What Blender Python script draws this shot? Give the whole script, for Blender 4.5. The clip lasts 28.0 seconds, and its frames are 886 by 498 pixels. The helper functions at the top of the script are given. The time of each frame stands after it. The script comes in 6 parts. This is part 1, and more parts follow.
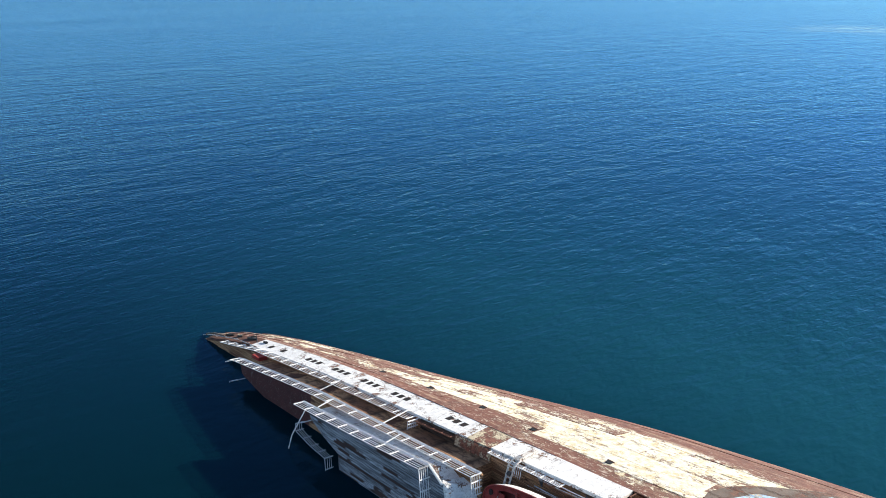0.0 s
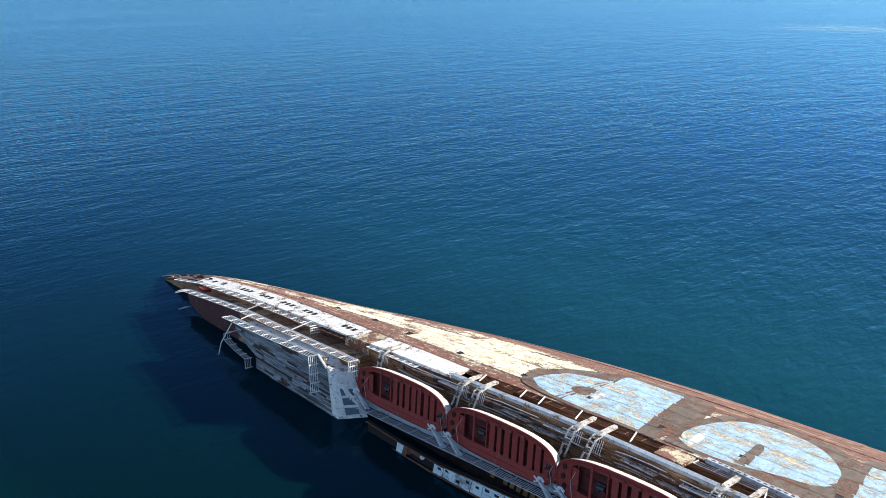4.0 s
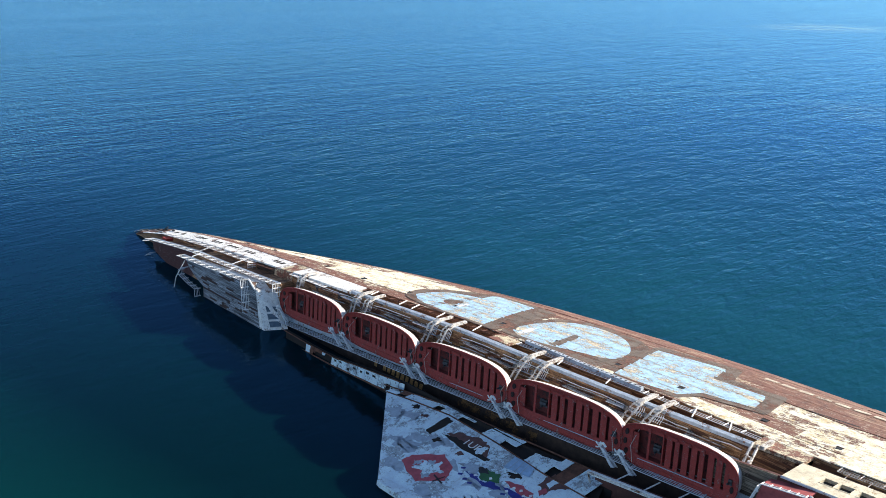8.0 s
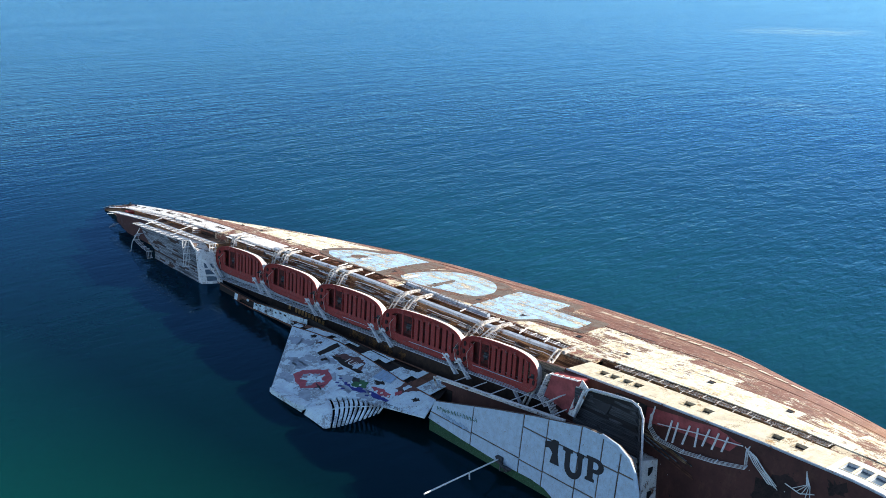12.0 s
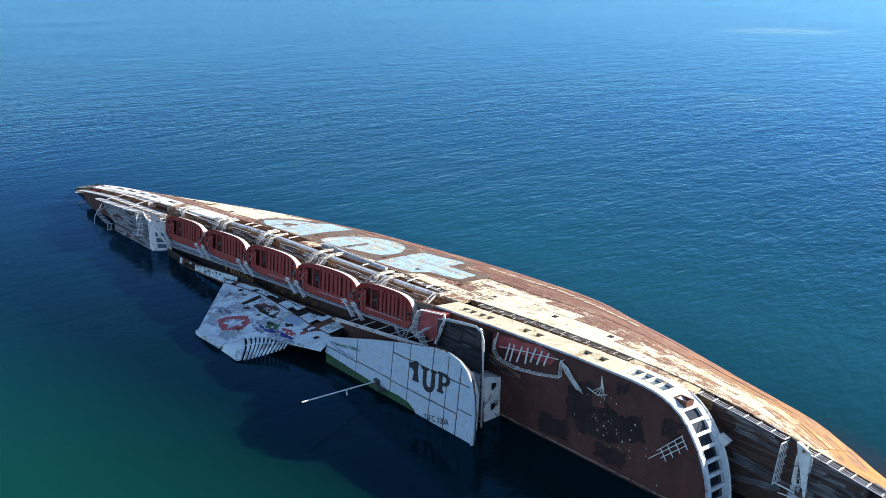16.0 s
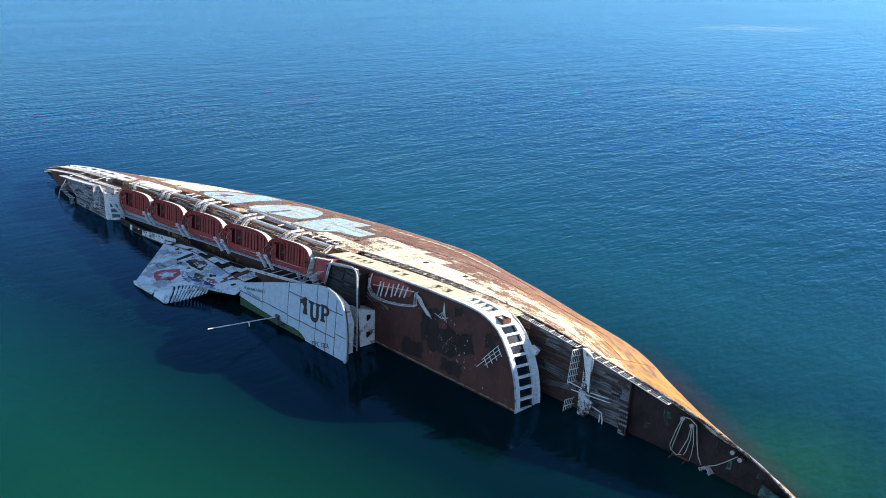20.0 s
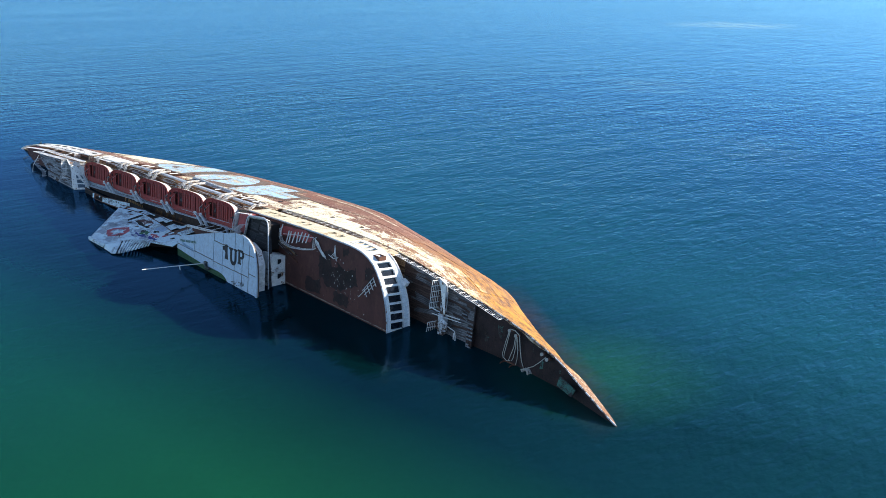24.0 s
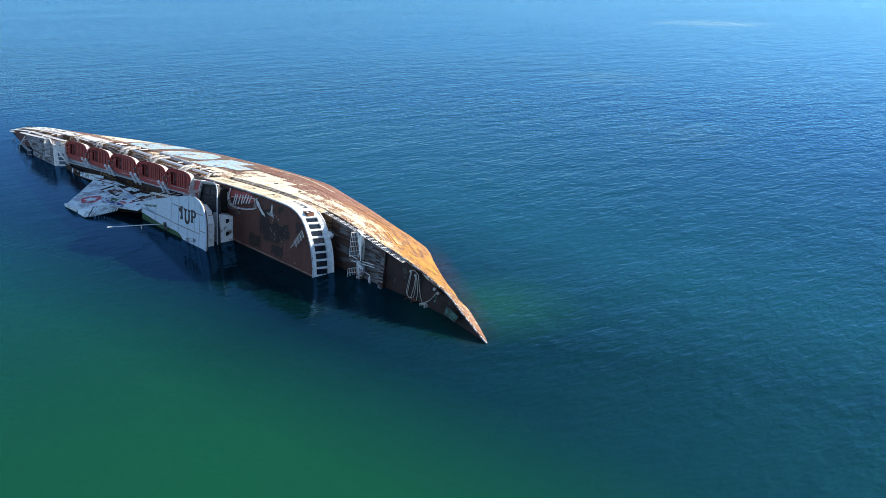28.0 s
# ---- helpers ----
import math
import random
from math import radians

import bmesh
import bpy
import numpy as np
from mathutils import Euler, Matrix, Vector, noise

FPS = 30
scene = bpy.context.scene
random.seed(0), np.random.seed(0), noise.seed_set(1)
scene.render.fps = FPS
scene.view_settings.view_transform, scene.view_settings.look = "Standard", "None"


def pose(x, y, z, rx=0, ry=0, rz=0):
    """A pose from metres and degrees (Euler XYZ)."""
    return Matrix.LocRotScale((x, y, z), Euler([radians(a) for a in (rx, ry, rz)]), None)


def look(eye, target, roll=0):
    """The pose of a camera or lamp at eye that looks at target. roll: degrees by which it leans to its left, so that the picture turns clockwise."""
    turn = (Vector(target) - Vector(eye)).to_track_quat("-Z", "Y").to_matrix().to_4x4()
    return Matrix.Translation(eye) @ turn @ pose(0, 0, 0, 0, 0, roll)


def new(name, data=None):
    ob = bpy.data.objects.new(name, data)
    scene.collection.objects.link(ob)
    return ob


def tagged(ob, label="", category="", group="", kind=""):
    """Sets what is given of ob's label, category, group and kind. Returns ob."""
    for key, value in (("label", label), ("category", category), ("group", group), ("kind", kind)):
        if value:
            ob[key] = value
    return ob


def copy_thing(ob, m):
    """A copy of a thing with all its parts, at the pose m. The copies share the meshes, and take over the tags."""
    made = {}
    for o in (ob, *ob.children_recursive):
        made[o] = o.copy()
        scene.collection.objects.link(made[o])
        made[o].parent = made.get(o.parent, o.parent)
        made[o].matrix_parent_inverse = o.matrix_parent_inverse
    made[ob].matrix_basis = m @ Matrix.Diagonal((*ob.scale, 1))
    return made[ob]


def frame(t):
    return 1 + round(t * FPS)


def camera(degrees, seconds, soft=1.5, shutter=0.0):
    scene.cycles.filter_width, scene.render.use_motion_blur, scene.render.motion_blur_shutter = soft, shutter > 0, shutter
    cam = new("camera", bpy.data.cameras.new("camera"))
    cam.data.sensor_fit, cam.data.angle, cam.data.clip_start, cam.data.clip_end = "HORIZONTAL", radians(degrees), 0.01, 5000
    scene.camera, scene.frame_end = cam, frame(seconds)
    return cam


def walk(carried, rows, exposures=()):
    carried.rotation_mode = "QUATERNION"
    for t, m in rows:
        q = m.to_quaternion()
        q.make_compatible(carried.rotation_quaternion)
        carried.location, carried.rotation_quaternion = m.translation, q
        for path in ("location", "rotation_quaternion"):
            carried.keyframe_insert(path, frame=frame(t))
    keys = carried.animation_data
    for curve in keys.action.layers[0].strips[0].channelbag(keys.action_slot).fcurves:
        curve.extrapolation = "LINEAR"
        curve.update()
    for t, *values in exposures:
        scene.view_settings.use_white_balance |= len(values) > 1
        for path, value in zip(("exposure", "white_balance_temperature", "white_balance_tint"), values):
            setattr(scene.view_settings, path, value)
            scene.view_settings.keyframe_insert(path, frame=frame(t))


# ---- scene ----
cam = camera(55.0, 28.0, 0.55)
PATH = [
    (0.0, 83.59, -39.37, 38.06, 71.560, 0.096, 46.599),
    (0.5, 86.05, -39.82, 38.08, 71.615, 0.117, 46.678),
    (1.0, 88.53, -40.28, 38.04, 71.657, 0.141, 46.752),
    (1.5, 91.03, -40.78, 37.92, 71.680, 0.182, 46.842),
    (2.0, 93.55, -41.25, 37.76, 71.682, 0.226, 46.903),
    (2.5, 96.04, -41.69, 37.67, 71.715, 0.224, 47.022),
    (3.0, 98.55, -42.12, 37.59, 71.688, 0.180, 47.118),
    (3.5, 100.98, -42.56, 37.54, 71.674, 0.146, 47.187),
    (5.5, 110.78, -44.58, 37.35, 71.533, -0.014, 47.421),
    (6.0, 113.45, -45.21, 37.34, 71.529, -0.051, 47.457),
    (6.5, 116.14, -45.90, 37.34, 71.569, -0.047, 47.522),
    (7.0, 118.86, -46.58, 37.30, 71.595, -0.049, 47.533),
    (7.5, 121.53, -47.24, 37.24, 71.650, -0.002, 47.572),
    (8.0, 124.19, -47.81, 37.20, 71.712, 0.017, 47.574),
    (8.5, 126.75, -48.31, 37.18, 71.797, 0.009, 47.644),
    (9.0, 129.35, -48.72, 37.12, 71.838, 0.006, 47.666),
    (9.5, 131.86, -49.03, 37.05, 71.905, 0.043, 47.711),
    (10.0, 134.36, -49.22, 37.02, 71.933, 0.057, 47.754),
    (10.5, 136.77, -49.38, 37.04, 71.965, 0.096, 47.843),
    (11.0, 139.10, -49.49, 37.05, 71.974, 0.120, 47.874),
    (11.5, 141.30, -49.62, 37.05, 72.037, 0.098, 47.934),
    (12.0, 143.45, -49.74, 37.02, 72.062, 0.064, 47.945),
    (12.5, 145.50, -49.82, 37.00, 72.106, 0.044, 48.001),
    (14.5, 153.62, -49.94, 36.69, 72.202, 0.021, 48.187),
    (15.0, 155.84, -50.06, 36.67, 72.195, 0.033, 48.196),
    (15.5, 158.06, -50.24, 36.70, 72.182, 0.063, 48.198),
    (16.0, 160.36, -50.45, 36.77, 72.136, 0.066, 48.162),
    (16.5, 162.68, -50.69, 36.89, 72.107, 0.064, 48.164),
    (17.0, 165.11, -50.92, 36.97, 72.069, 0.076, 48.143),
    (17.5, 167.61, -51.11, 37.02, 72.040, 0.083, 48.138),
    (18.0, 170.10, -51.29, 37.05, 72.033, 0.085, 48.147),
    (18.5, 172.70, -51.49, 37.07, 72.001, 0.069, 48.113),
    (19.0, 175.22, -51.73, 37.12, 72.001, 0.046, 48.122),
    (19.5, 177.77, -51.98, 37.16, 71.986, 0.026, 48.042),
    (20.0, 180.24, -52.25, 37.23, 71.980, -0.005, 48.018),
    (20.5, 182.77, -52.43, 37.30, 71.932, -0.033, 47.974),
    (21.0, 185.29, -52.59, 37.38, 71.908, -0.057, 47.996),
    (21.5, 187.94, -52.74, 37.42, 71.874, -0.090, 48.001),
    (23.5, 198.63, -53.88, 37.35, 71.818, -0.190, 48.088),
    (24.0, 201.23, -54.28, 37.26, 71.809, -0.198, 48.139),
    (24.5, 203.84, -54.68, 37.14, 71.779, -0.237, 48.203),
    (25.0, 206.39, -55.14, 37.02, 71.771, -0.240, 48.285),
    (25.5, 208.91, -55.63, 36.93, 71.748, -0.209, 48.295),
    (26.0, 211.32, -56.09, 36.91, 71.757, -0.198, 48.316),
    (26.5, 213.65, -56.46, 36.89, 71.748, -0.201, 48.303),
    (27.0, 215.86, -56.77, 36.91, 71.761, -0.232, 48.307),
    (27.5, 218.03, -57.03, 36.93, 71.775, -0.274, 48.268),
    (28.0, 220.17, -57.30, 36.92, 71.784, -0.305, 48.235),
]
walk(cam, [(t, pose(*p)) for t, *p in PATH], [(0.0, 0.84), (10.0, 0.94), (20.0, 1.07), (28.0, 1.07)])

# world and sun
BETA = radians(7.5)
SHIP = Matrix(((1, 0, 0, 0), (0, math.sin(BETA), -math.cos(BETA), 0), (0, math.cos(BETA), math.sin(BETA), 0), (0, 0, 0, 1)))
TO_SUN = Vector((0.42, 0.87, 0.41)).normalized()
SUN_ELEV = math.asin(TO_SUN.z)
SUN_ROT = math.atan2(TO_SUN.x, TO_SUN.y)
world = bpy.data.worlds.new("world")
scene.world = world
world.use_nodes = True
wn = world.node_tree.nodes
sky = wn.new("ShaderNodeTexSky")
sky.sky_type, sky.sun_disc = "NISHITA", False
sky.sun_elevation, sky.sun_rotation = SUN_ELEV, SUN_ROT
sky.altitude, sky.air_density, sky.dust_density, sky.ozone_density = 1000, 1.0, 0.6, 2.0
wn["Background"].inputs[1].default_value = 0.102
world.node_tree.links.new(sky.outputs[0], wn["Background"].inputs[0])
sun = new("sun", bpy.data.lights.new("sun", "SUN"))
sun.data.energy, sun.data.angle, sun.data.color = 5.0, radians(0.53), (1.0, 0.91, 0.78)
sun.matrix_world = look(TO_SUN * 300, (0, 0, 0))


# ---- materials ----
class Mat:
    """A node material under construction."""

    def __init__(self, name, rough=0.7, metal=0.0):
        self.m = bpy.data.materials.new(name)
        self.m.use_nodes = True
        self.t = self.m.node_tree
        self.b = self.t.nodes["Principled BSDF"]
        self.b.inputs["Roughness"].default_value = rough
        self.b.inputs["Metallic"].default_value = metal
        self.co = self.t.nodes.new("ShaderNodeTexCoord").outputs["Object"]

    def node(self, kind, **ins):
        n = self.t.nodes.new(kind)
        for k, v in ins.items():
            k = k.replace("_", " ")
            if isinstance(v, bpy.types.NodeSocket):
                self.t.links.new(v, n.inputs[k])
            else:
                n.inputs[k].default_value = v
        return n

    def mapped(self, scale=(1, 1, 1), rot=(0, 0, 0), loc=(0, 0, 0)):
        return self.node("ShaderNodeMapping", Vector=self.co, Scale=scale, Rotation=rot, Location=loc).outputs[0]

    def noise(self, scale, detail=6.0, rough=0.6, vec=None, distort=0.0):
        return self.node("ShaderNodeTexNoise", Vector=vec or self.co, Scale=scale, Detail=detail, Roughness=rough, Distortion=distort).outputs[0]

    def ramp(self, fac, stops, hard=False):
        n = self.t.nodes.new("ShaderNodeValToRGB")
        n.color_ramp.interpolation = "CONSTANT" if hard else "LINEAR"
        while len(n.color_ramp.elements) < len(stops):
            n.color_ramp.elements.new(0.5)
        for e, (p, c) in zip(n.color_ramp.elements, stops):
            e.position = p
            e.color = (c, c, c, 1) if isinstance(c, (int, float)) else (*c, 1)
        self.t.links.new(fac, n.inputs[0])
        return n.outputs[0]

    def mix(self, fac, a, b):
        n = self.t.nodes.new("ShaderNodeMix")
        n.data_type = "RGBA"
        for k, v in ((0, fac), (6, a), (7, b)):
            if isinstance(v, bpy.types.NodeSocket):
                self.t.links.new(v, n.inputs[k])
            else:
                n.inputs[k].default_value = v if k == 0 else (*v, 1)
        return n.outputs[2]

    def math(self, op, a, b=0.5):
        n = self.t.nodes.new("ShaderNodeMath")
        n.operation = op
        for k, v in ((0, a), (1, b)):
            if isinstance(v, bpy.types.NodeSocket):
                self.t.links.new(v, n.inputs[k])
            else:
                n.inputs[k].default_value = v
        return n.outputs[0]

    def colour(self, c):
        if isinstance(c, bpy.types.NodeSocket):
            self.t.links.new(c, self.b.inputs["Base Color"])
        else:
            self.b.inputs["Base Color"].default_value = (*c, 1)
        return self

    def rough(self, s):
        self.t.links.new(s, self.b.inputs["Roughness"])
        return self

    def bump(self, h, strength=0.3, dist=0.02):
        n = self.node("ShaderNodeBump", Height=h, Strength=strength, Distance=dist)
        self.t.links.new(n.outputs[0], self.b.inputs["Normal"])
        return self


def peeled(name, paint, under, amount, scale=0.35, rough=0.65, dirt=(0.10, 0.05, 0.03), streak=0.35, stretch=(1, 1, 1), shade=0.62):
    """Old paint flaking off: paint over undercoat, chips with dark rims, rust spots and run-off streaks."""
    k = Mat(name, rough)
    v = k.mapped(stretch)
    big = k.noise(scale, 13.0, 0.76, v)
    fine = k.noise(scale * 11, 9.0, 0.78, v)
    edge = k.math("ADD", k.math("MULTIPLY", big, 0.66), k.math("MULTIPLY", fine, 0.34))
    gone = k.ramp(edge, [(amount - 0.004, 0.0), (amount + 0.004, 1.0)])
    rim = k.ramp(edge, [(amount - 0.02, 0.0), (amount - 0.006, 0.8), (amount + 0.004, 0.8), (amount + 0.016, 0.0)])
    chips = k.ramp(k.noise(scale * 16, 6.0, 0.75, v), [(0.36, 0.0), (0.38, 1.0)])
    tone = k.mix(k.ramp(k.noise(scale * 2.3, 10.0, 0.75), [(0.34, 0.0), (0.62, 1.0)]), [c * shade for c in paint], [min(0.92, c * 1.12) for c in paint])
    below = k.mix(k.ramp(k.noise(scale * 6, 9.0, 0.78), [(0.36, 0.0), (0.62, 1.0)]), [c * 0.3 for c in under], [c * 1.5 for c in under])
    col = k.mix(k.math("MULTIPLY", gone, chips), below, tone)
    col = k.mix(rim, col, [c * 0.5 for c in under])
    stains = k.ramp(k.noise(scale * 3.0, 11.0, 0.78, k.mapped((2.2, 1, 0.35))), [(0.52, 0.0), (0.66, streak)])
    col = k.mix(stains, col, dirt)
    specks = k.ramp(k.noise(scale * 22, 5.0, 0.8), [(0.63, 0.0), (0.66, 0.85)])
    col = k.mix(specks, col, [c * 0.4 for c in dirt])
    k.colour(col)
    k.bump(k.math("ADD", k.math("MULTIPLY", gone, 0.8), fine), 0.7, 0.04)
    return k.m


def plain(name, c, rough=0.6, metal=0.0, var=0.25, scale=2.0, bump=0.15):
    k = Mat(name, rough, metal)
    n = k.noise(scale, 7.0, 0.65)
    k.colour(k.mix(k.ramp(n, [(0.3, 0.0), (0.7, 1.0)]), [x * (1 - var) for x in c], [min(1, x * (1 + var)) for x in c]))
    k.bump(k.noise(scale * 8, 5.0), bump, 0.01)
    return k.m


def planked(name, a, b, gone, width=0.22, amount=0.55):
    """Weathered deck planks along the ship with open seams, some of them lost."""
    k = Mat(name, 0.85)
    sep = k.node("ShaderNodeSeparateXYZ", Vector=k.co)
    row = k.math("DIVIDE", sep.outputs[1], width)
    seam = k.ramp(k.math("FRACT", row), [(0.0, 1.0), (0.13, 0.0), (0.87, 0.0), (1.0, 1.0)])
    ident = k.node("ShaderNodeCombineXYZ", X=k.math("MULTIPLY", sep.outputs[0], 0.13), Y=k.math("MULTIPLY", k.math("FLOOR", row), 7.3)).outputs[0]
    each = k.noise(1.0, 2.0, 0.5, ident)
    grain = k.noise(1.0, 7.0, 0.75, k.mapped((0.9, 16.0, 3.0)))
    patch = k.noise(0.4, 9.0, 0.7)
    col = k.mix(k.ramp(each, [(0.34, 0.0), (0.64, 1.0)]), a, b)
    lost = k.ramp(k.math("ADD", k.math("MULTIPLY", each, 0.78), k.math("MULTIPLY", patch, 0.22)), [(amount - 0.008, 0.0), (amount + 0.008, 1.0)])
    col = k.mix(lost, col, gone)
    col = k.mix(k.ramp(grain, [(0.46, 0.0), (0.58, 0.8)]), col, [c * 0.3 for c in a])
    col = k.mix(k.math("MULTIPLY", seam, 0.8), col, [c * 0.15 for c in a])
    k.colour(col).bump(k.math("SUBTRACT", grain, k.math("ADD", k.math("MULTIPLY", lost, 1.5), k.math("MULTIPLY", seam, 0.8))), 0.7, 0.04)
    return k.m


WHITE = peeled("old_white_paint", (0.84, 0.83, 0.80), (0.24, 0.12, 0.07), 0.45, 0.6, shade=0.8)
CREAM = peeled("cream_side_paint", (0.68, 0.58, 0.40), (0.24, 0.095, 0.06), 0.49, 0.6)
YELLOWED = peeled("yellowed_white_paint", (0.72, 0.64, 0.47), (0.46, 0.29, 0.12), 0.43, 0.6, 0.65, (0.30, 0.17, 0.06), 0.5)
RUST = plain("rusty_steel", (0.13, 0.055, 0.035), 0.9, 0.0, 0.65, 1.6, 0.4)
# Near-black rust, also put in for the shade inside hollows and openings.
DARK = plain("dark_rust_and_shade", (0.014, 0.010, 0.009), 0.9, 0.0, 0.4, 1.0)
DECK_RED = peeled("red_deck_paint", (0.092, 0.031, 0.025), (0.045, 0.020, 0.016), 0.38, 0.16, 0.8, (0.24, 0.11, 0.07), 0.25)
DARK_RED = peeled("blackened_red_deck_paint", (0.028, 0.012, 0.011), (0.014, 0.007, 0.006), 0.47, 0.4, 0.8, (0.12, 0.07, 0.05), 0.25)
DECK_WOOD = planked("brown_deck_planks", (0.30, 0.17, 0.085), (0.58, 0.42, 0.25), (0.13, 0.06, 0.035), 0.22, 0.56)
DECK_GREY = planked("grey_deck_planks", (0.06, 0.066, 0.08), (0.56, 0.60, 0.66), (0.07, 0.032, 0.024), 0.2, 0.56)
RED_AFT = peeled("peeling_red_deck_paint", (0.075, 0.017, 0.016), (0.34, 0.31, 0.30), 0.41, 0.7, 0.8, (0.05, 0.02, 0.018), 0.5, (2.2, 0.5, 1))
BOAT_RED = peeled("lifeboat_red_paint", (0.34, 0.034, 0.026), (0.36, 0.24, 0.22), 0.425, 1.3, 0.7, (0.10, 0.02, 0.018), 0.5, shade=0.7)
DAVIT = peeled("rust_bled_davit_paint", (0.74, 0.70, 0.64), (0.22, 0.11, 0.06), 0.45, 1.6, 0.7, (0.25, 0.12, 0.06), 0.5)
BOAT_WHITE = peeled("lifeboat_white_shell", (0.74, 0.70, 0.66), (0.40, 0.10, 0.07), 0.36, 0.8)
STEEL_WHITE = peeled("white_painted_steel", (0.82, 0.82, 0.81), (0.26, 0.15, 0.09), 0.38, 2.0, shade=0.8)
BLUE_EDGE = peeled("blue_grey_edge_paint", (0.45, 0.52, 0.60), (0.24, 0.12, 0.08), 0.43, 0.8)
GLASS = plain("dark_dirty_glass", (0.010, 0.016, 0.026), 0.05, 0.0, 0.3, 3.0, 0.02)
# For a cable and solid stand-ins for holes; their inner shade is this colour.
BLACK = plain("near_black_fill", (0.005, 0.005, 0.006), 0.6)
ROPE = plain("pale_rope", (0.50, 0.47, 0.42), 0.95)
FUNNEL = peeled("funnel_white_paint", (0.64, 0.78, 0.90), (0.40, 0.45, 0.50), 0.46, 0.45, 0.6, (0.3, 0.22, 0.15), 0.25, shade=0.85)
PANEL = peeled("roof_panel_paint", (0.47, 0.59, 0.71), (0.34, 0.22, 0.14), 0.39, 0.8, 0.6, (0.33, 0.19, 0.11), 0.3, shade=0.86)
ARM_WHITE = peeled("pale_blue_white_paint", (0.66, 0.69, 0.74), (0.30, 0.20, 0.15), 0.40, 1.5)
RAIL_GREY = peeled("grey_rusted_rail_paint", (0.56, 0.56, 0.55), (0.20, 0.09, 0.05), 0.46, 2.0, 0.7, (0.2, 0.1, 0.06), 0.5)
GREEN = peeled("green_weed_on_paint", (0.035, 0.10, 0.045), (0.35, 0.42, 0.38), 0.37, 1.2, 0.9, (0.01, 0.03, 0.015), 0.6)


def hull_material():
    """Rust-red bottom, cream topside paint torn off plate by plate, and bare orange rust at the bow."""
    k = Mat("hull_plating", 0.75)
    sep = k.node("ShaderNodeSeparateXYZ", Vector=k.co)
    x, u = sep.outputs[0], sep.outputs[2]
    plate = k.t.nodes.new("ShaderNodeObjectInfo").outputs["Random"]
    v = k.mapped((0.5, 1.0, 1.0))
    big = k.noise(0.5, 13.0, 0.78, v)
    fine = k.noise(5.0, 10.0, 0.82, v)
    flake = k.noise(1.7, 11.0, 0.8, v)
    tear = k.math("ADD", k.math("MULTIPLY", big, 0.42), k.math("ADD", k.math("MULTIPLY", flake, 0.28), k.math("MULTIPLY", fine, 0.30)))
    rust = k.mix(k.ramp(k.noise(1.6, 12.0, 0.8), [(0.36, 0.0), (0.64, 1.0)]), (0.085, 0.03, 0.02), (0.25, 0.105, 0.065))
    rust = k.mix(k.ramp(k.noise(0.25, 6.0, 0.6), [(0.35, 0.0), (0.65, 0.6)]), rust, (0.19, 0.075, 0.05))
    pale = k.ramp(k.noise(1.0, 13.0, 0.8, k.mapped((0.10, 1, 1.3))), [(0.54, 0.0), (0.60, 0.8)])
    rust = k.mix(pale, rust, (0.42, 0.30, 0.20))
    cream = k.mix(k.ramp(k.noise(1.1, 12.0, 0.8), [(0.38, 0.0), (0.54, 1.0)]), (0.56, 0.42, 0.20), (0.80, 0.74, 0.58))
    cream = k.mix(k.ramp(k.noise(2.6, 10.0, 0.8), [(0.52, 0.0), (0.57, 0.8)]), cream, (0.84, 0.83, 0.78))
    # paint survives between the sheer strake and the boot-topping
    high = k.node("ShaderNodeMapRange", Value=u, From_Min=-2.4, From_Max=-5.0).outputs[0]
    fore = k.node("ShaderNodeMapRange", Value=x, From_Min=95.0, From_Max=118.0).outputs[0]
    line = k.math("SUBTRACT", u, k.math("MULTIPLY", fore, 3.6))
    line = k.math("ADD", line, k.math("MULTIPLY", k.noise(0.12, 4.0, 0.6), 2.0))
    low = k.node("ShaderNodeMapRange", Value=line, From_Min=-12.0, From_Max=-9.0).outputs[0]
    keep = k.math("ADD", k.math("MULTIPLY", low, 0.10), k.math("MULTIPLY", k.math("MAXIMUM", high, fore), 0.06))
    keep = k.math("ADD", keep, k.math("MULTIPLY", fore, 0.005))
    keep = k.math("ADD", keep, k.math("SUBTRACT", k.math("MULTIPLY", plate, 0.12), 0.014))
    bare = k.node("ShaderNodeMapRange", Value=x, From_Min=130.0, From_Max=158.0).outputs[0]
    aft = k.node("ShaderNodeMapRange", Value=x, From_Min=52.0, From_Max=8.0, To_Max=0.036).outputs[0]
    full = k.math("SUBTRACT", k.math("ADD", tear, k.math("SUBTRACT", keep, aft)), k.math("MULTIPLY", bare, 0.075))
    paint = k.ramp(full, [(0.672, 0.0), (0.680, 1.0)])
    paint = k.math("MULTIPLY", paint, k.ramp(low, [(0.05, 0.0), (0.4, 1.0)]))
    # stray flakes left on the bare plates
    stray = k.ramp(k.noise(2.4, 12.0, 0.82, k.mapped((0.6, 1, 1.2))), [(0.555, 0.0), (0.575, 0.85)])
    rust = k.mix(k.math("MULTIPLY", stray, k.ramp(low, [(0.05, 0.35), (0.5, 1.0)])), rust, (0.58, 0.50, 0.40))
    col = k.mix(paint, rust, cream)
    rim = k.ramp(full, [(0.655, 0.0), (0.668, 0.7), (0.678, 0.7), (0.69, 0.0)])
    col = k.mix(k.math("MULTIPLY", rim, low), col, (0.13, 0.06, 0.035))
    orange = k.node("ShaderNodeMapRange", Value=x, From_Min=120.0, From_Max=144.0).outputs[0]
    orange = k.math("MULTIPLY", orange, k.node("ShaderNodeMapRange", Value=u, From_Min=-3.0, From_Max=-8.0, To_Min=0.2).outputs[0])
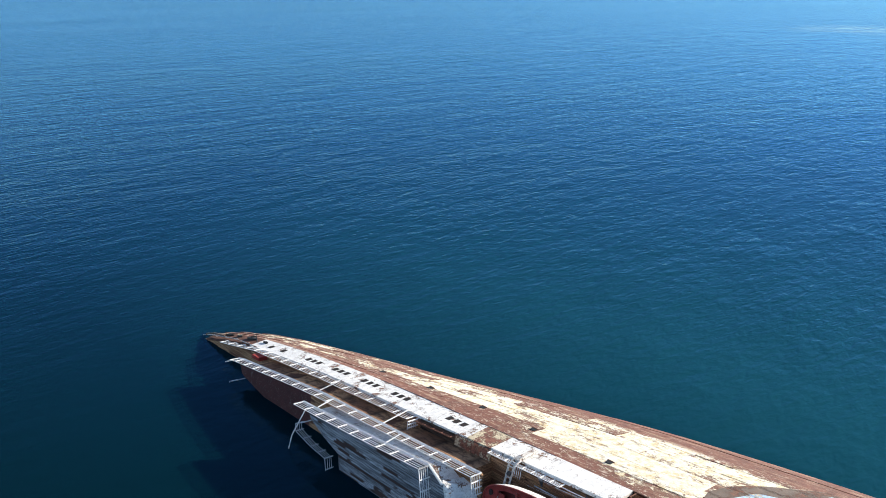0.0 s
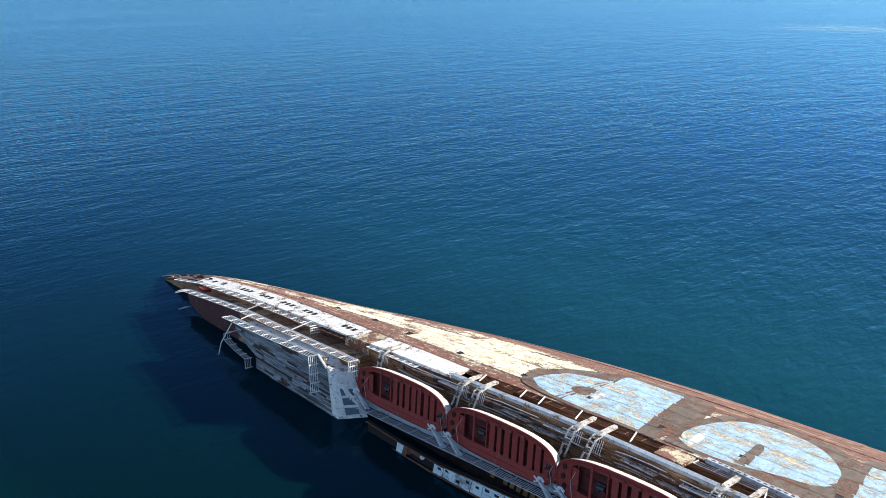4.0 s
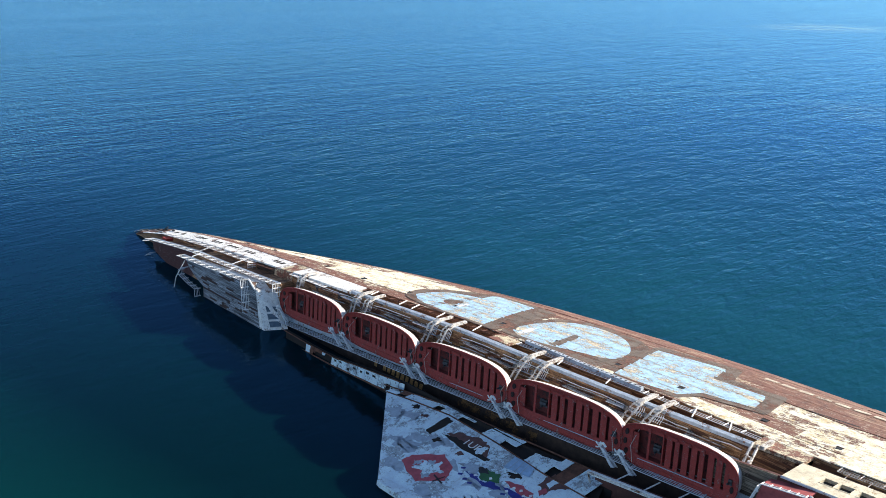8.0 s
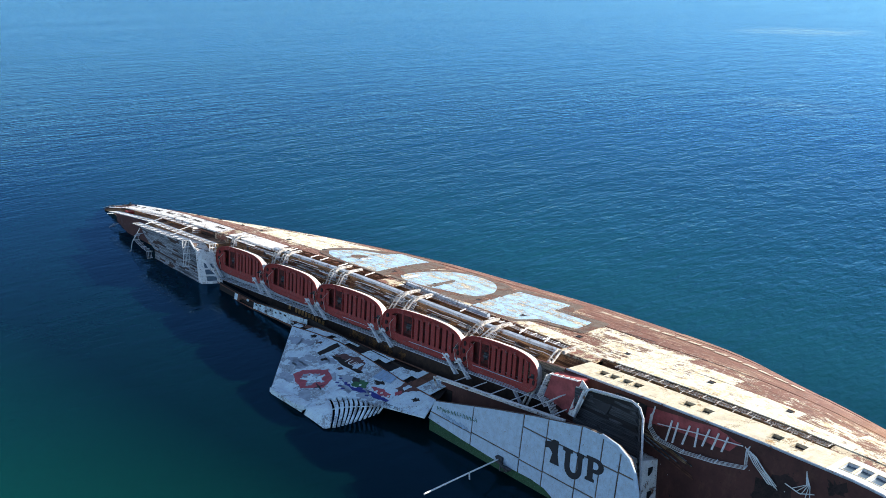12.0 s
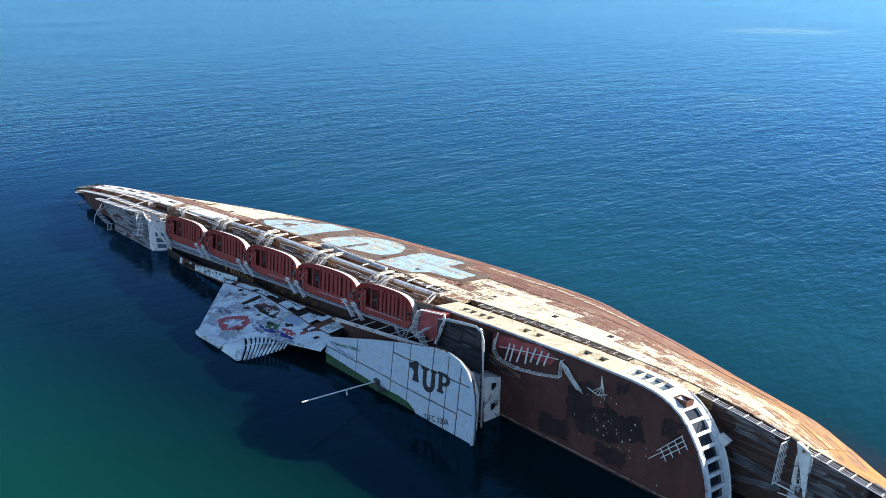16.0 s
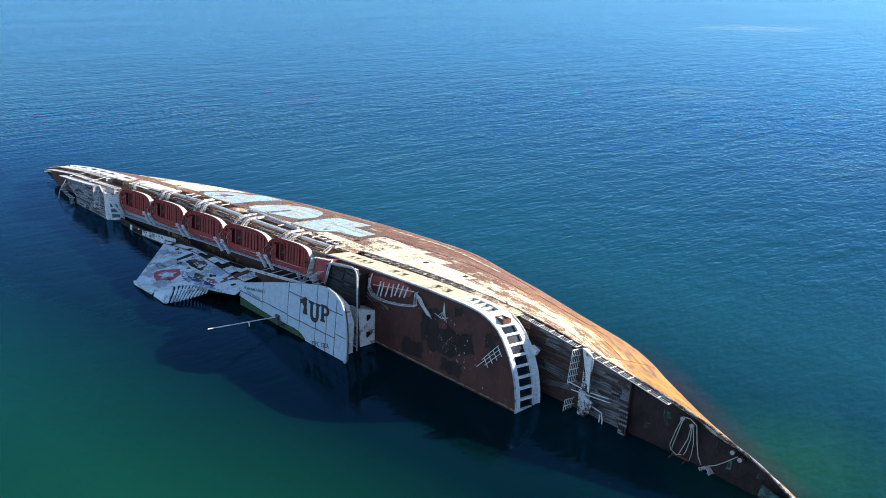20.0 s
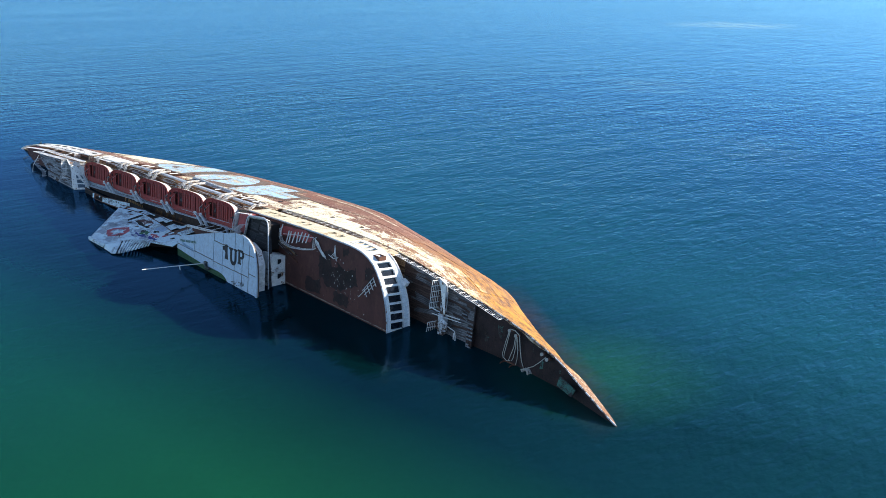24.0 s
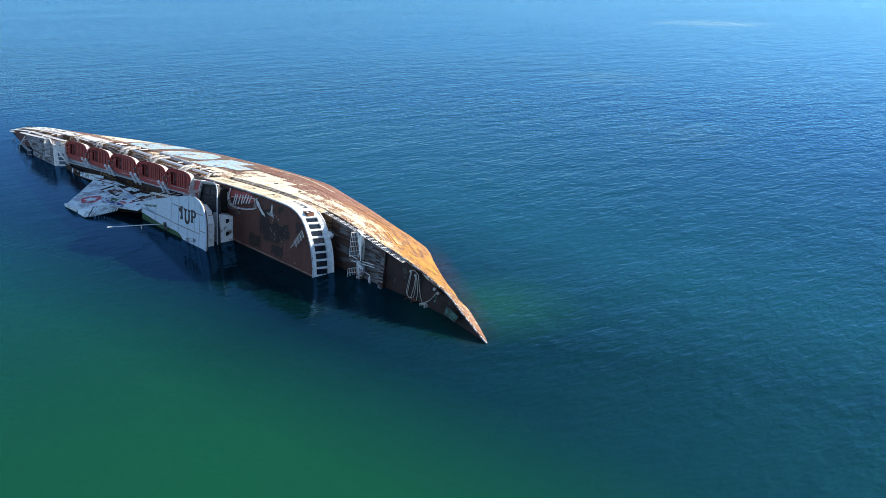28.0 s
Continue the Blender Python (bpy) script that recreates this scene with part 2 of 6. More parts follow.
    runs = k.ramp(k.noise(0.9, 12.0, 0.8, k.mapped((0.35, 1, 1))), [(0.32, 0.45), (0.48, 1.0)])
    golden = k.mix(k.ramp(k.noise(1.3, 11.0, 0.75, k.mapped((0.3, 1, 1))), [(0.40, 0.0), (0.58, 1.0)]), (0.10, 0.038, 0.013), (0.52, 0.24, 0.012))
    col = k.mix(k.math("MULTIPLY", orange, runs), col, golden)
    dirt = k.ramp(k.noise(2.2, 11.0, 0.8, k.mapped((0.4, 1, 1.0))), [(0.54, 0.0), (0.63, 0.8)])
    col = k.mix(dirt, col, (0.075, 0.035, 0.024))
    specks = k.ramp(k.noise(6.0, 5.0, 0.8), [(0.64, 0.0), (0.67, 0.9)])
    col = k.mix(specks, col, (0.04, 0.02, 0.015))
    k.colour(col)
    k.bump(k.math("ADD", k.math("MULTIPLY", paint, 0.7), fine), 0.7, 0.05)
    return k.m


HULL = hull_material()


def water_material():
    k = Mat("sea_water", 0.3)
    sep = k.node("ShaderNodeSeparateXYZ", Vector=k.co)
    x, y = sep.outputs[0], sep.outputs[1]

    def rng(v, a, b):
        return k.node("ShaderNodeMapRange", Value=v, From_Min=a, From_Max=b).outputs[0]

    # blue offshore, teal darkened to paint in wreck shade, green shoal by the bow
    off_wreck = rng(k.math("ADD", k.math("MULTIPLY", x, -0.35), k.math("MULTIPLY", y, 0.9)), -40.0, 260.0)
    col = k.mix(off_wreck, (0.0006, 0.0115, 0.0135), (0.002, 0.050, 0.108))
    # paler teal behind the ship; also brightens the sunward side by colour
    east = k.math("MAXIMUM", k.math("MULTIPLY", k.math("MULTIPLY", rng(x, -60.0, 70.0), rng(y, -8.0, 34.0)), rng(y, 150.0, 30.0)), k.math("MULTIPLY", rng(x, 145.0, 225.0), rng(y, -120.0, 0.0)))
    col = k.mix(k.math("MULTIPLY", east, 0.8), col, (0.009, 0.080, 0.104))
    fore = rng(x, -95.0, 150.0)
    # green starts past the ship's cast shadow, leaving the shaded strip darker
    close = rng(k.math("SUBTRACT", k.math("MULTIPLY", k.math("SUBTRACT", x, 150.0), 0.15), y), 11.0, 29.0)
    patch = k.ramp(k.noise(0.016, 4.0, 0.5), [(0.25, 0.7), (0.7, 1.0)])
    col = k.mix(k.math("MULTIPLY", k.math("MULTIPLY", k.math("MULTIPLY", fore, close), rng(x, 285.0, 185.0)), patch), col, k.mix(rng(x, 70.0, 150.0), (0.003, 0.062, 0.056), (0.006, 0.074, 0.033)))
    # pale green water over the sunken bow plating
    glow = k.node("ShaderNodeVectorMath", Vector=k.mapped((1.0, 1.0, 1.0), (0, 0, 0), (-155.5, -8.0, 0)))
    glow.operation = "LENGTH"
    col = k.mix(k.math("MULTIPLY", rng(glow.outputs["Value"], 12.0, 2.0), 0.65), col, (0.012, 0.085, 0.045))
    # rusty plating just under the surface beside the bow
    across = k.math("ADD", k.math("MULTIPLY", x, 0.496), k.math("MULTIPLY", y, 0.868))
    sunk = k.math("MULTIPLY", rng(k.math("ABSOLUTE", k.math("SUBTRACT", across, 80.6)), 3.0, 0.2), k.math("MULTIPLY", rng(x, 132.0, 140.0), rng(x, 164.0, 156.0)))
    col = k.mix(k.math("MULTIPLY", sunk, k.ramp(k.noise(0.5, 6.0, 0.7), [(0.3, 0.3), (0.7, 0.85)])), col, (0.052, 0.036, 0.033))
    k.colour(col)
    k.b.inputs["Specular IOR Level"].default_value = 0.0
    # light spreads in the water before it comes back
    k.b.subsurface_method = "BURLEY"
    k.b.inputs["Subsurface Weight"].default_value = 0.6
    k.b.inputs["Subsurface Radius"].default_value = (1.0, 1.6, 2.0)
    k.b.inputs["Subsurface Scale"].default_value = 1.8
    # wind waves in metres: long crests across the wind, crossed by a second train, with chop on top
    def train(period, crest, turn, height, detail, wobble=0.4):
        n = k.noise(1.0, detail, 0.5, k.mapped((1 / period, 1 / crest, 1 / period), (0, 0, radians(turn))), wobble)
        return k.math("MULTIPLY", n, height)
    h = train(9.0, 24.0, 6, 0.30, 1.0)
    for w in (train(2.7, 6.0, -4, 0.19, 2.0), train(3.4, 8.0, 34, 0.14, 1.0), train(1.15, 2.6, 8, 0.14, 2.0), train(0.8, 1.8, 42, 0.09, 1.0), train(0.42, 0.8, -12, 0.04, 1.0)):
        h = k.math("ADD", h, w)
    # calmer in the lee of the wreck, gusts farther out
    open_sea = k.math("MAXIMUM", k.math("MAXIMUM", rng(y, -10.0, 50.0), rng(x, 10.0, -70.0)), k.math("MULTIPLY", rng(x, 138.0, 162.0), rng(y, -14.0, 8.0)))
    gust = k.ramp(k.noise(0.011, 5.0, 0.6, k.mapped((1.0, 0.45, 1), (0, 0, radians(40)))), [(0.34, 0.72), (0.66, 1.2)])
    wind = k.math("ADD", k.math("MULTIPLY", k.math("MULTIPLY", open_sea, gust), 0.86), 0.14)
    k.bump(k.math("MULTIPLY", h, wind), 1.0, 1.0)
    ripple = k.b.inputs["Normal"].links[0].from_socket
    # slicks: smooth water that mirrors the low pale sky
    calm = None
    for cx, cy, r, amount in ((-130.0, 520.0, 55.0, 0.5), (30.0, 194.0, 24.0, 0.28), (110.0, 120.0, 20.0, 0.2)):
        gap = k.node("ShaderNodeVectorMath", Vector=k.co)
        gap.operation, gap.inputs[1].default_value = "DISTANCE", (cx, cy, 0)
        slick = k.math("MULTIPLY", rng(gap.outputs["Value"], r, r * 0.2), k.ramp(k.noise(0.07, 6.0, 0.7, k.mapped((0.6, 1.8, 1), (0, 0, radians(-20)))), [(0.42, 0.0), (0.6, amount)]))
        calm = slick if calm is None else k.math("MAXIMUM", calm, slick)
    tint = k.mix(calm, SEA_TINT, (0.75, 0.92, 1.0))
    gloss = k.node("ShaderNodeBsdfGlossy", Color=tint, Roughness=0.10, Normal=ripple)
    blend = k.t.nodes.new("ShaderNodeMixShader")
    k.t.links.new(k.math("MULTIPLY", k.node("ShaderNodeFresnel", IOR=1.23, Normal=ripple).outputs[0], 1.0), blend.inputs[0])
    k.t.links.new(k.b.outputs[0], blend.inputs[1])
    k.t.links.new(gloss.outputs[0], blend.inputs[2])
    k.t.links.new(blend.outputs[0], k.t.nodes["Material Output"].inputs[0])
    return k.m


SEA_TINT = (0.235, 0.55, 1.0)
WATER = water_material()


# ---- mesh helpers; ship coordinates: x forward, y to the upper side, z the ship's own up ----
def mesh_of(name, verts, faces, mat, smooth=False):
    me = bpy.data.meshes.new(name)
    me.from_pydata([tuple(p) for p in verts], [], faces)
    me.update()
    if mat:
        me.materials.append(mat)
    if smooth:
        me.polygons.foreach_set("use_smooth", [True] * len(me.polygons))
    return me


class Build:
    """Collects simple solids into one mesh."""

    def __init__(self):
        self.v, self.f = [], []

    def add(self, verts, faces):
        n = len(self.v)
        self.v += [tuple(p) for p in verts]
        self.f += [tuple(i + n for i in q) for q in faces]
        return self

    def hexa(self, p):
        """Eight corners: four below, four above, each ring in turn."""
        return self.add(p, [(3, 2, 1, 0), (4, 5, 6, 7), (0, 1, 5, 4), (1, 2, 6, 5), (2, 3, 7, 6), (3, 0, 4, 7)])

    def box(self, x0, x1, y0, y1, z0, z1):
        return self.hexa([(x0, y0, z0), (x1, y0, z0), (x1, y1, z0), (x0, y1, z0), (x0, y0, z1), (x1, y0, z1), (x1, y1, z1), (x0, y1, z1)])

    def tube(self, pts, r, sides=6, close=True):
        pts = [Vector(p) for p in pts]
        rings = []
        for i, p in enumerate(pts):
            d = (pts[min(i + 1, len(pts) - 1)] - pts[max(i - 1, 0)]).normalized()
            a = d.orthogonal().normalized() if abs(d.z) > 0.9 else d.cross(Vector((0, 0, 1))).normalized()
            b = d.cross(a)
            rings.append([p + r * (math.cos(2 * math.pi * k / sides) * a + math.sin(2 * math.pi * k / sides) * b) for k in range(sides)])
        faces = []
        for i in range(len(rings) - 1):
            for k in range(sides):
                a, b = i * sides + k, i * sides + (k + 1) % sides
                faces.append((a, b, b + sides, a + sides))
        if close:
            faces.append(tuple(reversed(range(sides))))
            faces.append(tuple(range((len(rings) - 1) * sides, len(rings) * sides)))
        return self.add([p for r_ in rings for p in r_], faces)

    def prism(self, outline, z0, z1):
        """An outline in x, y, raised from z0 to z1."""
        n = len(outline)
        pts = [(x, y, z0) for x, y in outline] + [(x, y, z1) for x, y in outline]
        faces = [tuple(reversed(range(n))), tuple(range(n, 2 * n))] + [(i, (i + 1) % n, n + (i + 1) % n, n + i) for i in range(n)]
        return self.add(pts, faces)

    def mesh(self, name, mat, smooth=False):
        me = mesh_of(name, self.v, self.f, mat, smooth)
        bm = bmesh.new()
        bm.from_mesh(me)
        bmesh.ops.remove_doubles(bm, verts=bm.verts, dist=2e-4)
        bmesh.ops.recalc_face_normals(bm, faces=bm.faces)
        bm.to_mesh(me)
        bm.free()
        return me


def thing(name, label, category, m=None, group="", kind=""):
    """A top-level Empty at its base."""
    ob = tagged(new(name), label, category, group, kind)
    ob.matrix_world = m if m is not None else SHIP
    return ob


def part(name, b, mat, parent, label="", smooth=False, m=None):
    ob = new(name, b.mesh(name, mat, smooth) if isinstance(b, Build) else b)
    ob.parent = parent
    if m is not None:
        ob.matrix_basis = m
    if label:
        tagged(ob, label)
    return ob


def loose(name, b, mat, label, category, group=""):
    """A thing that lies on the wreck, with its origin at its own base."""
    me = b.mesh(name, mat)
    lo = [min(v.co[i] for v in me.vertices) for i in range(3)]
    hi = [max(v.co[i] for v in me.vertices) for i in range(3)]
    base = Vector(((lo[0] + hi[0]) / 2, (lo[1] + hi[1]) / 2, lo[2]))
    me.transform(Matrix.Translation(-base))
    ob = tagged(new(name, me), label, category, group)
    ob.matrix_world = SHIP @ Matrix.Translation(base)
    return ob


def set_loose(ob, name, label, category):
    ob.parent, ob.name = None, name
    ob.matrix_world = SHIP
    return tagged(ob, label, category)


def curve(table, x):
    """Smooth curve through (x, value) pairs."""
    xs = [p[0] for p in table]
    if x <= xs[0]:
        return table[0][1]
    if x >= xs[-1]:
        return table[-1][1]
    i = max(k for k in range(len(xs) - 1) if xs[k] <= x)
    def slope(k):
        a, b = max(k - 1, 0), min(k + 1, len(xs) - 1)
        return (table[b][1] - table[a][1]) / (xs[b] - xs[a])
    h = xs[i + 1] - xs[i]
    t = (x - xs[i]) / h
    return ((2 * t**3 - 3 * t**2 + 1) * table[i][1] + (t**3 - 2 * t**2 + t) * h * slope(i)
            + (3 * t**2 - 2 * t**3) * table[i + 1][1] + (t**3 - t**2) * h * slope(i + 1))


# half-breadth of the upper side, hull's upper edge and keel along the ship
SIDE = [(2.3, -0.8), (5, 0.25), (9, 1.35), (14, 2.35), (27, 3.8), (47, 5.08), (60, 5.75), (72, 6.3), (87, 6.5), (100, 6.8), (110, 7.3), (118, 7.6), (126, 7.5), (132, 6.9), (138, 6.15), (143, 5.35), (147, 4.6), (151, 3.8), (154.6, 2.9), (158, 1.7), (160.5, 0.85), (162, 0.35), (163.3, -0.1)]
EDGE = [(0, -0.5), (10, -1.2), (30, -1.8), (50, -1.8), (58, -1.8), (75, -2.5), (92, -3.0), (100, -2.7), (104, -2.2), (124, -1.8), (131, -2.2), (139, -2.15), (143, -2.1), (147, -2.15), (150, -2.05), (153, -1.75), (155.3, -1.6), (157.6, -1.1), (160, -0.6), (162, -0.15), (163.3, 0.0)]
KEEL = [(0, -1.39), (4, -5.22), (12, -8.36), (21, -11.3), (35, -16.03), (50, -20.28), (70, -22.85), (105, -22.55), (115, -21.13), (121, -20.63), (128, -19.1), (135, -17.51), (141, -14.58), (148, -9.84), (155, -5.62), (159, -3.12), (162, -1.2), (163.3, -0.5)]
FULL = [(5, 0.5), (12, 0.73), (20, 0.85), (30, 0.95), (40, 1.47), (50, 2.07), (60, 2.71), (70, 3.21), (80, 3.95), (90, 5.27), (100, 5.55), (108, 4.5), (115, 2.82), (121, 1.83), (126, 1.39), (130, 1.22), (134, 1.07), (137, 0.72), (140, 0.44), (143, 0.37), (146, 0.3), (149, 0.33), (152, 0.23), (156, 0.42)]


def side(x):
    return curve(SIDE, x)


def hull_ring(x):
    h, e, kz, p = side(x), curve(EDGE, x), curve(KEEL, x), curve(FULL, x)
    pts = []
    for i in range(29):
        a = i / 28
        t = 1 - (1 - a) ** 1.7
        pts.append((x, h * max(0.0, 1 - t**p) ** (1 / 2.0), e + (kz - e) * t))
    pts.append((x, -7.0 * min(1, max(0, h) / 3), kz + 0.2))
    return pts


# ---- sea ----
def sea():
    n = 48
    verts, faces = [(60, 0, 0)], []
    radii = [10, 30, 70, 150, 350, 800, 1800, 4850]
    for r in radii:
        verts += [(60 + r * math.cos(2 * math.pi * k / n), r * math.sin(2 * math.pi * k / n), 0) for k in range(n)]
    faces += [(0, 1 + k, 1 + (k + 1) % n) for k in range(n)]
    for j in range(len(radii) - 1):
        a, b = 1 + j * n, 1 + (j + 1) * n
        faces += [(a + k, b + k, b + (k + 1) % n, a + (k + 1) % n) for k in range(n)]
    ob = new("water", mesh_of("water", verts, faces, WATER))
    return tagged(ob, "calm blue-green sea rippled by light wind", "sea", kind="structure")


sea()

# ---- the ship ----
ship = thing("shipwreck", "rusting white passenger liner lying on its side in the sea", "ship")


def t0(x):
    """Height of the open side deck, with its sheer."""
    return 0.5 - 0.022 * max(0.0, min(x, 100) - 45)


def hull_point(x, u, out=0.0):
    h, e, kz, p = side(x), curve(EDGE, x), curve(KEEL, x), curve(FULL, x)
    t = min(1.0, max(0.0, (u - e) / (kz - e)))
    return (x, h * max(0.0, 1 - t**p) ** 0.5 + out, u)


def build_hull():
    xs = [2.3, 3, 4, 5, 6, 7] + [7 + 2.5 * i for i in range(1, 60)] + [156, 157, 158, 159, 160, 161, 162, 162.7, 163.3]
    rings = [hull_ring(x) for x in xs]
    n = len(rings[0])
    verts = [p for r in rings for p in r]
    faces = [(i * n + k, i * n + k + 1, (i + 1) * n + k + 1, (i + 1) * n + k) for i in range(len(rings) - 1) for k in range(n - 1)]
    me = mesh_of("hull", verts, faces, HULL, True)
    me.materials.append(RUST)
    for q in me.polygons:
        cx, cu = q.center.x, q.center.z
        e = curve(EDGE, cx)
        q.material_index = int(6 < cx < 137 and cu > e - 7.6 * min(1.9, 0.80 * (e - curve(KEEL, cx)) / 8))
    hull = part("hull", me, None, ship, "rust-red hull plating with peeling cream paint")
    # shell plates in strakes, each a little proud of the next
    rnd = random.Random(4)
    for row in range(8):
        x = 5.0 + (row % 2) * 4.2
        while x < 137:
            x1 = min(x + 8.6 + rnd.random() * 1.2, 138.0)
            mid = (x + x1) / 2
            e, kz = curve(EDGE, mid), curve(KEEL, mid)
            wide = min(1.9, 0.80 * (e - kz) / 8)
            u0 = e - 0.02 - row * wide
            lift = 0.025 + 0.03 * ((row + int(x)) % 2) + rnd.random() * 0.02
            nx, nu, b, idx = 6, 3, Build(), {}
            for i in range(nx + 1):
                for j in range(nu + 1):
                    xx = x + 0.02 + (x1 - x - 0.04) * i / nx
                    ee, kk = curve(EDGE, xx), curve(KEEL, xx)
                    w = min(1.9, 0.80 * (ee - kk) / 8)
                    uu = ee - 0.02 - row * w - 0.03 - (w - 0.06) * j / nu
                    idx[i, j] = len(b.v)
                    b.v.append(hull_point(xx, uu, lift))
            b.f += [(idx[i, j], idx[i + 1, j], idx[i + 1, j + 1], idx[i, j + 1]) for i in range(nx) for j in range(nu)]
            rim = [(i, 0) for i in range(nx)] + [(nx, j) for j in range(nu)] + [(i, nu) for i in range(nx, 0, -1)] + [(0, j) for j in range(nu, 0, -1)]
            base = len(b.v)
            b.v += [(b.v[idx[k]][0], b.v[idx[k]][1] - 0.09, b.v[idx[k]][2]) for k in rim]
            m = len(rim)
            b.f += [(idx[rim[k]], idx[rim[(k + 1) % m]], base + (k + 1) % m, base + k) for k in range(m)]
            part("plate", b, HULL, hull)
            x = x1
    # small square scuttles, some plated over
    for px in (46.7, 41.1, 53.8, 61, 67.5, 74, 80, 86.5, 92.5, 99.6, 105.1, 113.1, 119.5, 35, 29):
        w, du = 0.17 + 0.08 * rnd.random(), 2.3 + 0.5 * rnd.random()
        e = curve(EDGE, px)
        y = hull_point(px, e - du)[1]
        port = part("scuttle", Build().hexa([(px - w, y - 0.1, e - du - w), (px + w, y - 0.1, e - du - w * 0.9), (px + w, y + 0.10, e - du - w * 0.9), (px - w, y + 0.10, e - du - w), (px - w * 0.9, y - 0.1, e - du + w), (px + w * 1.1, y - 0.1, e - du + w * 0.8), (px + w * 1.1, y + 0.10, e - du + w * 0.8), (px - w * 0.9, y + 0.10, e - du + w)]), BLACK, hull, "square opening in the plating")
        part("rim", Build().box(px - w - 0.06, px + w + 0.06, y, y + 0.125, e - du - w - 0.06, e - du - w), RUST, port)
    return hull


hull = build_hull()


def strip(x0, x1, lo, hi, out=0.0, inset=0.0, thick=0.25, step=1.5):
    """A band of side plating that follows the ship's side, between the heights lo(x) and hi(x)."""
    n = max(1, round((x1 - x0) / step))
    b = Build()
    rows = []
    for i in range(n + 1):
        x = x0 + (x1 - x0) * i / n
        y = side(x) + out
        rows.append([(x, y - thick, lo(x)), (x, y, lo(x)), (x, y - inset, hi(x)), (x, y - inset - thick, hi(x))])
    b.v = [p for r in rows for p in r]
    for i in range(n):
        b.f += [(i * 4 + k, i * 4 + (k + 1) % 4, i * 4 + 4 + (k + 1) % 4, i * 4 + 4 + k) for k in range(4)]
    b.f += [(0, 1, 2, 3), (n * 4 + 3, n * 4 + 2, n * 4 + 1, n * 4)]
    return b


def sheet(x0, x1, height, top, low, thick=0.12, step=1.5):
    """A deck sheet at height(x) from y = top(x) down to y = low(x)."""
    n = max(1, round((x1 - x0) / step))
    b = Build()
    for i in range(n + 1):
        x = x0 + (x1 - x0) * i / n
        b.v += [(x, low(x), height(x) - thick), (x, low(x), height(x)), (x, top(x), height(x)), (x, top(x), height(x) - thick)]
    for i in range(n):
        b.f += [(i * 4 + k, i * 4 + (k + 1) % 4, i * 4 + 4 + (k + 1) % 4, i * 4 + 4 + k) for k in range(4)]
    b.f += [(0, 1, 2, 3), (n * 4 + 3, n * 4 + 2, n * 4 + 1, n * 4)]
    return b


def at(v):
    return lambda x: v


def edge(x):
    return curve(EDGE, x)


BAR = 0.023
POSTS = {}


def post_mesh(h, r, mat):
    key = (round(h, 2), r, mat.name)
    if key not in POSTS:
        POSTS[key] = Build().tube([(0, 0, 0), (0, 0, h)], r, 5).mesh("post", mat)
    return POSTS[key]


def railing(pts, h=1.0, bars=4, gap=1.5, mat=None, lean=(0, 0), parent=None, rnd=None, label="", thick=1.0):
    """A ship's railing on the polyline pts; lean: how far its top stands off in x and y."""
    mat = mat or STEEL_WHITE
    pts = [Vector(p) for p in pts]
    tip = Vector((lean[0], lean[1], h))
    line = []
    for i in range(len(pts) - 1):
        n = max(1, round((pts[i + 1] - pts[i]).length / 2))
        line += [pts[i].lerp(pts[i + 1], j / n) for j in range(n)]
    line.append(pts[-1])
    rail = None
    for k in reversed(range(bars)):
        b = Build().tube([p + tip * ((k + 1) / bars) + Vector((0, 0, (random.random() - 0.5) * 0.05)) for p in line], (BAR if rail else BAR * 1.5) * thick, 5)
        if rail:
            part("rail_bar", b, mat, rail)
        else:
            rail = part("railing", b, mat, parent or ship, label or "white tubular railing")
    turn = Vector((0, 0, 1)).rotation_difference(tip).to_matrix().to_4x4()
    for i in range(len(pts) - 1):
        n = max(1, round((pts[i + 1] - pts[i]).length / gap))
        for j in range(n + (i == len(pts) - 2)):
            p = pts[i].lerp(pts[i + 1], j / n)
            part("post", post_mesh(tip.length, 0.05 * thick, mat), None, rail, m=Matrix.Translation(p) @ turn)
    return rail


def ragged_ring(x, u, w, d, seed, n=14):
    """An uneven oval outline, w long and d high."""
    r = random.Random(seed)
    return [(x + w / 2 + (0.7 + 0.4 * r.random()) * w / 2 * math.cos(2 * math.pi * k / n), u + (0.7 + 0.4 * r.random()) * d / 2 * math.sin(2 * math.pi * k / n)) for k in range(n)]


def ragged(outline, amount, seed, n=5):
    """Breaks up the straight edges of a painted patch."""
    r = random.Random(seed)
    out = []
    for i, (x, u) in enumerate(outline):
        x2, u2 = outline[(i + 1) % len(outline)]
        for k in range(n):
            f = k / n
            out.append((x + (x2 - x) * f + (r.random() - 0.5) * amount, u + (u2 - u) * f + (r.random() - 0.5) * amount))
    return out


# ---- aft tiers ----
RED_WOOD = planked("red_brown_deck_planks", (0.26, 0.115, 0.055), (0.66, 0.40, 0.21), (0.12, 0.05, 0.03), 0.2, 0.57)
BURNT_WOOD = planked("dark_rotten_planks", (0.055, 0.035, 0.025), (0.17, 0.115, 0.075), (0.02, 0.012, 0.010), 0.18, 0.56)
IN = 0.28
WIN_AFT = ((16.6, 1), (18.6, 1), (22.6, 3), (26.6, 3), (30.6, 3), (34.6, 3), (41.2, 3))
aft = part("side_plating", strip(14.0, 44.3, lambda x: edge(x) - 0.05, at(0.45), 0.03, IN), WHITE, ship, "flaking white side plating with window openings")
part("side_plating", strip(5.5, 14.0, lambda x: edge(x) - 0.05, at(0.45), 0.03, IN), RUST, ship, "rusted side plating at the stern")
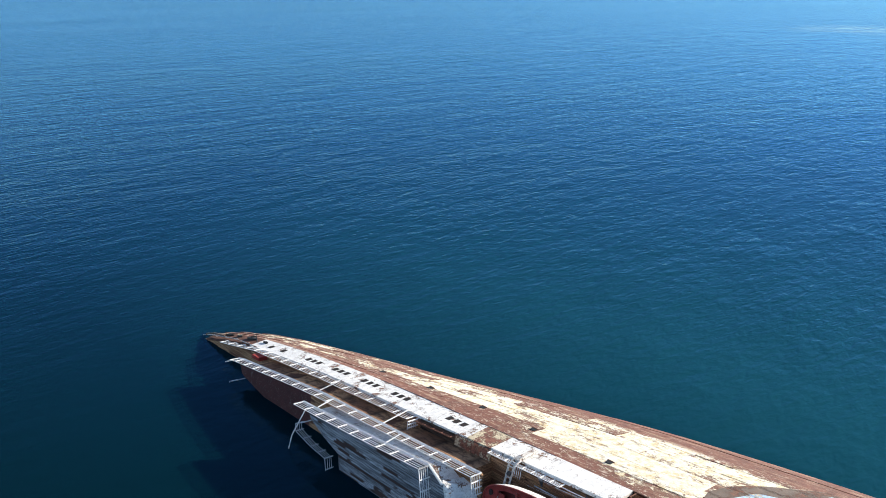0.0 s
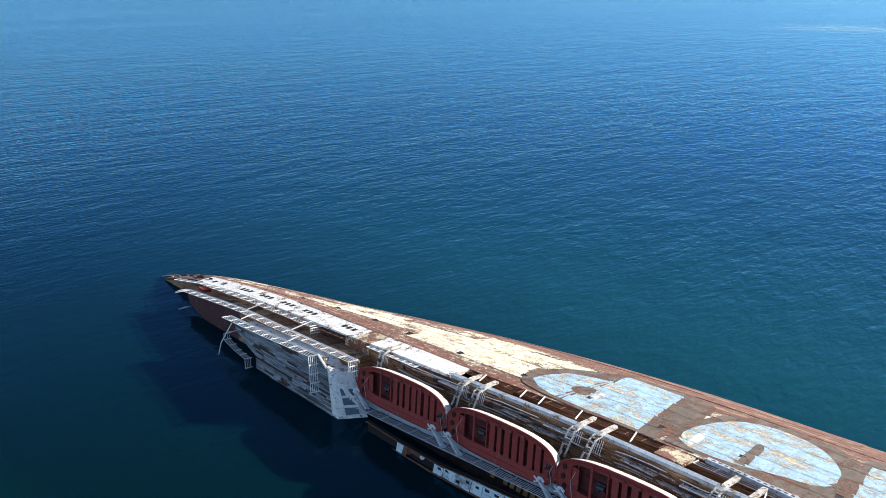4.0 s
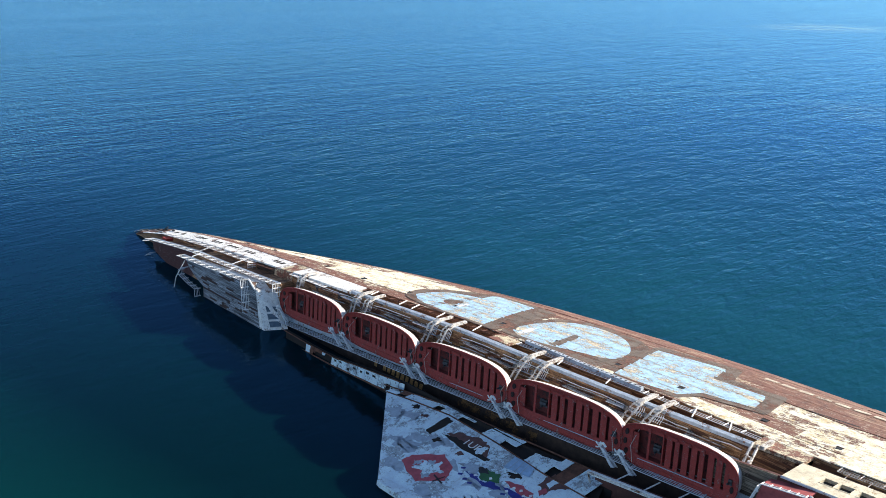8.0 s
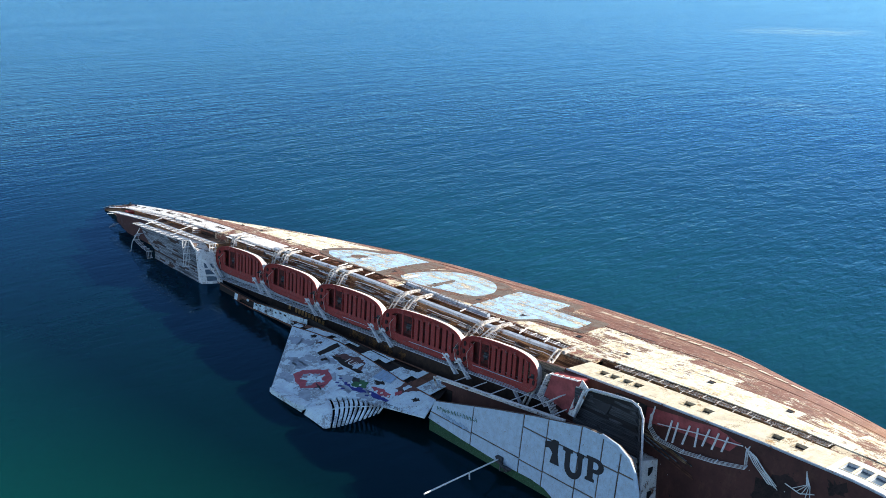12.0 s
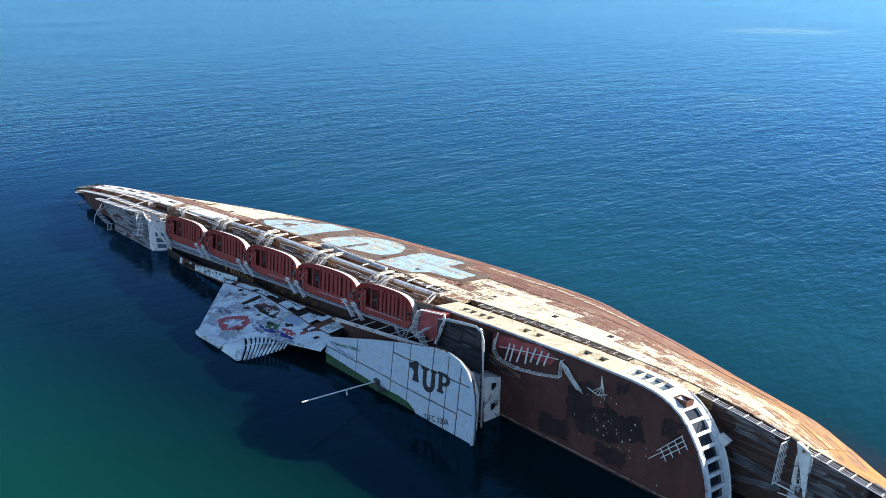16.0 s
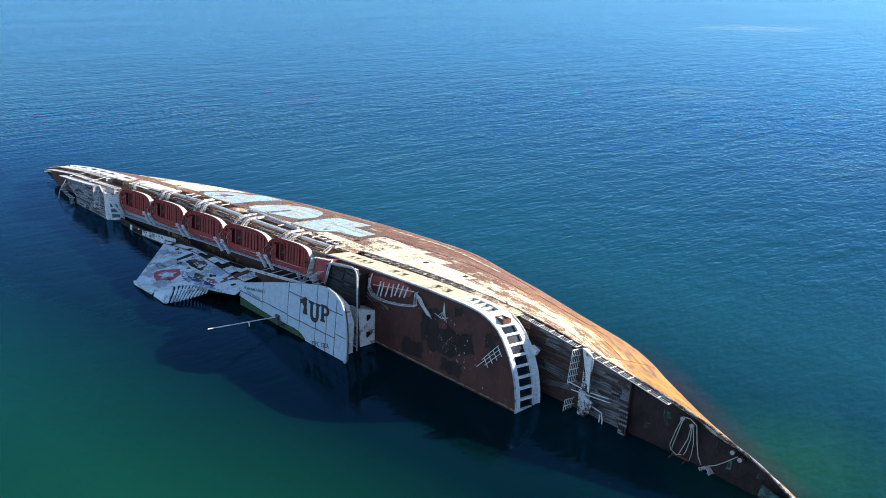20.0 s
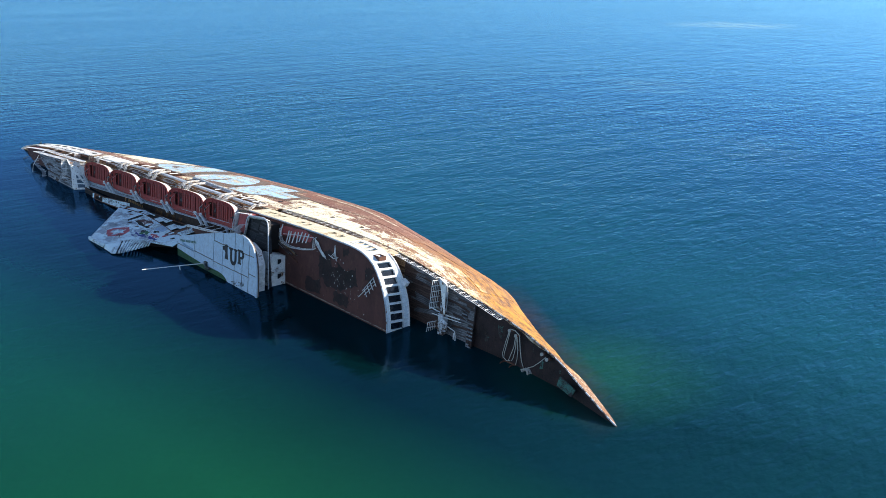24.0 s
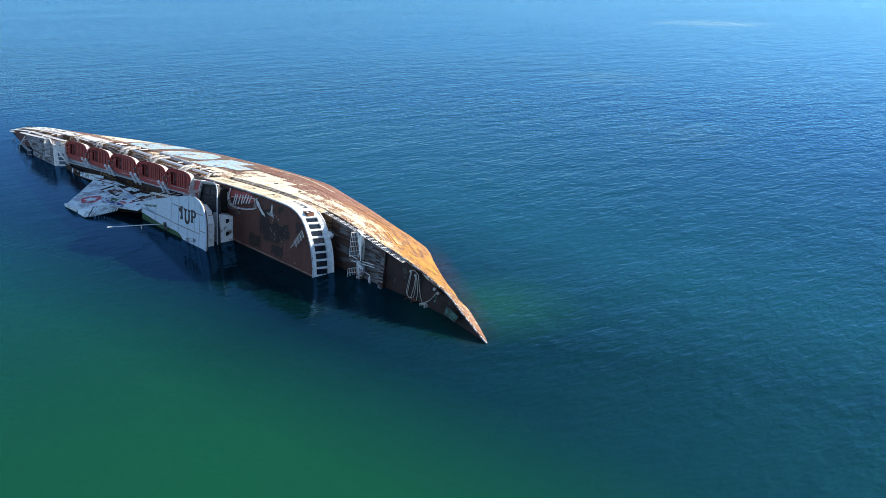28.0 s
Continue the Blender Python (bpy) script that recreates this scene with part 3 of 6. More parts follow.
for wx, n in WIN_AFT:
    for k in range(n):
        x = wx + k * 0.78
        h = side(x)
        u = edge(x) + 0.75
        f = (u - edge(x)) / (0.45 - edge(x))
        y = h + 0.03 - IN * f
        # Solid dark boxes; the shade of the empty openings is in the colour.
        w = part("window", Build().hexa([(x - 0.21, y - 0.14, u), (x + 0.25, y - 0.14, u), (x + 0.25, y + 0.025, u), (x - 0.21, y + 0.025, u), (x - 0.30, y - 0.18, u + 0.55), (x + 0.16, y - 0.18, u + 0.55), (x + 0.16, y - 0.06, u + 0.55), (x - 0.30, y - 0.06, u + 0.55)]), DARK, aft, "dark empty window opening")
        part("sill", Build().box(x - 0.27, x + 0.31, y - 0.1, y + 0.035, u - 0.05, u), WHITE, w)
part("side_plating", strip(44.3, 46.8, lambda x: edge(x) - 0.05, at(0.45), 0.03, IN), CREAM, ship, "cream side plating around the stairs")
part("deck", sheet(5.0, 50, at(0.40), lambda x: side(x) - IN - 0.05, lambda x: -1.0 - 0.05 * x), RED_WOOD, ship, "brown planked side deck")
part("side_plating", Build().prism([(43.2, 4.5), (46.8, 4.75), (46.75, 2.9), (43.2, 3.0)], 0.42, 0.56), CREAM, ship, "cream plate closing the side deck by the stairs")
part("partition", Build().prism([(39.3, 4.2), (43.15, 4.45), (43.15, 2.6), (39.4, 2.5)], 0.44, 0.52), BURNT_WOOD, ship, "weathered wooden partition")
railing([(39.3, 4.1, 0.55), (43.1, 4.35, 0.55)], 0.5, 4, 0.9, RUST)
railing([(47.0, 4.75, 0.45), (50.2, 4.9, 0.45), (53.5, 5.05, 0.45)], 0.6, 4, 0.9)
railing([(10, 1.3, 0.45), (16.4, 2.5, 0.45), (27, 3.45, 0.45), (38.6, 4.15, 0.45)], 1.0, 4, 1.6)
railing([(39.0, 3.0, 0.5), (39.0, 4.1, 0.5)], 1.1, 5, 0.3)


def slab(name, outline, z0, z1, mat, label="", parent=None):
    return part(name, Build().prism(outline, z0, z1), mat, parent or ship, label)


slab("deck", [(16.2, 1.9), (17.2, 2.1), (24.8, 2.9), (28, 3.2), (28, -0.4), (24, -0.7), (21.8, -0.6), (18.9, 0.0), (16.8, 0.55)], 2.7, 2.9, RED_AFT, "dark red upper deck")
slab("deck", [(28.004, 3.2), (29.8, 3.35), (36, 3.6), (42.5, 3.9), (48.2, 4.2), (48.8, -1.5), (28.004, -1.6)], 2.7, 2.9, RED_WOOD)
slab("house_wall", [(17.5, 1.7), (28, 2.85), (36, 3.25), (47, 3.85), (47.5, -1.5), (28, -0.6), (20, -0.4)], 0.45, 2.69, RED_WOOD, "plated house side under the deck")
T2 = [(30.1, 3.2), (37.5, 3.62), (45.3, 4.15), (46.7, 3.3), (48.0, -1.0), (42.0, -1.0), (35.4, -1.3), (35.0, 0.6), (32.9, 1.3), (31.2, 2.1)]
slab("deck", T2, 4.9, 5.1, DECK_GREY, "grey weathered plank deck with missing boards")
slab("house_wall", [(30.9, 2.6), (45.0, 3.6), (46.3, 3.0), (46.6, -1.4), (36.0, -1.8), (35.4, 0.3), (32.0, 1.4)], 2.91, 4.89, WHITE)
deck_edge = Build().tube([(16.2, 1.95, 2.95), (17.2, 2.15, 2.95), (24.8, 2.95, 2.95), (29.8, 3.4, 2.95), (36, 3.65, 2.95), (42.5, 3.95, 2.95), (48.2, 4.25, 2.95)], 0.10, 6)
part("edge_pipe", deck_edge, STEEL_WHITE, ship, "white deck edge")
part("edge_pipe", Build().tube([(30.1, 3.25, 5.14), (37.5, 3.67, 5.14), (45.3, 4.2, 5.14), (46.7, 3.35, 5.14)], 0.10, 6), STEEL_WHITE, ship)
railing([(15.4, 1.5, 2.95), (16.2, 1.95, 2.95), (17.2, 2.15, 2.95), (24.8, 2.95, 2.95), (29.8, 3.4, 2.95), (36, 3.65, 2.95), (42.5, 3.95, 2.95), (48.2, 4.25, 2.95)], 1.0, 4, 1.5)
railing([(48.2, 4.25, 2.95), (48.5, 2.9, 2.95)], 1.0, 5, 0.5)
railing([(30.1, 3.25, 5.15), (37.5, 3.67, 5.15), (45.3, 4.2, 5.15)], 1.0, 4, 1.5)
railing([(45.3, 4.2, 5.15), (46.0, 1.0, 5.15)], 1.0, 5, 0.8)
railing([(31.2, 2.0, 5.12), (30.2, 1.5, 5.12), (30.3, 0.9, 5.12), (32.4, 0.4, 5.12), (34.4, 0.2, 5.12), (34.8, -1.6, 5.12)], 0.8, 4, 1.1, ARM_WHITE)
railing([(17.4, 0.3, 2.92), (15.9, -0.4, 2.92), (16.3, -1.2, 2.92), (19.5, -1.3, 2.92), (20.2, -1.8, 2.92)], 0.8, 4, 1.2, ARM_WHITE)
part("mast_stub", Build().box(16.0, 17.2, 1.65, 2.0, 0.42, 1.4), BOAT_RED, ship, "faded red locker on the side deck")
for x in (28.5, 37.5):
    part("stanchion", Build().tube([(x, 1.65 + (x - 13) * 0.083, 2.9), (x + 0.3, 2.35 + (x - 13) * 0.083, 0.5)], 0.06, 6), STEEL_WHITE, ship)
for x in (32.0, 40.5):
    part("stanchion", Build().tube([(x, 3.3 + (x - 28.4) * 0.05, 5.1), (x + 0.2, 3.75 + (x - 28.4) * 0.05, 3.9)], 0.06, 6), STEEL_WHITE, ship)
part("pole", Build().tube([(30.4, 2.6, 5.2), (30.2, 0.6, 6.2), (29.6, -1.6, 6.2)], 0.05, 6), STEEL_WHITE, ship, "bent white pole over the rail")
# forward face of the aft house, three windows
face = Build().hexa([(47.9, -0.9, 2.92), (50.3, -0.5, 2.92), (47.6, 3.0, 2.92), (46.6, 3.2, 2.92), (47.6, -1.0, 5.06), (48.9, -0.9, 5.06), (46.75, 3.45, 5.06), (46.2, 3.4, 5.06)])
cab = part("house_front", face, WHITE, ship, "white house front with three windows")
PALE_GLASS = plain("salt_hazed_glass", (0.09, 0.13, 0.17), 0.2, 0.0, 0.3, 2.0, 0.02)
def front_point(f, g, out):
    a = Vector((50.3, -0.5, 2.92)).lerp(Vector((47.6, 3.0, 2.92)), f)
    c = Vector((48.9, -0.9, 5.06)).lerp(Vector((46.75, 3.45, 5.06)), f)
    return a.lerp(c, g) + out * Vector((0.66, 0.5, 0.56))


for k in range(3):
    f0 = 0.10 + 0.185 * k
    ring = [(f0, 0.22), (f0 + 0.15, 0.22), (f0 + 0.15, 0.72), (f0, 0.72)]
    win = part("window", Build().hexa([front_point(f, g, -0.1) for f, g in ring] + [front_point(f, g, 0.16) for f, g in ring]), PALE_GLASS, cab, "dark blue salt-hazed window")
    part("frame", Build().tube([front_point(f, g, 0.16) for f, g in ring + ring[:1]], 0.045, 5), STEEL_WHITE, win)
# stern tip gear
OLD_ROPE = plain("dirty_old_rope", (0.17, 0.145, 0.115), 0.95, 0.0, 0.5, 6.0)
part("fender", Build().tube([(2.5, -0.7, -0.3), (3.6, -0.1, -0.35), (5.4, 0.55, -0.4), (8.5, 1.3, 0.1)], 0.08, 7), OLD_ROPE, ship, "old rope along the stern edge", True)
slab("deck", [(2.7, -0.9), (5, -0.05), (8, 0.8), (14, 1.9), (14, -2), (4, -2)], -0.6, -0.4, BURNT_WOOD, "dark planks of the stern deck")
for x, w, d in ((4.0, 1.0, 0.45), (7.4, 1.5, 0.5), (9.7, 1.0, 0.35), (11.6, 1.7, 0.55), (14.6, 0.7, 0.3)):
    h = side(x + w / 2)
    ring = ragged_ring(x, -0.75, w, d, int(x * 10))
    part("opening", Build().add([(a, hull_point(a, u)[1] + 0.10, u) for a, u in ring] + [(a, h - 0.7, u) for a, u in ring], [tuple(range(len(ring)))] + [(i, (i + 1) % len(ring), len(ring) + (i + 1) % len(ring), len(ring) + i) for i in range(len(ring))]), BLACK, ship, "torn hole in the stern plating")
part("edge_pipe", Build().tube([(3.2, -0.35, 0.05), (4.6, 0.2, 0.1), (6.5, 0.75, 0.12), (8.8, 1.25, 0.05), (11.0, 1.75, 0.2), (13.2, 2.05, 0.3), (15.4, 2.35, 0.5)], 0.05, 6), RAIL_GREY, ship, "bent white handrail of the stern", True)
for x, y in ((6.5, 0.75), (8.8, 1.25), (11.0, 1.75), (13.2, 2.05)):
    part("stanchion", Build().tube([(x, y, 0.1), (x + 0.25, y - 0.35, -0.45)], 0.05, 5), STEEL_WHITE, ship)
part("rope_lashing", Build().tube([(2.75 + 0.42 * math.cos(k * 1.1) + 0.05 * k, -0.55 + 0.3 * math.sin(k * 1.1), -0.35 + 0.03 * k) for k in range(16)], 0.08, 6), OLD_ROPE, ship, "weathered rope wound round the stern tip", True)
part("locker", Build().box(11.2, 12.0, 0.75, 1.15, -0.4, 0.15), RUST, ship, "rusty locker at the stern")
part("cable", Build().tube([(12, side(12) + 0.1, -0.9), (13.5, side(13.5) + 0.45, -0.6), (14.6, side(14.6) + 0.1, 0.0)], 0.06, 6), BLACK, ship, "loose dark cable")

# ---- amidships: promenade slot, edge beam and side deck ----
part("side_plating", strip(46.8, 57.3, lambda x: edge(x) - 0.05, lambda x: t0(x), 0.03, 0.2), WHITE, ship)
beam = part("edge_beam", strip(57.3, 101, lambda x: t0(x) - 0.30, lambda x: t0(x) + 0.06, 0.05, 0.08, 0.25), BLUE_EDGE, ship, "blue-grey painted deck edge beam")
part("deck", sheet(50, 104, lambda x: t0(x) - 0.02, lambda x: side(x) - 0.3, lambda x: -1.5), RED_WOOD, ship)
part("promenade_deck", sheet(57.3, 104, lambda x: edge(x) - 0.25, lambda x: side(x) - 0.1, lambda x: side(x) - 2.6), RED_WOOD, ship, "planked promenade deck inside the slot")
part("promenade_wall", strip(57.3, 104, lambda x: edge(x) - 0.2, lambda x: t0(x) - 0.7, -1.5, 0, 0.2), RUST, ship, "rusted inner promenade wall")
part("side_plating", strip(101, 104.6, lambda x: edge(x) - 0.05, lambda x: t0(x), 0.02), CREAM, ship)
part("side_patch", strip(76.0, 78.2, lambda x: edge(x), lambda x: t0(x) - 0.6, 0.03), CREAM, ship, "surviving cream plate over the slot")
railing([(x, side(x) - 0.05, edge(x) + 0.02) for x in (57.6, 66, 75.8)], 0.75, 3, 1.4, RUST, label="rusty promenade railing")
railing([(x, side(x) - 0.05, edge(x) + 0.02) for x in (78.4, 86, 94, 101)], 0.75, 3, 1.4, STEEL_WHITE)
duct = Build().box(79, 91, side(85) + 0.05, side(85) + 0.35, edge(85) + 0.15, edge(85) + 0.55)
duct = set_loose(part("duct", duct, BLUE_EDGE, ship), "ventilation_duct", "fallen pale grey ventilation duct with a row of slots", "duct")
for k in range(26):
    part("slot", Build().box(79.4 + 0.45 * k, 79.62 + 0.45 * k, side(85) + 0.3, side(85) + 0.36, edge(85) + 0.28, edge(85) + 0.42), BLACK, duct)
for x in (59.2, 63.5, 65.3, 68.8, 73.5, 83.2, 88, 95.5, 98.4):
    part("stay", Build().tube([(x, side(x) + 0.08, edge(x)), (x + 0.7, side(x) + 0.12, t0(x) - 0.5)], 0.06, 5), STEEL_WHITE, ship)

rnd = random.Random(53)
for dv, du, r, mat in ((0.55, 0.3, 0.04, STEEL_WHITE), (0.72, 0.45, 0.04, RAIL_GREY), (0.9, 0.35, 0.035, RUST), (1.15, 0.25, 0.035, RUST), (1.35, 0.4, 0.05, BLUE_EDGE), (1.6, 0.3, 0.03, RAIL_GREY), (1.8, 0.2, 0.03, RUST)):
    x = 50.5 + 2 * rnd.random()
    while x < 99:
        w = min(2.5 + 5.5 * rnd.random(), 100.5 - x)
        a, c = 0.22 * (rnd.random() - 0.5), 0.3 * (rnd.random() - 0.5)
        part("deck_pipe", Build().tube([(x + f * w, side(x + f * w) - dv + a * f + 0.05 * math.sin(7 * f + x), t0(x + f * w) + du + c * f) for f in (0, 0.3, 0.65, 1)], r, 5), mat, ship)
        x += w + 0.3 + 2.2 * rnd.random()
for x, dv in ((63.6, 1.0), (66.2, 1.3), (74.4, 0.9), (77.5, 1.25), (85.6, 1.0), (88.6, 1.3), (96.4, 1.0)):
    railing([(x, side(x) - dv, t0(x) + 0.1), (x + 2.6, side(x + 2.6) - dv - 0.1, t0(x + 2.6) + 0.1)], 0.8, 5, 0.9, RAIL_GREY, (0.1, 0.15), label="broken grey rail on the side deck")
rnd = random.Random(31)
for k in range(26):
    x = 51 + 1.95 * k + rnd.random()
    loose("debris_plank", Build().hexa([(x + a * 1.1, side(x) - 0.5 - 1.3 * rnd.random() + c, t0(x) + e_) for a, c, e_ in ((0, 0, 0), (0.6, 0.02, 0), (0.6, 0.16, 0.02), (0, 0.14, 0), (0, 0, 0.08), (0.6, 0.02, 0.09), (0.6, 0.16, 0.1), (0, 0.14, 0.08))]), rnd.choice([DECK_GREY, DECK_WOOD, RUST, RED_WOOD]), "broken plank lying on the side deck", "plank", "side-deck debris")
for x in (58.2, 69.3, 80.6, 91.4):
    railing([(x - 1.8, side(x) - 0.9, t0(x) + 0.05), (x + 0.9, side(x) - 0.8, t0(x) + 0.05)], 0.7, 4, 0.7, STEEL_WHITE, (0.15, 0.1), label="broken white rail by the davits")

# ---- boat deck ----
def catwalk(x):
    return 0.3 + 0.0694 * (x - 48.8)


def boat_mid(x):
    return 3.10 + 0.050 * (x - 54.4)


part("boat_deck", sheet(49, 104, at(2.6), lambda x: catwalk(x) + 0.75, lambda x: catwalk(x)), BLUE_EDGE, ship, "narrow grey boat deck")
railing([(x, catwalk(x), 2.62) for x in (49, 60, 71, 82, 93, 104)], 1.05, 5, 1.7, ARM_WHITE, (0, 0.0), label="pale grey boat-deck railing")
railing([(x, catwalk(x) + 0.55, 2.62) for x in (49, 60, 71, 82, 93, 104)], 0.35, 2, 2.8, BLUE_EDGE, (0, 0.0), label="pale grey low rail")
# Much darker than the rusty steel used elsewhere.
part("deckhouse_side", sheet(49, 104, at(2.45), lambda x: catwalk(x) - 0.02, lambda x: -3.0), plain("near_black_rust", (0.040, 0.022, 0.016), 0.9, 0.0, 0.7, 1.2, 0.4), ship, "dark rusted house top")
part("house_wall", strip(50, 104, at(0.5), at(2.44), -3.9, 0, 0.3), RED_WOOD, ship)
# faded letters on the house top, unreadable
YELLOW_PAINT = plain("faded_yellow_paint", (0.55, 0.28, 0.09), 0.8, 0, 0.5, 4.0)
for k in range(11):
    x = 64.6 + 0.66 * k
    if k == 1:
        continue
    part("letter_bar", Build().prism(ragged([(x, 0.36), (x + 0.42, 0.36), (x + 0.50, 0.95), (x + 0.08, 0.95)], 0.05, 300 + k, 4), 2.45, 2.475), YELLOW_PAINT, ship, "faded yellow lettering" if k == 0 else "")
rnd = random.Random(7)
ORANGE_RUST = peeled("orange_rust", (0.24, 0.11, 0.035), (0.06, 0.03, 0.02), 0.50, 1.4, 0.95)
for k, (x, w) in enumerate(((76.3, 2.6), (79.6, 1.4), (81.4, 1.8), (84.2, 1.1))):
    part("rust_patch", Build().prism(ragged([(x, 0.8 + 0.05 * k), (x + w, 0.95 + 0.05 * k), (x + w + 0.2, 1.65 + 0.06 * k), (x + 0.1, 1.6 + 0.06 * k)], 0.28, 700 + k, 6), 2.45, 2.475), ORANGE_RUST, ship, "orange rust patch" if k == 0 else "")

# ---- lifeboats ----
def oval(a, b, n=44, p=2.9, q=2.5):
    out = []
    for k in range(n):
        c, s = math.cos(2 * math.pi * k / n), math.sin(2 * math.pi * k / n)
        out.append((math.copysign(abs(c) ** (2 / p), c) * a, math.copysign(abs(s) ** (2 / q), s) * b))
    return out


def rings_mesh(rings, cap=False):
    b = Build()
    n = len(rings[0])
    b.v = [p for r in rings for p in r]
    b.f = [(i * n + k, i * n + (k + 1) % n, (i + 1) * n + (k + 1) % n, (i + 1) * n + k) for i in range(len(rings) - 1) for k in range(n)]
    if cap:
        b.f.append(tuple(range((len(rings) - 1) * n, len(rings) * n)))
    return b


ENGINE = plain("greasy_engine", (0.06, 0.06, 0.065), 0.5, 0.3, 0.5, 4.0)


# Darker copy of the boat red; shade between the thwarts put into colour.
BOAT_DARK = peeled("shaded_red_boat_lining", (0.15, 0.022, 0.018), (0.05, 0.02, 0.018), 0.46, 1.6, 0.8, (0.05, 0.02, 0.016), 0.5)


def lifeboat(m):
    boat = thing("lifeboat", "open red lifeboat with white shell hanging in its davits", "lifeboat", m, "row of lifeboats")
    L, W = 5.5, 1.78
    sheer = lambda x: 0.28 * (x / L) ** 2
    shell = [[(x * f, y * g, z + sheer(x)) for x, y in oval(L, W, p=3.4, q=3.0)] for f, g, z in ((1, 1, 0.0), (0.995, 0.985, -0.35), (0.97, 0.92, -0.75), (0.92, 0.74, -1.10), (0.86, 0.42, -1.34), (0.80, 0.05, -1.42))]
    part("shell", rings_mesh(shell, True), BOAT_WHITE, boat, "white outer shell with rust runs", True)
    part("gunwale", Build().tube([(x, y, 0.04 + sheer(x)) for x, y in oval(L, W, p=3.4, q=3.0) + oval(L, W, p=3.4, q=3.0)[:1]], 0.055, 6), BOAT_RED, boat, "chipped red gunwale", True)
    inner = [(max(-4.5, min(4.5, x)), max(-1.05, min(1.05, y)) + 0.12) for x, y in oval(4.6, 1.1, p=5, q=5)]
    part("side_bench", rings_mesh([[(x, y, 0.0 + sheer(x)) for x, y in oval(L - 0.04, W - 0.04, p=3.4, q=3.0)], [(x, y, -0.10 + 0.5 * sheer(x)) for x, y in inner], [(x, y, -0.16) for x, y in inner]]), BOAT_RED, boat)
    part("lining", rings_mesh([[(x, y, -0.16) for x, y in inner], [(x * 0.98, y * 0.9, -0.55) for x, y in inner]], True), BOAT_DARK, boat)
    for k in range(8):
        x = -1.25 + 0.76 * k
        part("thwart", Build().box(x, x + 0.52 - 0.10 * (k % 3 == 1), -1.0, 1.22, -0.16, -0.07 - 0.03 * (k % 2)), BOAT_RED, boat)
    part("thwart", Build().box(-3.0, -2.8, -1.0, 1.22, -0.14, -0.05), BOAT_RED, boat)
    part("bulkhead", Build().box(-1.6, -1.5, -1.0, 1.2, -0.8, -0.05), BOAT_RED, boat)
    part("thwart", Build().box(-4.45, -3.9, -0.8, 0.8, -0.12, -0.04), BOAT_RED, boat)
    part("engine", Build().box(-2.6, -1.9, -0.3, 0.3, -0.88, -0.35).tube([(-2.5, 0, -0.3), (-1.9, 0, -0.3)], 0.16, 8).tube([(-2.3, -0.25, -0.4), (-2.3, -0.28, -0.1)], 0.07, 6), ENGINE, boat, "greasy dark engine")
    part("hoist_plate", Build().box(-0.16, 0.16, -0.2, 0.2, 0, 0.1).box(-0.04, 0.04, -0.06, 0.06, 0.1, 0.5), ENGINE, boat, m=Matrix.Translation((4.75, 0, 0.12)))
    # Dark discs in place of hand holes, their inner shade put into the colour.
    for hx, hy in ((-4.95, 0.7), (-5.05, -0.05), (-4.9, -0.8), (4.95, -0.5)):
        part("hand_hole", Build().add([(hx + 0.16 * math.cos(a * math.pi / 5), hy + 0.24 * math.sin(a * math.pi / 5), 0.10 + 0.15 * (abs(hx) / L) ** 2) for a in range(10)] + [(hx + 0.16 * math.cos(a * math.pi / 5), hy + 0.24 * math.sin(a * math.pi / 5), -0.12) for a in range(10)], [tuple(range(10))] + [(a, (a + 1) % 10, 10 + (a + 1) % 10, 10 + a) for a in range(10)]), DARK_RED, boat)
    for y in (-1.35, 1.5):
        part("grab_rail", Build().tube([(-3.8, y, 0.03), (0, y, 0.01), (3.8, y, 0.03)], 0.03, 5), BOAT_RED, boat)
    for k in range(6):
        part("locker", Build().box(-3.6 + 1.25 * k, -2.7 + 1.25 * k, 1.26, 1.46, -0.03, 0.06), BOAT_RED, boat)
    return boat


def boat_pose(x, tilt, k=1.0):
    return SHIP @ pose(x, boat_mid(x), 3.0, 0, tilt, 3.1) @ Matrix.Diagonal((k, 0.98, 0.98, 1))


first = lifeboat(boat_pose(54.5, 0.5))
for x, tilt in ((65.7, -0.6), (76.8, 0.3), (88.0, 0.8)):
    copy_thing(first, boat_pose(x, tilt))
small = copy_thing(first, boat_pose(97.9, -0.5, 0.83))
small["label"] = "smaller open red lifeboat at the end of the row"


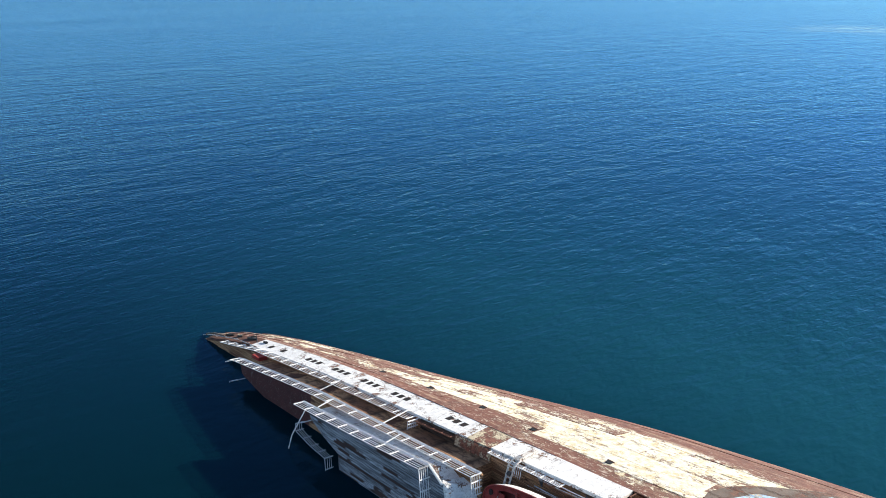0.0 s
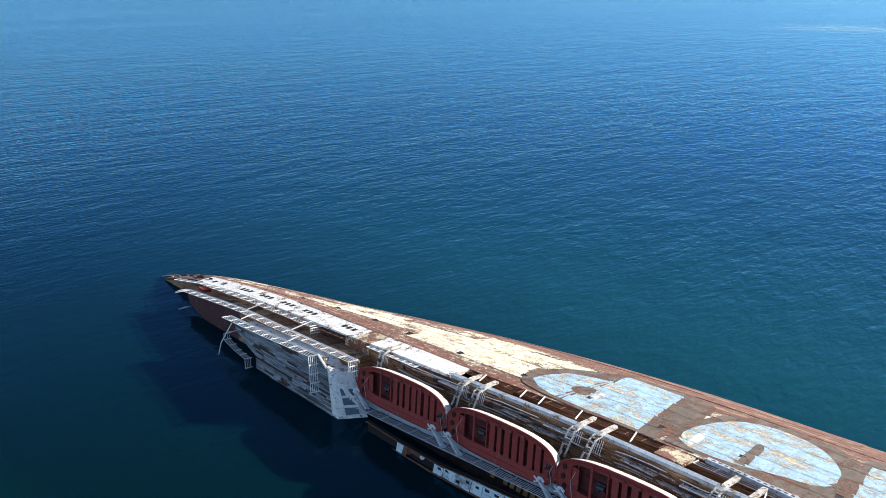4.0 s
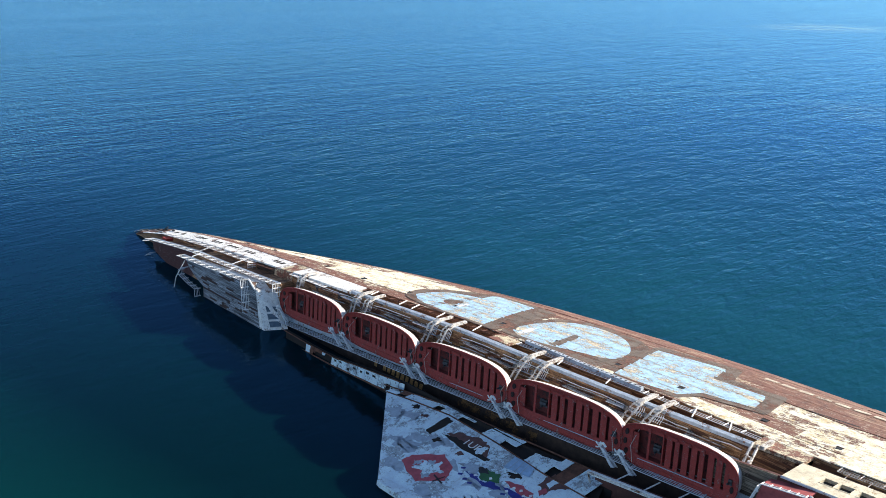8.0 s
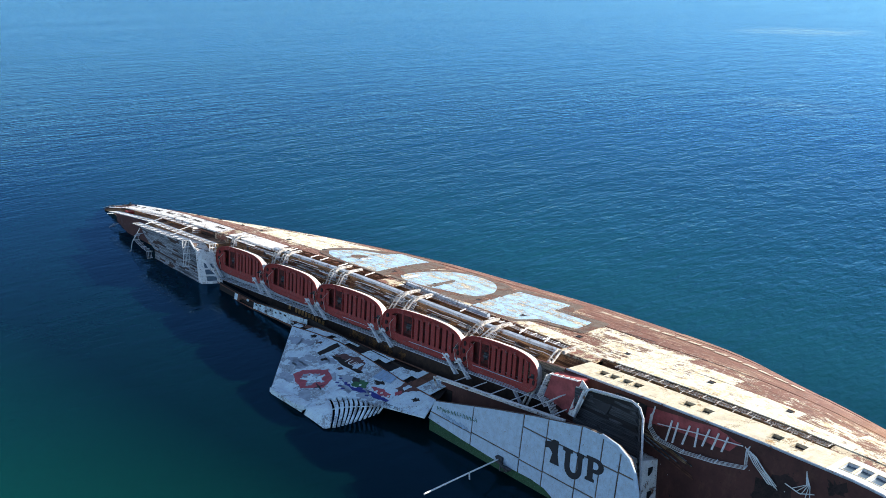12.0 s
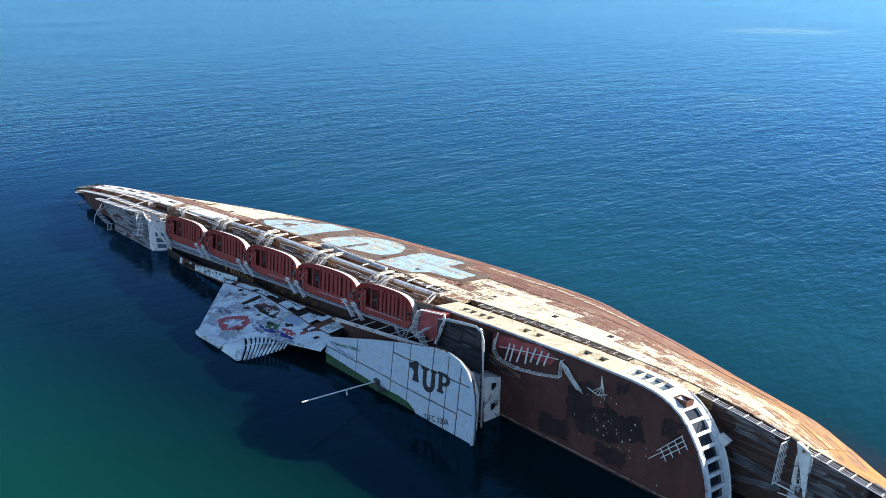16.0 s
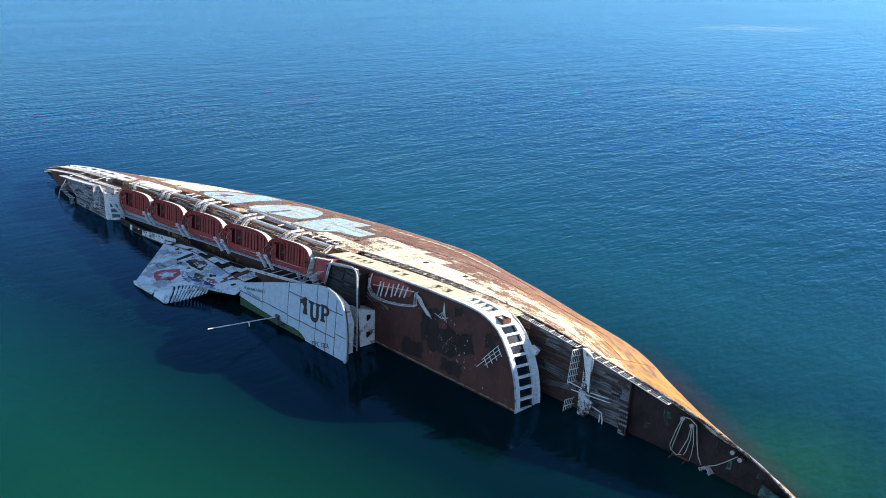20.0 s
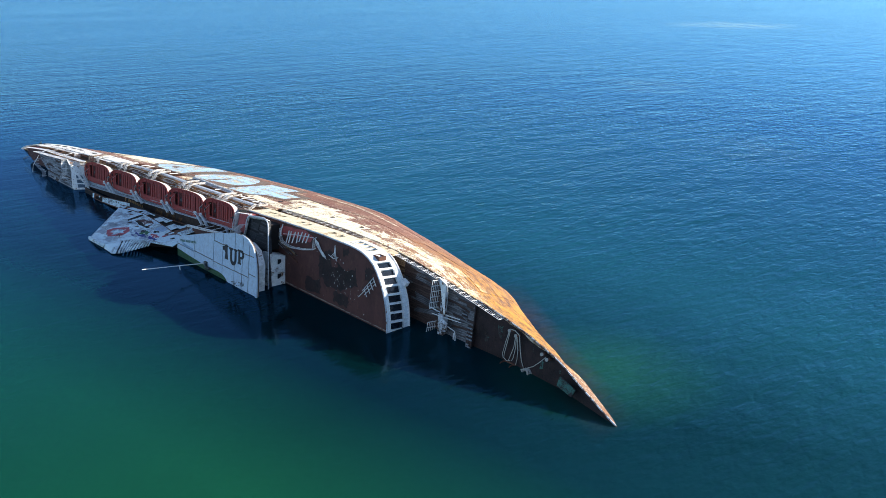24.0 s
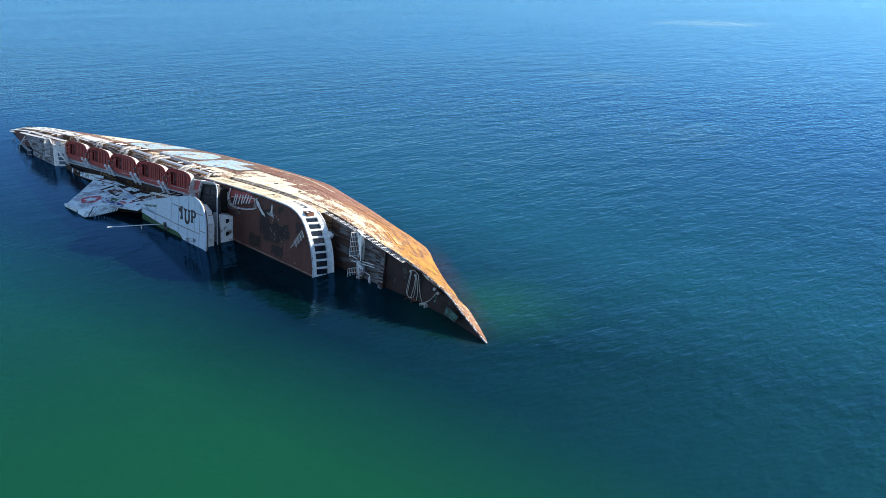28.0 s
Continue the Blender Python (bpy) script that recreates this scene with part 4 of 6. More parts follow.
# ---- davits ----
def davit(x):
    rn = random.Random(int(x * 10))
    q_ = lambda a: (rn.random() - 0.5) * a
    d = part("davit", strip(x - 0.18, x + 0.18, lambda q: edge(q) + 0.7 + q_(0.3), lambda q: t0(q) + 0.15, 0.30, 0.1, 0.2, 0.3), DAVIT, ship, "rust-bled white lifeboat davit with folded arms")
    h, top, low = side(x), boat_mid(x) + 1.15, boat_mid(x) - 1.35
    part("head", Build().hexa([(x - 0.22, h - 0.05, t0(x) + 0.1), (x + 0.22, h - 0.05, t0(x) + 0.1), (x + 0.2, h + 0.25, t0(x) + 0.1), (x - 0.2, h + 0.25, t0(x) + 0.1), (x - 0.3, h - 0.25, t0(x) + 0.6), (x + 0.15, h - 0.25, t0(x) + 0.6), (x + 0.12, h + 0.05, t0(x) + 0.55), (x - 0.25, h + 0.05, t0(x) + 0.55)]), DAVIT, d)
    # bent bracket reaching down behind the boat's gunwale
    knee = Vector((x - 0.05, h - 0.2, t0(x) + 0.95))

    def bend(s, f):
        if f < 0.5:
            return Vector((x + s, h + 0.05, t0(x) + 0.4)).lerp(knee + Vector((s, 0, 0)), f * 2)
        return (knee + Vector((s, 0, 0))).lerp(Vector((x + s - 0.2, boat_mid(x) + 0.4, 1.5)), f * 2 - 1)

    for s in (-0.26, 0.22):
        part("leg", Build().tube([bend(s, f) + Vector((q_(0.06), q_(0.06), 0)) for f in (0, 0.25, 0.5, 0.75, 1)], 0.085, 6), DAVIT, d)
    for f in (0.3, 0.55, 0.66, 0.78):
        part("cross_bar", Build().tube([bend(-0.26, f), bend(0.22, f)], 0.05, 5), DAVIT, d)
    for k in range(4):
        part("cage_bar", Build().tube([bend(0.3 + 0.16 * k, 0.35) + Vector((0, 0.1, 0)), bend(0.36 + 0.17 * k, 0.5), bend(0.4 + 0.18 * k, 0.7)], 0.025, 4), ARM_WHITE, d)
    part("sheave", Build().tube([(x - 0.1, top + 0.45, 1.6), (x + 0.1, top + 0.45, 1.6)], 0.17, 10), ENGINE, d)
    arm = Build()
    a, c = Vector((x - 0.25, low + 0.35, 3.75)), Vector((x + 0.75, low - 1.0, 3.35))
    w = Vector((0.15, 0.05, 0))
    arm.hexa([a - w * 0.6, a + w * 0.6, a + w * 0.6 + Vector((0, 0, -0.25)), a - w * 0.6 + Vector((0, 0, -0.25)), c - w, c + w, c + w + Vector((0, 0, -0.3)), c - w + Vector((0, 0, -0.3))])
    part("arm", arm, ARM_WHITE, d, "pale lower arm")
    part("brace", Build().tube([a + Vector((0.25, -0.2, -0.1)), (a + c) / 2 + Vector((0.35, 0.1, 0)), c + Vector((0.35, 0.15, -0.1))], 0.05, 5), ARM_WHITE, d)
    part("hook", Build().tube([a + Vector((-0.1, 0.05, 0)), a + Vector((0.05, 0.35, 0.1)), a + Vector((0.35, 0.4, 0.15)), a + Vector((0.55, 0.2, 0.1))], 0.09, 6), STEEL_WHITE, d)
    for u, v in ((-0.35, 0.3), (0.3, 0.45), (0.42, -0.05), (-0.3, -0.1)):
        part("cleat", Build().tube([a, a + Vector((u * 0.5, v * 0.6, 0.12)), a + Vector((u, v, 0.1))], 0.06, 5), STEEL_WHITE, d)
    part("fall", Build().tube([(x + 0.3, top, 2.2), (x + 0.5, boat_mid(x), 3.6), (x + 0.6, low, 3.3)], 0.025, 4), ROPE, d)
    return d


for x in (49.6, 59.3, 61.1, 70.4, 72.2, 81.5, 83.3, 92.4, 94.0):
    davit(x)
# the last davit hangs out as a tall frame, beside a weathered plank screen
WEATHERED = planked("weathered_screen_planks", (0.20, 0.15, 0.10), (0.42, 0.35, 0.27), (0.06, 0.035, 0.025), 0.24, 0.57)
slab("plank_screen", [(99.9, 5.0), (104.4, 4.3), (104.4, 6.95), (100.4, 6.55)], 2.43, 2.5, WEATHERED, "weathered grey-brown plank screen")
last = part("davit", strip(101.75, 102.05, lambda q: edge(q) + 0.6, lambda q: t0(q) + 0.3, 0.3, 0.1, 0.25, 0.3), DAVIT, ship, "white davit frame leaning out")
for s in (0, 0.42):
    part("leg", Build().tube([(101.2 + s, side(101) + 0.2, t0(101) + 0.3), (101.7 + s, 5.6, 2.2), (101.5 + s, 3.7, 3.2), (101.2 + s, 2.8, 3.3)], 0.11, 6), DAVIT, last)
for f in (0.1, 0.25, 0.4, 0.55, 0.7, 0.85):
    part("rung", Build().tube([(101.3 + 0.3 * f, 6.9 - 3.4 * f, 0.5 + 2.8 * f), (101.8 + 0.3 * f, 6.9 - 3.4 * f, 0.5 + 2.8 * f)], 0.06, 5), DAVIT, last)
part("arm", Build().hexa([(100.1, 3.75, 3.2), (100.4, 3.65, 3.2), (100.4, 3.65, 3.5), (100.1, 3.75, 3.5), (101.0, 2.6, 3.0), (101.3, 2.5, 3.0), (101.3, 2.5, 3.3), (101.0, 2.6, 3.3)]), ARM_WHITE, last)
part("pulley", Build().tube([(102.0, 6.5, 1.6), (102.2, 6.5, 1.6)], 0.2, 10), DAVIT, last)


# ---- funnel and casing ----
def fy(x, u):
    """The funnel's side, sloping down to the water."""
    return 1.12 + 0.02 * x - 0.315 * u


def funnel_slab(b, outline, lift=0.0, thick=0.14):
    n = len(outline)
    top = [(x, fy(x, u) + lift, u) for x, u in outline]
    low = [(x, y - thick, u) for x, y, u in top]
    return b.add(top + low, [tuple(range(n)), tuple(reversed(range(n, 2 * n)))] + [(i, n + i, n + (i + 1) % n, (i + 1) % n) for i in range(n)])


funnel = part("funnel", funnel_slab(Build(), [(70.8, 5.95), (79.7, 13.8), (80.1, 14.0), (85.2, 14.0), (84.75, 13.1), (85.2, 12.1), (86.2, 10.7), (87.7, 10.0), (89.4, 9.6), (90.5, 9.4), (95, 8.3), (93.9, 6.1), (89.0, 5.95), (83.6, 5.4), (78.0, 5.1), (74.0, 5.5)]), FUNNEL, ship, "white funnel side lying on the water, painted over with graffiti")
lip = [(79.6, 13.2, 0.05), (84.9, 12.75, 0.05), (85.4, 13.9, 0.5), (84.4, 14.3, 0.6), (79.85, 14.0, 0.35)]
part("rim", Build().add([(x, fy(x, u) + d, u) for x, u, d in lip] + [(x, fy(x, u) + d - 0.4, u) for x, u, d in lip], [tuple(range(5)), tuple(reversed(range(5, 10)))] + [(i, 5 + i, 5 + (i + 1) % 5, (i + 1) % 5) for i in range(5)]), FUNNEL, funnel, "turned-up white rim of the funnel")
# Dark solid whose colour stands in for the shade inside the funnel.
part("hollow_fill", Build().hexa([(70.5, -3.2, 5.0), (93, -3.2, 5.0), (83, -4.5, 13.0), (79, -4.5, 13.0), (70.5, 0.4, 5.4), (93, 0.8, 5.6), (83.5, -2.4, 12.6), (79, -2.4, 12.6)]), DARK, funnel, "dark block put in for the shade inside the funnel")
# rounded end, closed at first and then bare ribs
C = [(85.1, 13.8), (84.75, 13.0), (85.2, 12.0), (86.2, 10.7), (87.7, 10.0), (89.4, 9.6), (90.5, 9.4)]
E_ = [(85.5, 13.95), (87.0, 14.0), (88.9, 14.1), (89.6, 13.1), (90.1, 12.2), (90.6, 11.0), (91.0, 9.8)]


def along(line, s):
    f = s * (len(line) - 1)
    i = min(int(f), len(line) - 2)
    g = f - i
    return (line[i][0] * (1 - g) + line[i + 1][0] * g, line[i][1] * (1 - g) + line[i + 1][1] * g)


def bow_curve(s, k=6):
    a, c = along(C, s), along(E_, s)
    out = []
    for i in range(k + 1):
        f = i / k
        x, u = a[0] * (1 - f) + c[0] * f + 0.45 * math.sin(math.pi * f), a[1] * (1 - f) + c[1] * f
        out.append(Vector((x, fy(x, u) + 0.42 * math.sin(math.pi * f) - 0.15 * f * f, u)))
    return out


def ribbon(s0, s1, n, thick=0.08):
    b = Build()
    rows = [bow_curve(s0 + (s1 - s0) * i / n) for i in range(n + 1)]
    k = len(rows[0])
    for r in rows:
        b.v += [tuple(p) for p in r] + [(p.x, p.y - thick, p.z) for p in r]
    w = 2 * k
    for i in range(n):
        for j in range(k - 1):
            a = i * w + j
            b.f += [(a, a + 1, a + w + 1, a + w), (a + k, a + k + w, a + k + w + 1, a + k + 1)]
    for i in (0, n):
        b.f += [(i * w + j, i * w + j + 1, i * w + k + j + 1, i * w + k + j) for j in range(k - 1)]
    return b


part("rounded_end", ribbon(0.0, 0.40, 10), FUNNEL, funnel, "torn rounded end plating", True)
for i in range(11):
    s = 0.425 + 0.054 * i
    part("rib", ribbon(s, s + 0.036 - 0.0014 * i, 1, 0.16), FUNNEL, funnel, "bare white rib" if i == 0 else "")
part("rib_band", Build().tube([bow_curve(0.4 + 0.06 * i)[3] for i in range(11)], 0.05, 5), FUNNEL, funnel)

PAINTS = {n: plain(n, c, r) for n, c, r in (
    ("brown_primer", (0.12, 0.055, 0.05), 0.85), ("graffiti_red", (0.42, 0.075, 0.095), 0.7), ("graffiti_green", (0.03, 0.13, 0.05), 0.7), ("graffiti_blue", (0.02, 0.03, 0.22), 0.7),
    ("graffiti_black", (0.02, 0.02, 0.025), 0.7), ("pale_blue_panel", (0.30, 0.45, 0.62), 0.45), ("grey_paint", (0.34, 0.40, 0.47), 0.7), ("chalk_white", (0.75, 0.75, 0.74), 0.8))}


def paint(name, outline, mat, lift, label="", rough=0.0, seed=1):
    return part(name, funnel_slab(Build(), ragged(outline, rough, seed) if rough else outline, lift, 0.02), PAINTS[mat] if isinstance(mat, str) else mat, funnel, label)


# upper strip along the funnel's foot: torn sheets with dark gaps between them
STRIP_TOP = [(69.7, 5.35), (73.6, 4.7), (77.6, 4.2), (83.4, 4.0), (87.8, 3.75), (93.0, 3.5)]
STRIP_LOW = [(70.8, 5.9), (74.0, 5.45), (78.0, 5.05), (83.6, 5.35), (89.0, 5.9), (93.9, 6.05)]
# Dark sheet: the shade in the gaps is put into its colour.
part("strip_backing", funnel_slab(Build(), STRIP_TOP + STRIP_LOW[::-1], -0.22, 0.1), DARK, funnel, "dark backing put in for the shade in gaps of the torn strip")
rnd = random.Random(77)
x = 70.6
while x < 92.8:
    w = 0.35 + 1.0 * rnd.random()
    g = rnd.random()
    lo0, lo1, up0, up1 = curve(STRIP_LOW, x), curve(STRIP_LOW, x + w), curve(STRIP_TOP, x + 0.3), curve(STRIP_TOP, x + w + 0.3)
    if g > 0.10:
        f0, f1 = (0.0, 1.0) if g > 0.34 else ((0.0, 0.55 + 0.25 * rnd.random()) if g > 0.22 else (0.35 + 0.2 * rnd.random(), 1.0))
        ring = [(x + 0.03 + 0.3 * f0, lo0 + (up0 - lo0) * f0), (x + w + 0.3 * f0, lo1 + (up1 - lo1) * f0), (x + w + 0.3 * f1, lo1 + (up1 - lo1) * f1 + 0.1 * rnd.random()), (x + 0.03 + 0.3 * f1, lo0 + (up0 - lo0) * f1 + 0.15 * rnd.random())]
        part("strip_sheet", funnel_slab(Build(), ragged(ring, 0.09, int(x * 9), 4), 0.02 + 0.06 * rnd.random(), 0.05), FUNNEL if rnd.random() < 0.86 else RUST, funnel)
    x += w
part("seam", Build().tube([(x, fy(x, u) + 0.03, u + 0.02) for x, u in STRIP_LOW], 0.055, 5), RUST, funnel, "rusty seam along the funnel")
part("seam", Build().tube([(x, fy(x, u) + 0.02, u) for x, u in STRIP_TOP], 0.06, 5), RUST, funnel)
paint("slot", [(77.9, 7.5), (78.0, 5.3), (78.85, 5.45), (78.75, 6.6), (78.55, 7.7)], DARK, 0.025, "dark gash in the funnel side", 0.12, 3)
paint("bare_patch", [(79.7, 6.9), (80.3, 6.2), (82.5, 5.65), (83.7, 6.1), (84.55, 7.4), (82.1, 7.2)], "brown_primer", 0.022, "bare brown primer patch", 0.25, 4)
paint("slot", [(79.4, 7.1), (80.6, 6.75), (81.8, 6.8), (84.8, 7.1), (84.5, 7.5), (81.9, 7.4)], DARK, 0.03, "", 0.14, 31)
paint("bare_patch", [(89.5, 7.0), (89.7, 5.5), (90.5, 5.6), (91.6, 5.9), (90.7, 6.8), (90.75, 7.7)], "brown_primer", 0.022, "", 0.25, 5)
paint("paint_remnant", [(83.0, 6.9), (83.4, 6.2), (83.7, 6.2), (83.8, 7.0), (83.4, 7.25)], FUNNEL, 0.04, "", 0.15, 6)
paint("paint_remnant", [(90.0, 6.6), (90.2, 5.9), (90.6, 6.0), (90.5, 6.9)], FUNNEL, 0.035, "", 0.12, 7)
paint("skylight", [(86.2, 7.1), (86.1, 5.75), (88.1, 5.7), (88.55, 6.8)], "pale_blue_panel", 0.05, "pale blue skylight panel")
for k in range(3):
    paint("glazing_bar", [(86.65 + 0.55 * k, 7.0), (86.6 + 0.5 * k, 5.78), (86.65 + 0.5 * k, 5.78), (86.70 + 0.55 * k, 7.0)], "grey_paint", 0.07)
paint("red_shape", [(79.25, 11.05), (79.4, 10.2), (81.5, 8.7), (83.1, 9.3), (83.75, 10.7), (81.95, 12.0), (80.35, 11.6)], "graffiti_red", 0.022, "faded red painted hexagon", 0.12, 8)
paint("red_shape_gap", [(80.5, 11.2), (80.9, 10.5), (80.6, 10.0), (81.6, 10.1), (82.0, 9.4), (82.3, 10.0), (83.0, 10.2), (82.2, 10.7), (82.1, 11.5), (81.4, 11.0)], FUNNEL, 0.04, "", 0.2, 9)
for dx, du in ((0.0, 0.0), (1.7, 0.7), (0.9, -0.6)):
    paint("red_shape_gap", [(80.1 + dx, 10.6 + du), (80.5 + dx, 10.2 + du), (80.8 + dx, 10.5 + du), (80.4 + dx, 10.9 + du)], "grey_paint", 0.045, "", 0.25, int(90 + dx * 10))
paint("cross_stroke", [(82.6, 10.7), (83.8, 11.0), (83.8, 11.12), (82.6, 10.82)], "graffiti_black", 0.05)
paint("cross_stroke", [(83.0, 11.3), (83.4, 10.4), (83.48, 10.42), (83.1, 11.35)], "graffiti_black", 0.05)
paint("graffiti", [(84.7, 8.1), (85.6, 8.0), (86.6, 7.85), (87.2, 8.5), (86.5, 9.0), (85.6, 9.0)], "graffiti_green", 0.03, "green, blue and red graffiti letters", 0.2, 11)
paint("graffiti", [(84.7, 8.15), (85.3, 7.9), (85.9, 8.3), (85.2, 8.6)], "graffiti_black", 0.036, "", 0.12, 15)
paint("graffiti", [(84.2, 9.1), (85.2, 9.0), (85.8, 9.2), (86.9, 8.75), (88.0, 9.0), (86.4, 9.5)], "graffiti_blue", 0.040, "", 0.2, 10)
paint("graffiti", [(87.4, 8.1), (88.7, 7.7), (89.85, 7.9), (90.2, 8.3), (89.2, 8.6)], "graffiti_red", 0.032, "", 0.2, 12)
paint("graffiti", [(87.5, 8.6), (89.1, 8.6), (90.45, 8.5), (90.5, 8.85), (88.9, 9.05)], "graffiti_blue", 0.040, "", 0.15, 13)
paint("graffiti", [(90.0, 7.5), (90.3, 7.0), (90.7, 7.2), (90.4, 7.8)], "graffiti_red", 0.03, "", 0.1, 16)
for gx, gu in ((85.0, 8.95), (86.2, 8.55), (87.7, 8.5), (88.3, 8.3), (88.9, 8.2), (89.4, 8.5), (88.1, 8.85), (89.8, 8.2)):
    paint("graffiti_dot", [(gx, gu), (gx + 0.14, gu - 0.14), (gx + 0.3, gu), (gx + 0.14, gu + 0.16)], "chalk_white", 0.05)
for k, (x, u) in enumerate(((83.6, 8.9), (83.9, 9.5), (84.6, 9.7), (85.2, 9.8), (88.0, 9.2))):
    paint("drip", [(x, u), (x + 0.35, u - 0.15), (x + 0.4, u), (x + 0.1, u + 0.15)], "graffiti_blue", 0.03)
for k in range(10):
    rn = random.Random(40 + k)
    x, u = 73.5 + rn.random() * 9, 7.5 + rn.random() * 4.5
    if u > 5.3 + (x - 70.8) * 0.89 or x < 74:
        continue
    paint("grey_patch", [(x, u), (x + 0.9, u - 0.5), (x + 2.2, u - 0.1), (x + 1.4, u + 0.5)], "grey_paint", 0.016, "", 0.5, 60 + k)
for k, (x, u) in enumerate(((72.6, 7.4), (74.0, 7.0), (77.0, 9.4), (82.3, 12.6), (78.0, 11.6), (84.4, 9.6), (86.5, 9.2), (83.2, 8.6))):
    paint("grey_patch", [(x, u), (x + 0.8, u - 0.6), (x + 1.9, u - 0.4), (x + 2.1, u + 0.3), (x + 0.9, u + 0.5)], "grey_paint", 0.017, "", 0.6, 90 + k)
for k, (x, u, w) in enumerate(((74.2, 5.9, 0.9), (76.0, 6.3, 0.7), (86.8, 7.3, 1.4), (90.6, 6.0, 1.3), (92.0, 7.2, 0.8), (81.9, 8.0, 0.7), (79.2, 7.9, 0.8))):
    paint("bare_patch", [(x, u), (x + w * 0.6, u - 0.35), (x + w, u - 0.1), (x + w * 0.5, u + 0.25)], "brown_primer" if k % 2 else DARK, 0.024, "", 0.3, 120 + k)


def lettering(text, m, size, mat, parent, name, label, depth=0.01, bold=0.0, sx=1.0):
    cu = bpy.data.curves.new("letters", "FONT")
    cu.body, cu.size, cu.extrude, cu.offset = text, size, depth, bold
    tmp = bpy.data.objects.new("letters", cu)
    me = bpy.data.meshes.new_from_object(tmp)
    bpy.data.objects.remove(tmp)
    me.materials.clear()
    me.materials.append(mat)
    return part(name, me, None, parent, label, m=m @ Matrix.Diagonal((sx, 1, 1, 1)))


# tag on the bare patch: local x along the ship, local y towards the deck, on the funnel's slope
slope = Matrix(((1, 0, 0, 0), (0, 0.287, 0.958, 0), (0, -0.958, 0.287, 0), (0, 0, 0, 1)))
lettering("1UP", Matrix.Translation((81.5, fy(81.5, 7.0) + 0.06, 7.0)) @ slope, 1.0, PAINTS["chalk_white"], funnel, "tag", "chalk-white handwritten tag", 0.005, 0.0, 1.1)

lettering("TSFC 320A", Matrix.Translation((90.4, fy(90.4, 9.25) + 0.04, 9.25)) @ slope @ Matrix.Rotation(0.14, 4, "Z"), 0.42, PAINTS["graffiti_black"], funnel, "tag", "small black handwritten tag", 0.005, 0.0, 1.2)

# casing roof: loose white sheets along the funnel's foot
rnd = random.Random(21)
CASE_TOP = [(52, 0.3), (56.3, 0.22), (61.1, 0.3), (64.6, 0.72), (69.2, 1.17), (71.5, 1.4), (94, 1.5)]
CASE_LOW = [(52, -0.75), (56.4, -0.6), (60.7, -0.5), (64.7, -0.3), (68.6, -0.08), (71.5, 0.35)]
casing = part("casing_roof", sheet(52, 94, at(4.35), lambda x: min(1.5, curve(CASE_TOP, x) + 0.1), lambda x: -2.5), DARK, ship, "rotten casing roof along the funnel foot")
j = lambda a: (rnd.random() - 0.5) * a
x = 53.0
while x < 71.2:
    w = 0.35 + rnd.random() * 0.9
    low, low2 = curve(CASE_LOW, x), curve(CASE_LOW, x + w)
    top, top2 = curve(CASE_TOP, x), curve(CASE_TOP, x + w)
    worn = x < 60.5
    if rnd.random() < (0.45 if worn else 0.9):
        cut = 0.75 * rnd.random() if worn or rnd.random() < 0.2 else 0.0
        ring = [(x + 0.02, low + cut * (top - low)), (x + w - 0.02, low2 + cut * (top2 - low2)), (x + w - 0.02 + 0.15, top2 + j(0.12)), (x + 0.17, top + j(0.12))]
        z = 4.55 + 0.06 * rnd.random()
        plate = part("sheet", Build().prism(ragged(ring, 0.07, int(x * 7), 4), z, z + 0.05), RUST if worn and rnd.random() < 0.75 else FUNNEL, casing, "pale roof sheet with rusted holes" if 60 < x < 61.5 else "")
        if not worn and rnd.random() < 0.45:
            hx, hy, r = x + w * (0.2 + 0.4 * rnd.random()), low + (top - low) * (0.2 + 0.5 * rnd.random()), 0.14 + 0.16 * rnd.random()
            part("hole", Build().prism(ragged([(hx, hy), (hx + r * 1.6, hy + 0.04), (hx + r * 1.4, hy + r), (hx - 0.05, hy + r * 0.9)], 0.1, int(hx * 5), 3), z + 0.02, z + 0.062), BLACK, plate)
    x += w
part("edge_pipe", Build().tube([(x, curve(CASE_LOW, x) - 0.06, 4.62) for x in (52, 56.4, 60.7, 64.7, 68.6, 71)], 0.09, 6), RUST, casing)
part("edge_pipe", Build().tube([(x, curve(CASE_TOP, x) + 0.04, 4.62) for x in (52, 56.3, 61.1, 64.6, 69.2, 71)], 0.05, 6), RUST, casing)

# ---- bridge ----
ROOF = [(94.7, 0.05), (99, -0.2), (102.6, -0.35), (106.5, -0.25), (107.8, -0.4), (108.6, -0.75), (109.1, -1.4), (116.0, -1.4), (116.05, -0.5), (115.9, 1.5), (115.6, 3.0), (115.2, 4.1), (114.6, 4.9), (113.6, 5.45), (112.2, 5.7), (110.6, 5.65), (106, 4.65), (101.8, 3.6), (95.3, 1.8)]


def clip(poly, a, c, k):
    """The part of a convex-ish outline where a*x + c*y <= k."""
    out = []
    for i, p in enumerate(poly):
        q = poly[(i + 1) % len(poly)]
        dp, dq = a * p[0] + c * p[1] - k, a * q[0] + c * q[1] - k
        if dp <= 0:
            out.append(p)
        if dp * dq < 0:
            f = dp / (dp - dq)
            out.append((p[0] + (q[0] - p[0]) * f, p[1] + (q[1] - p[1]) * f))
    return out


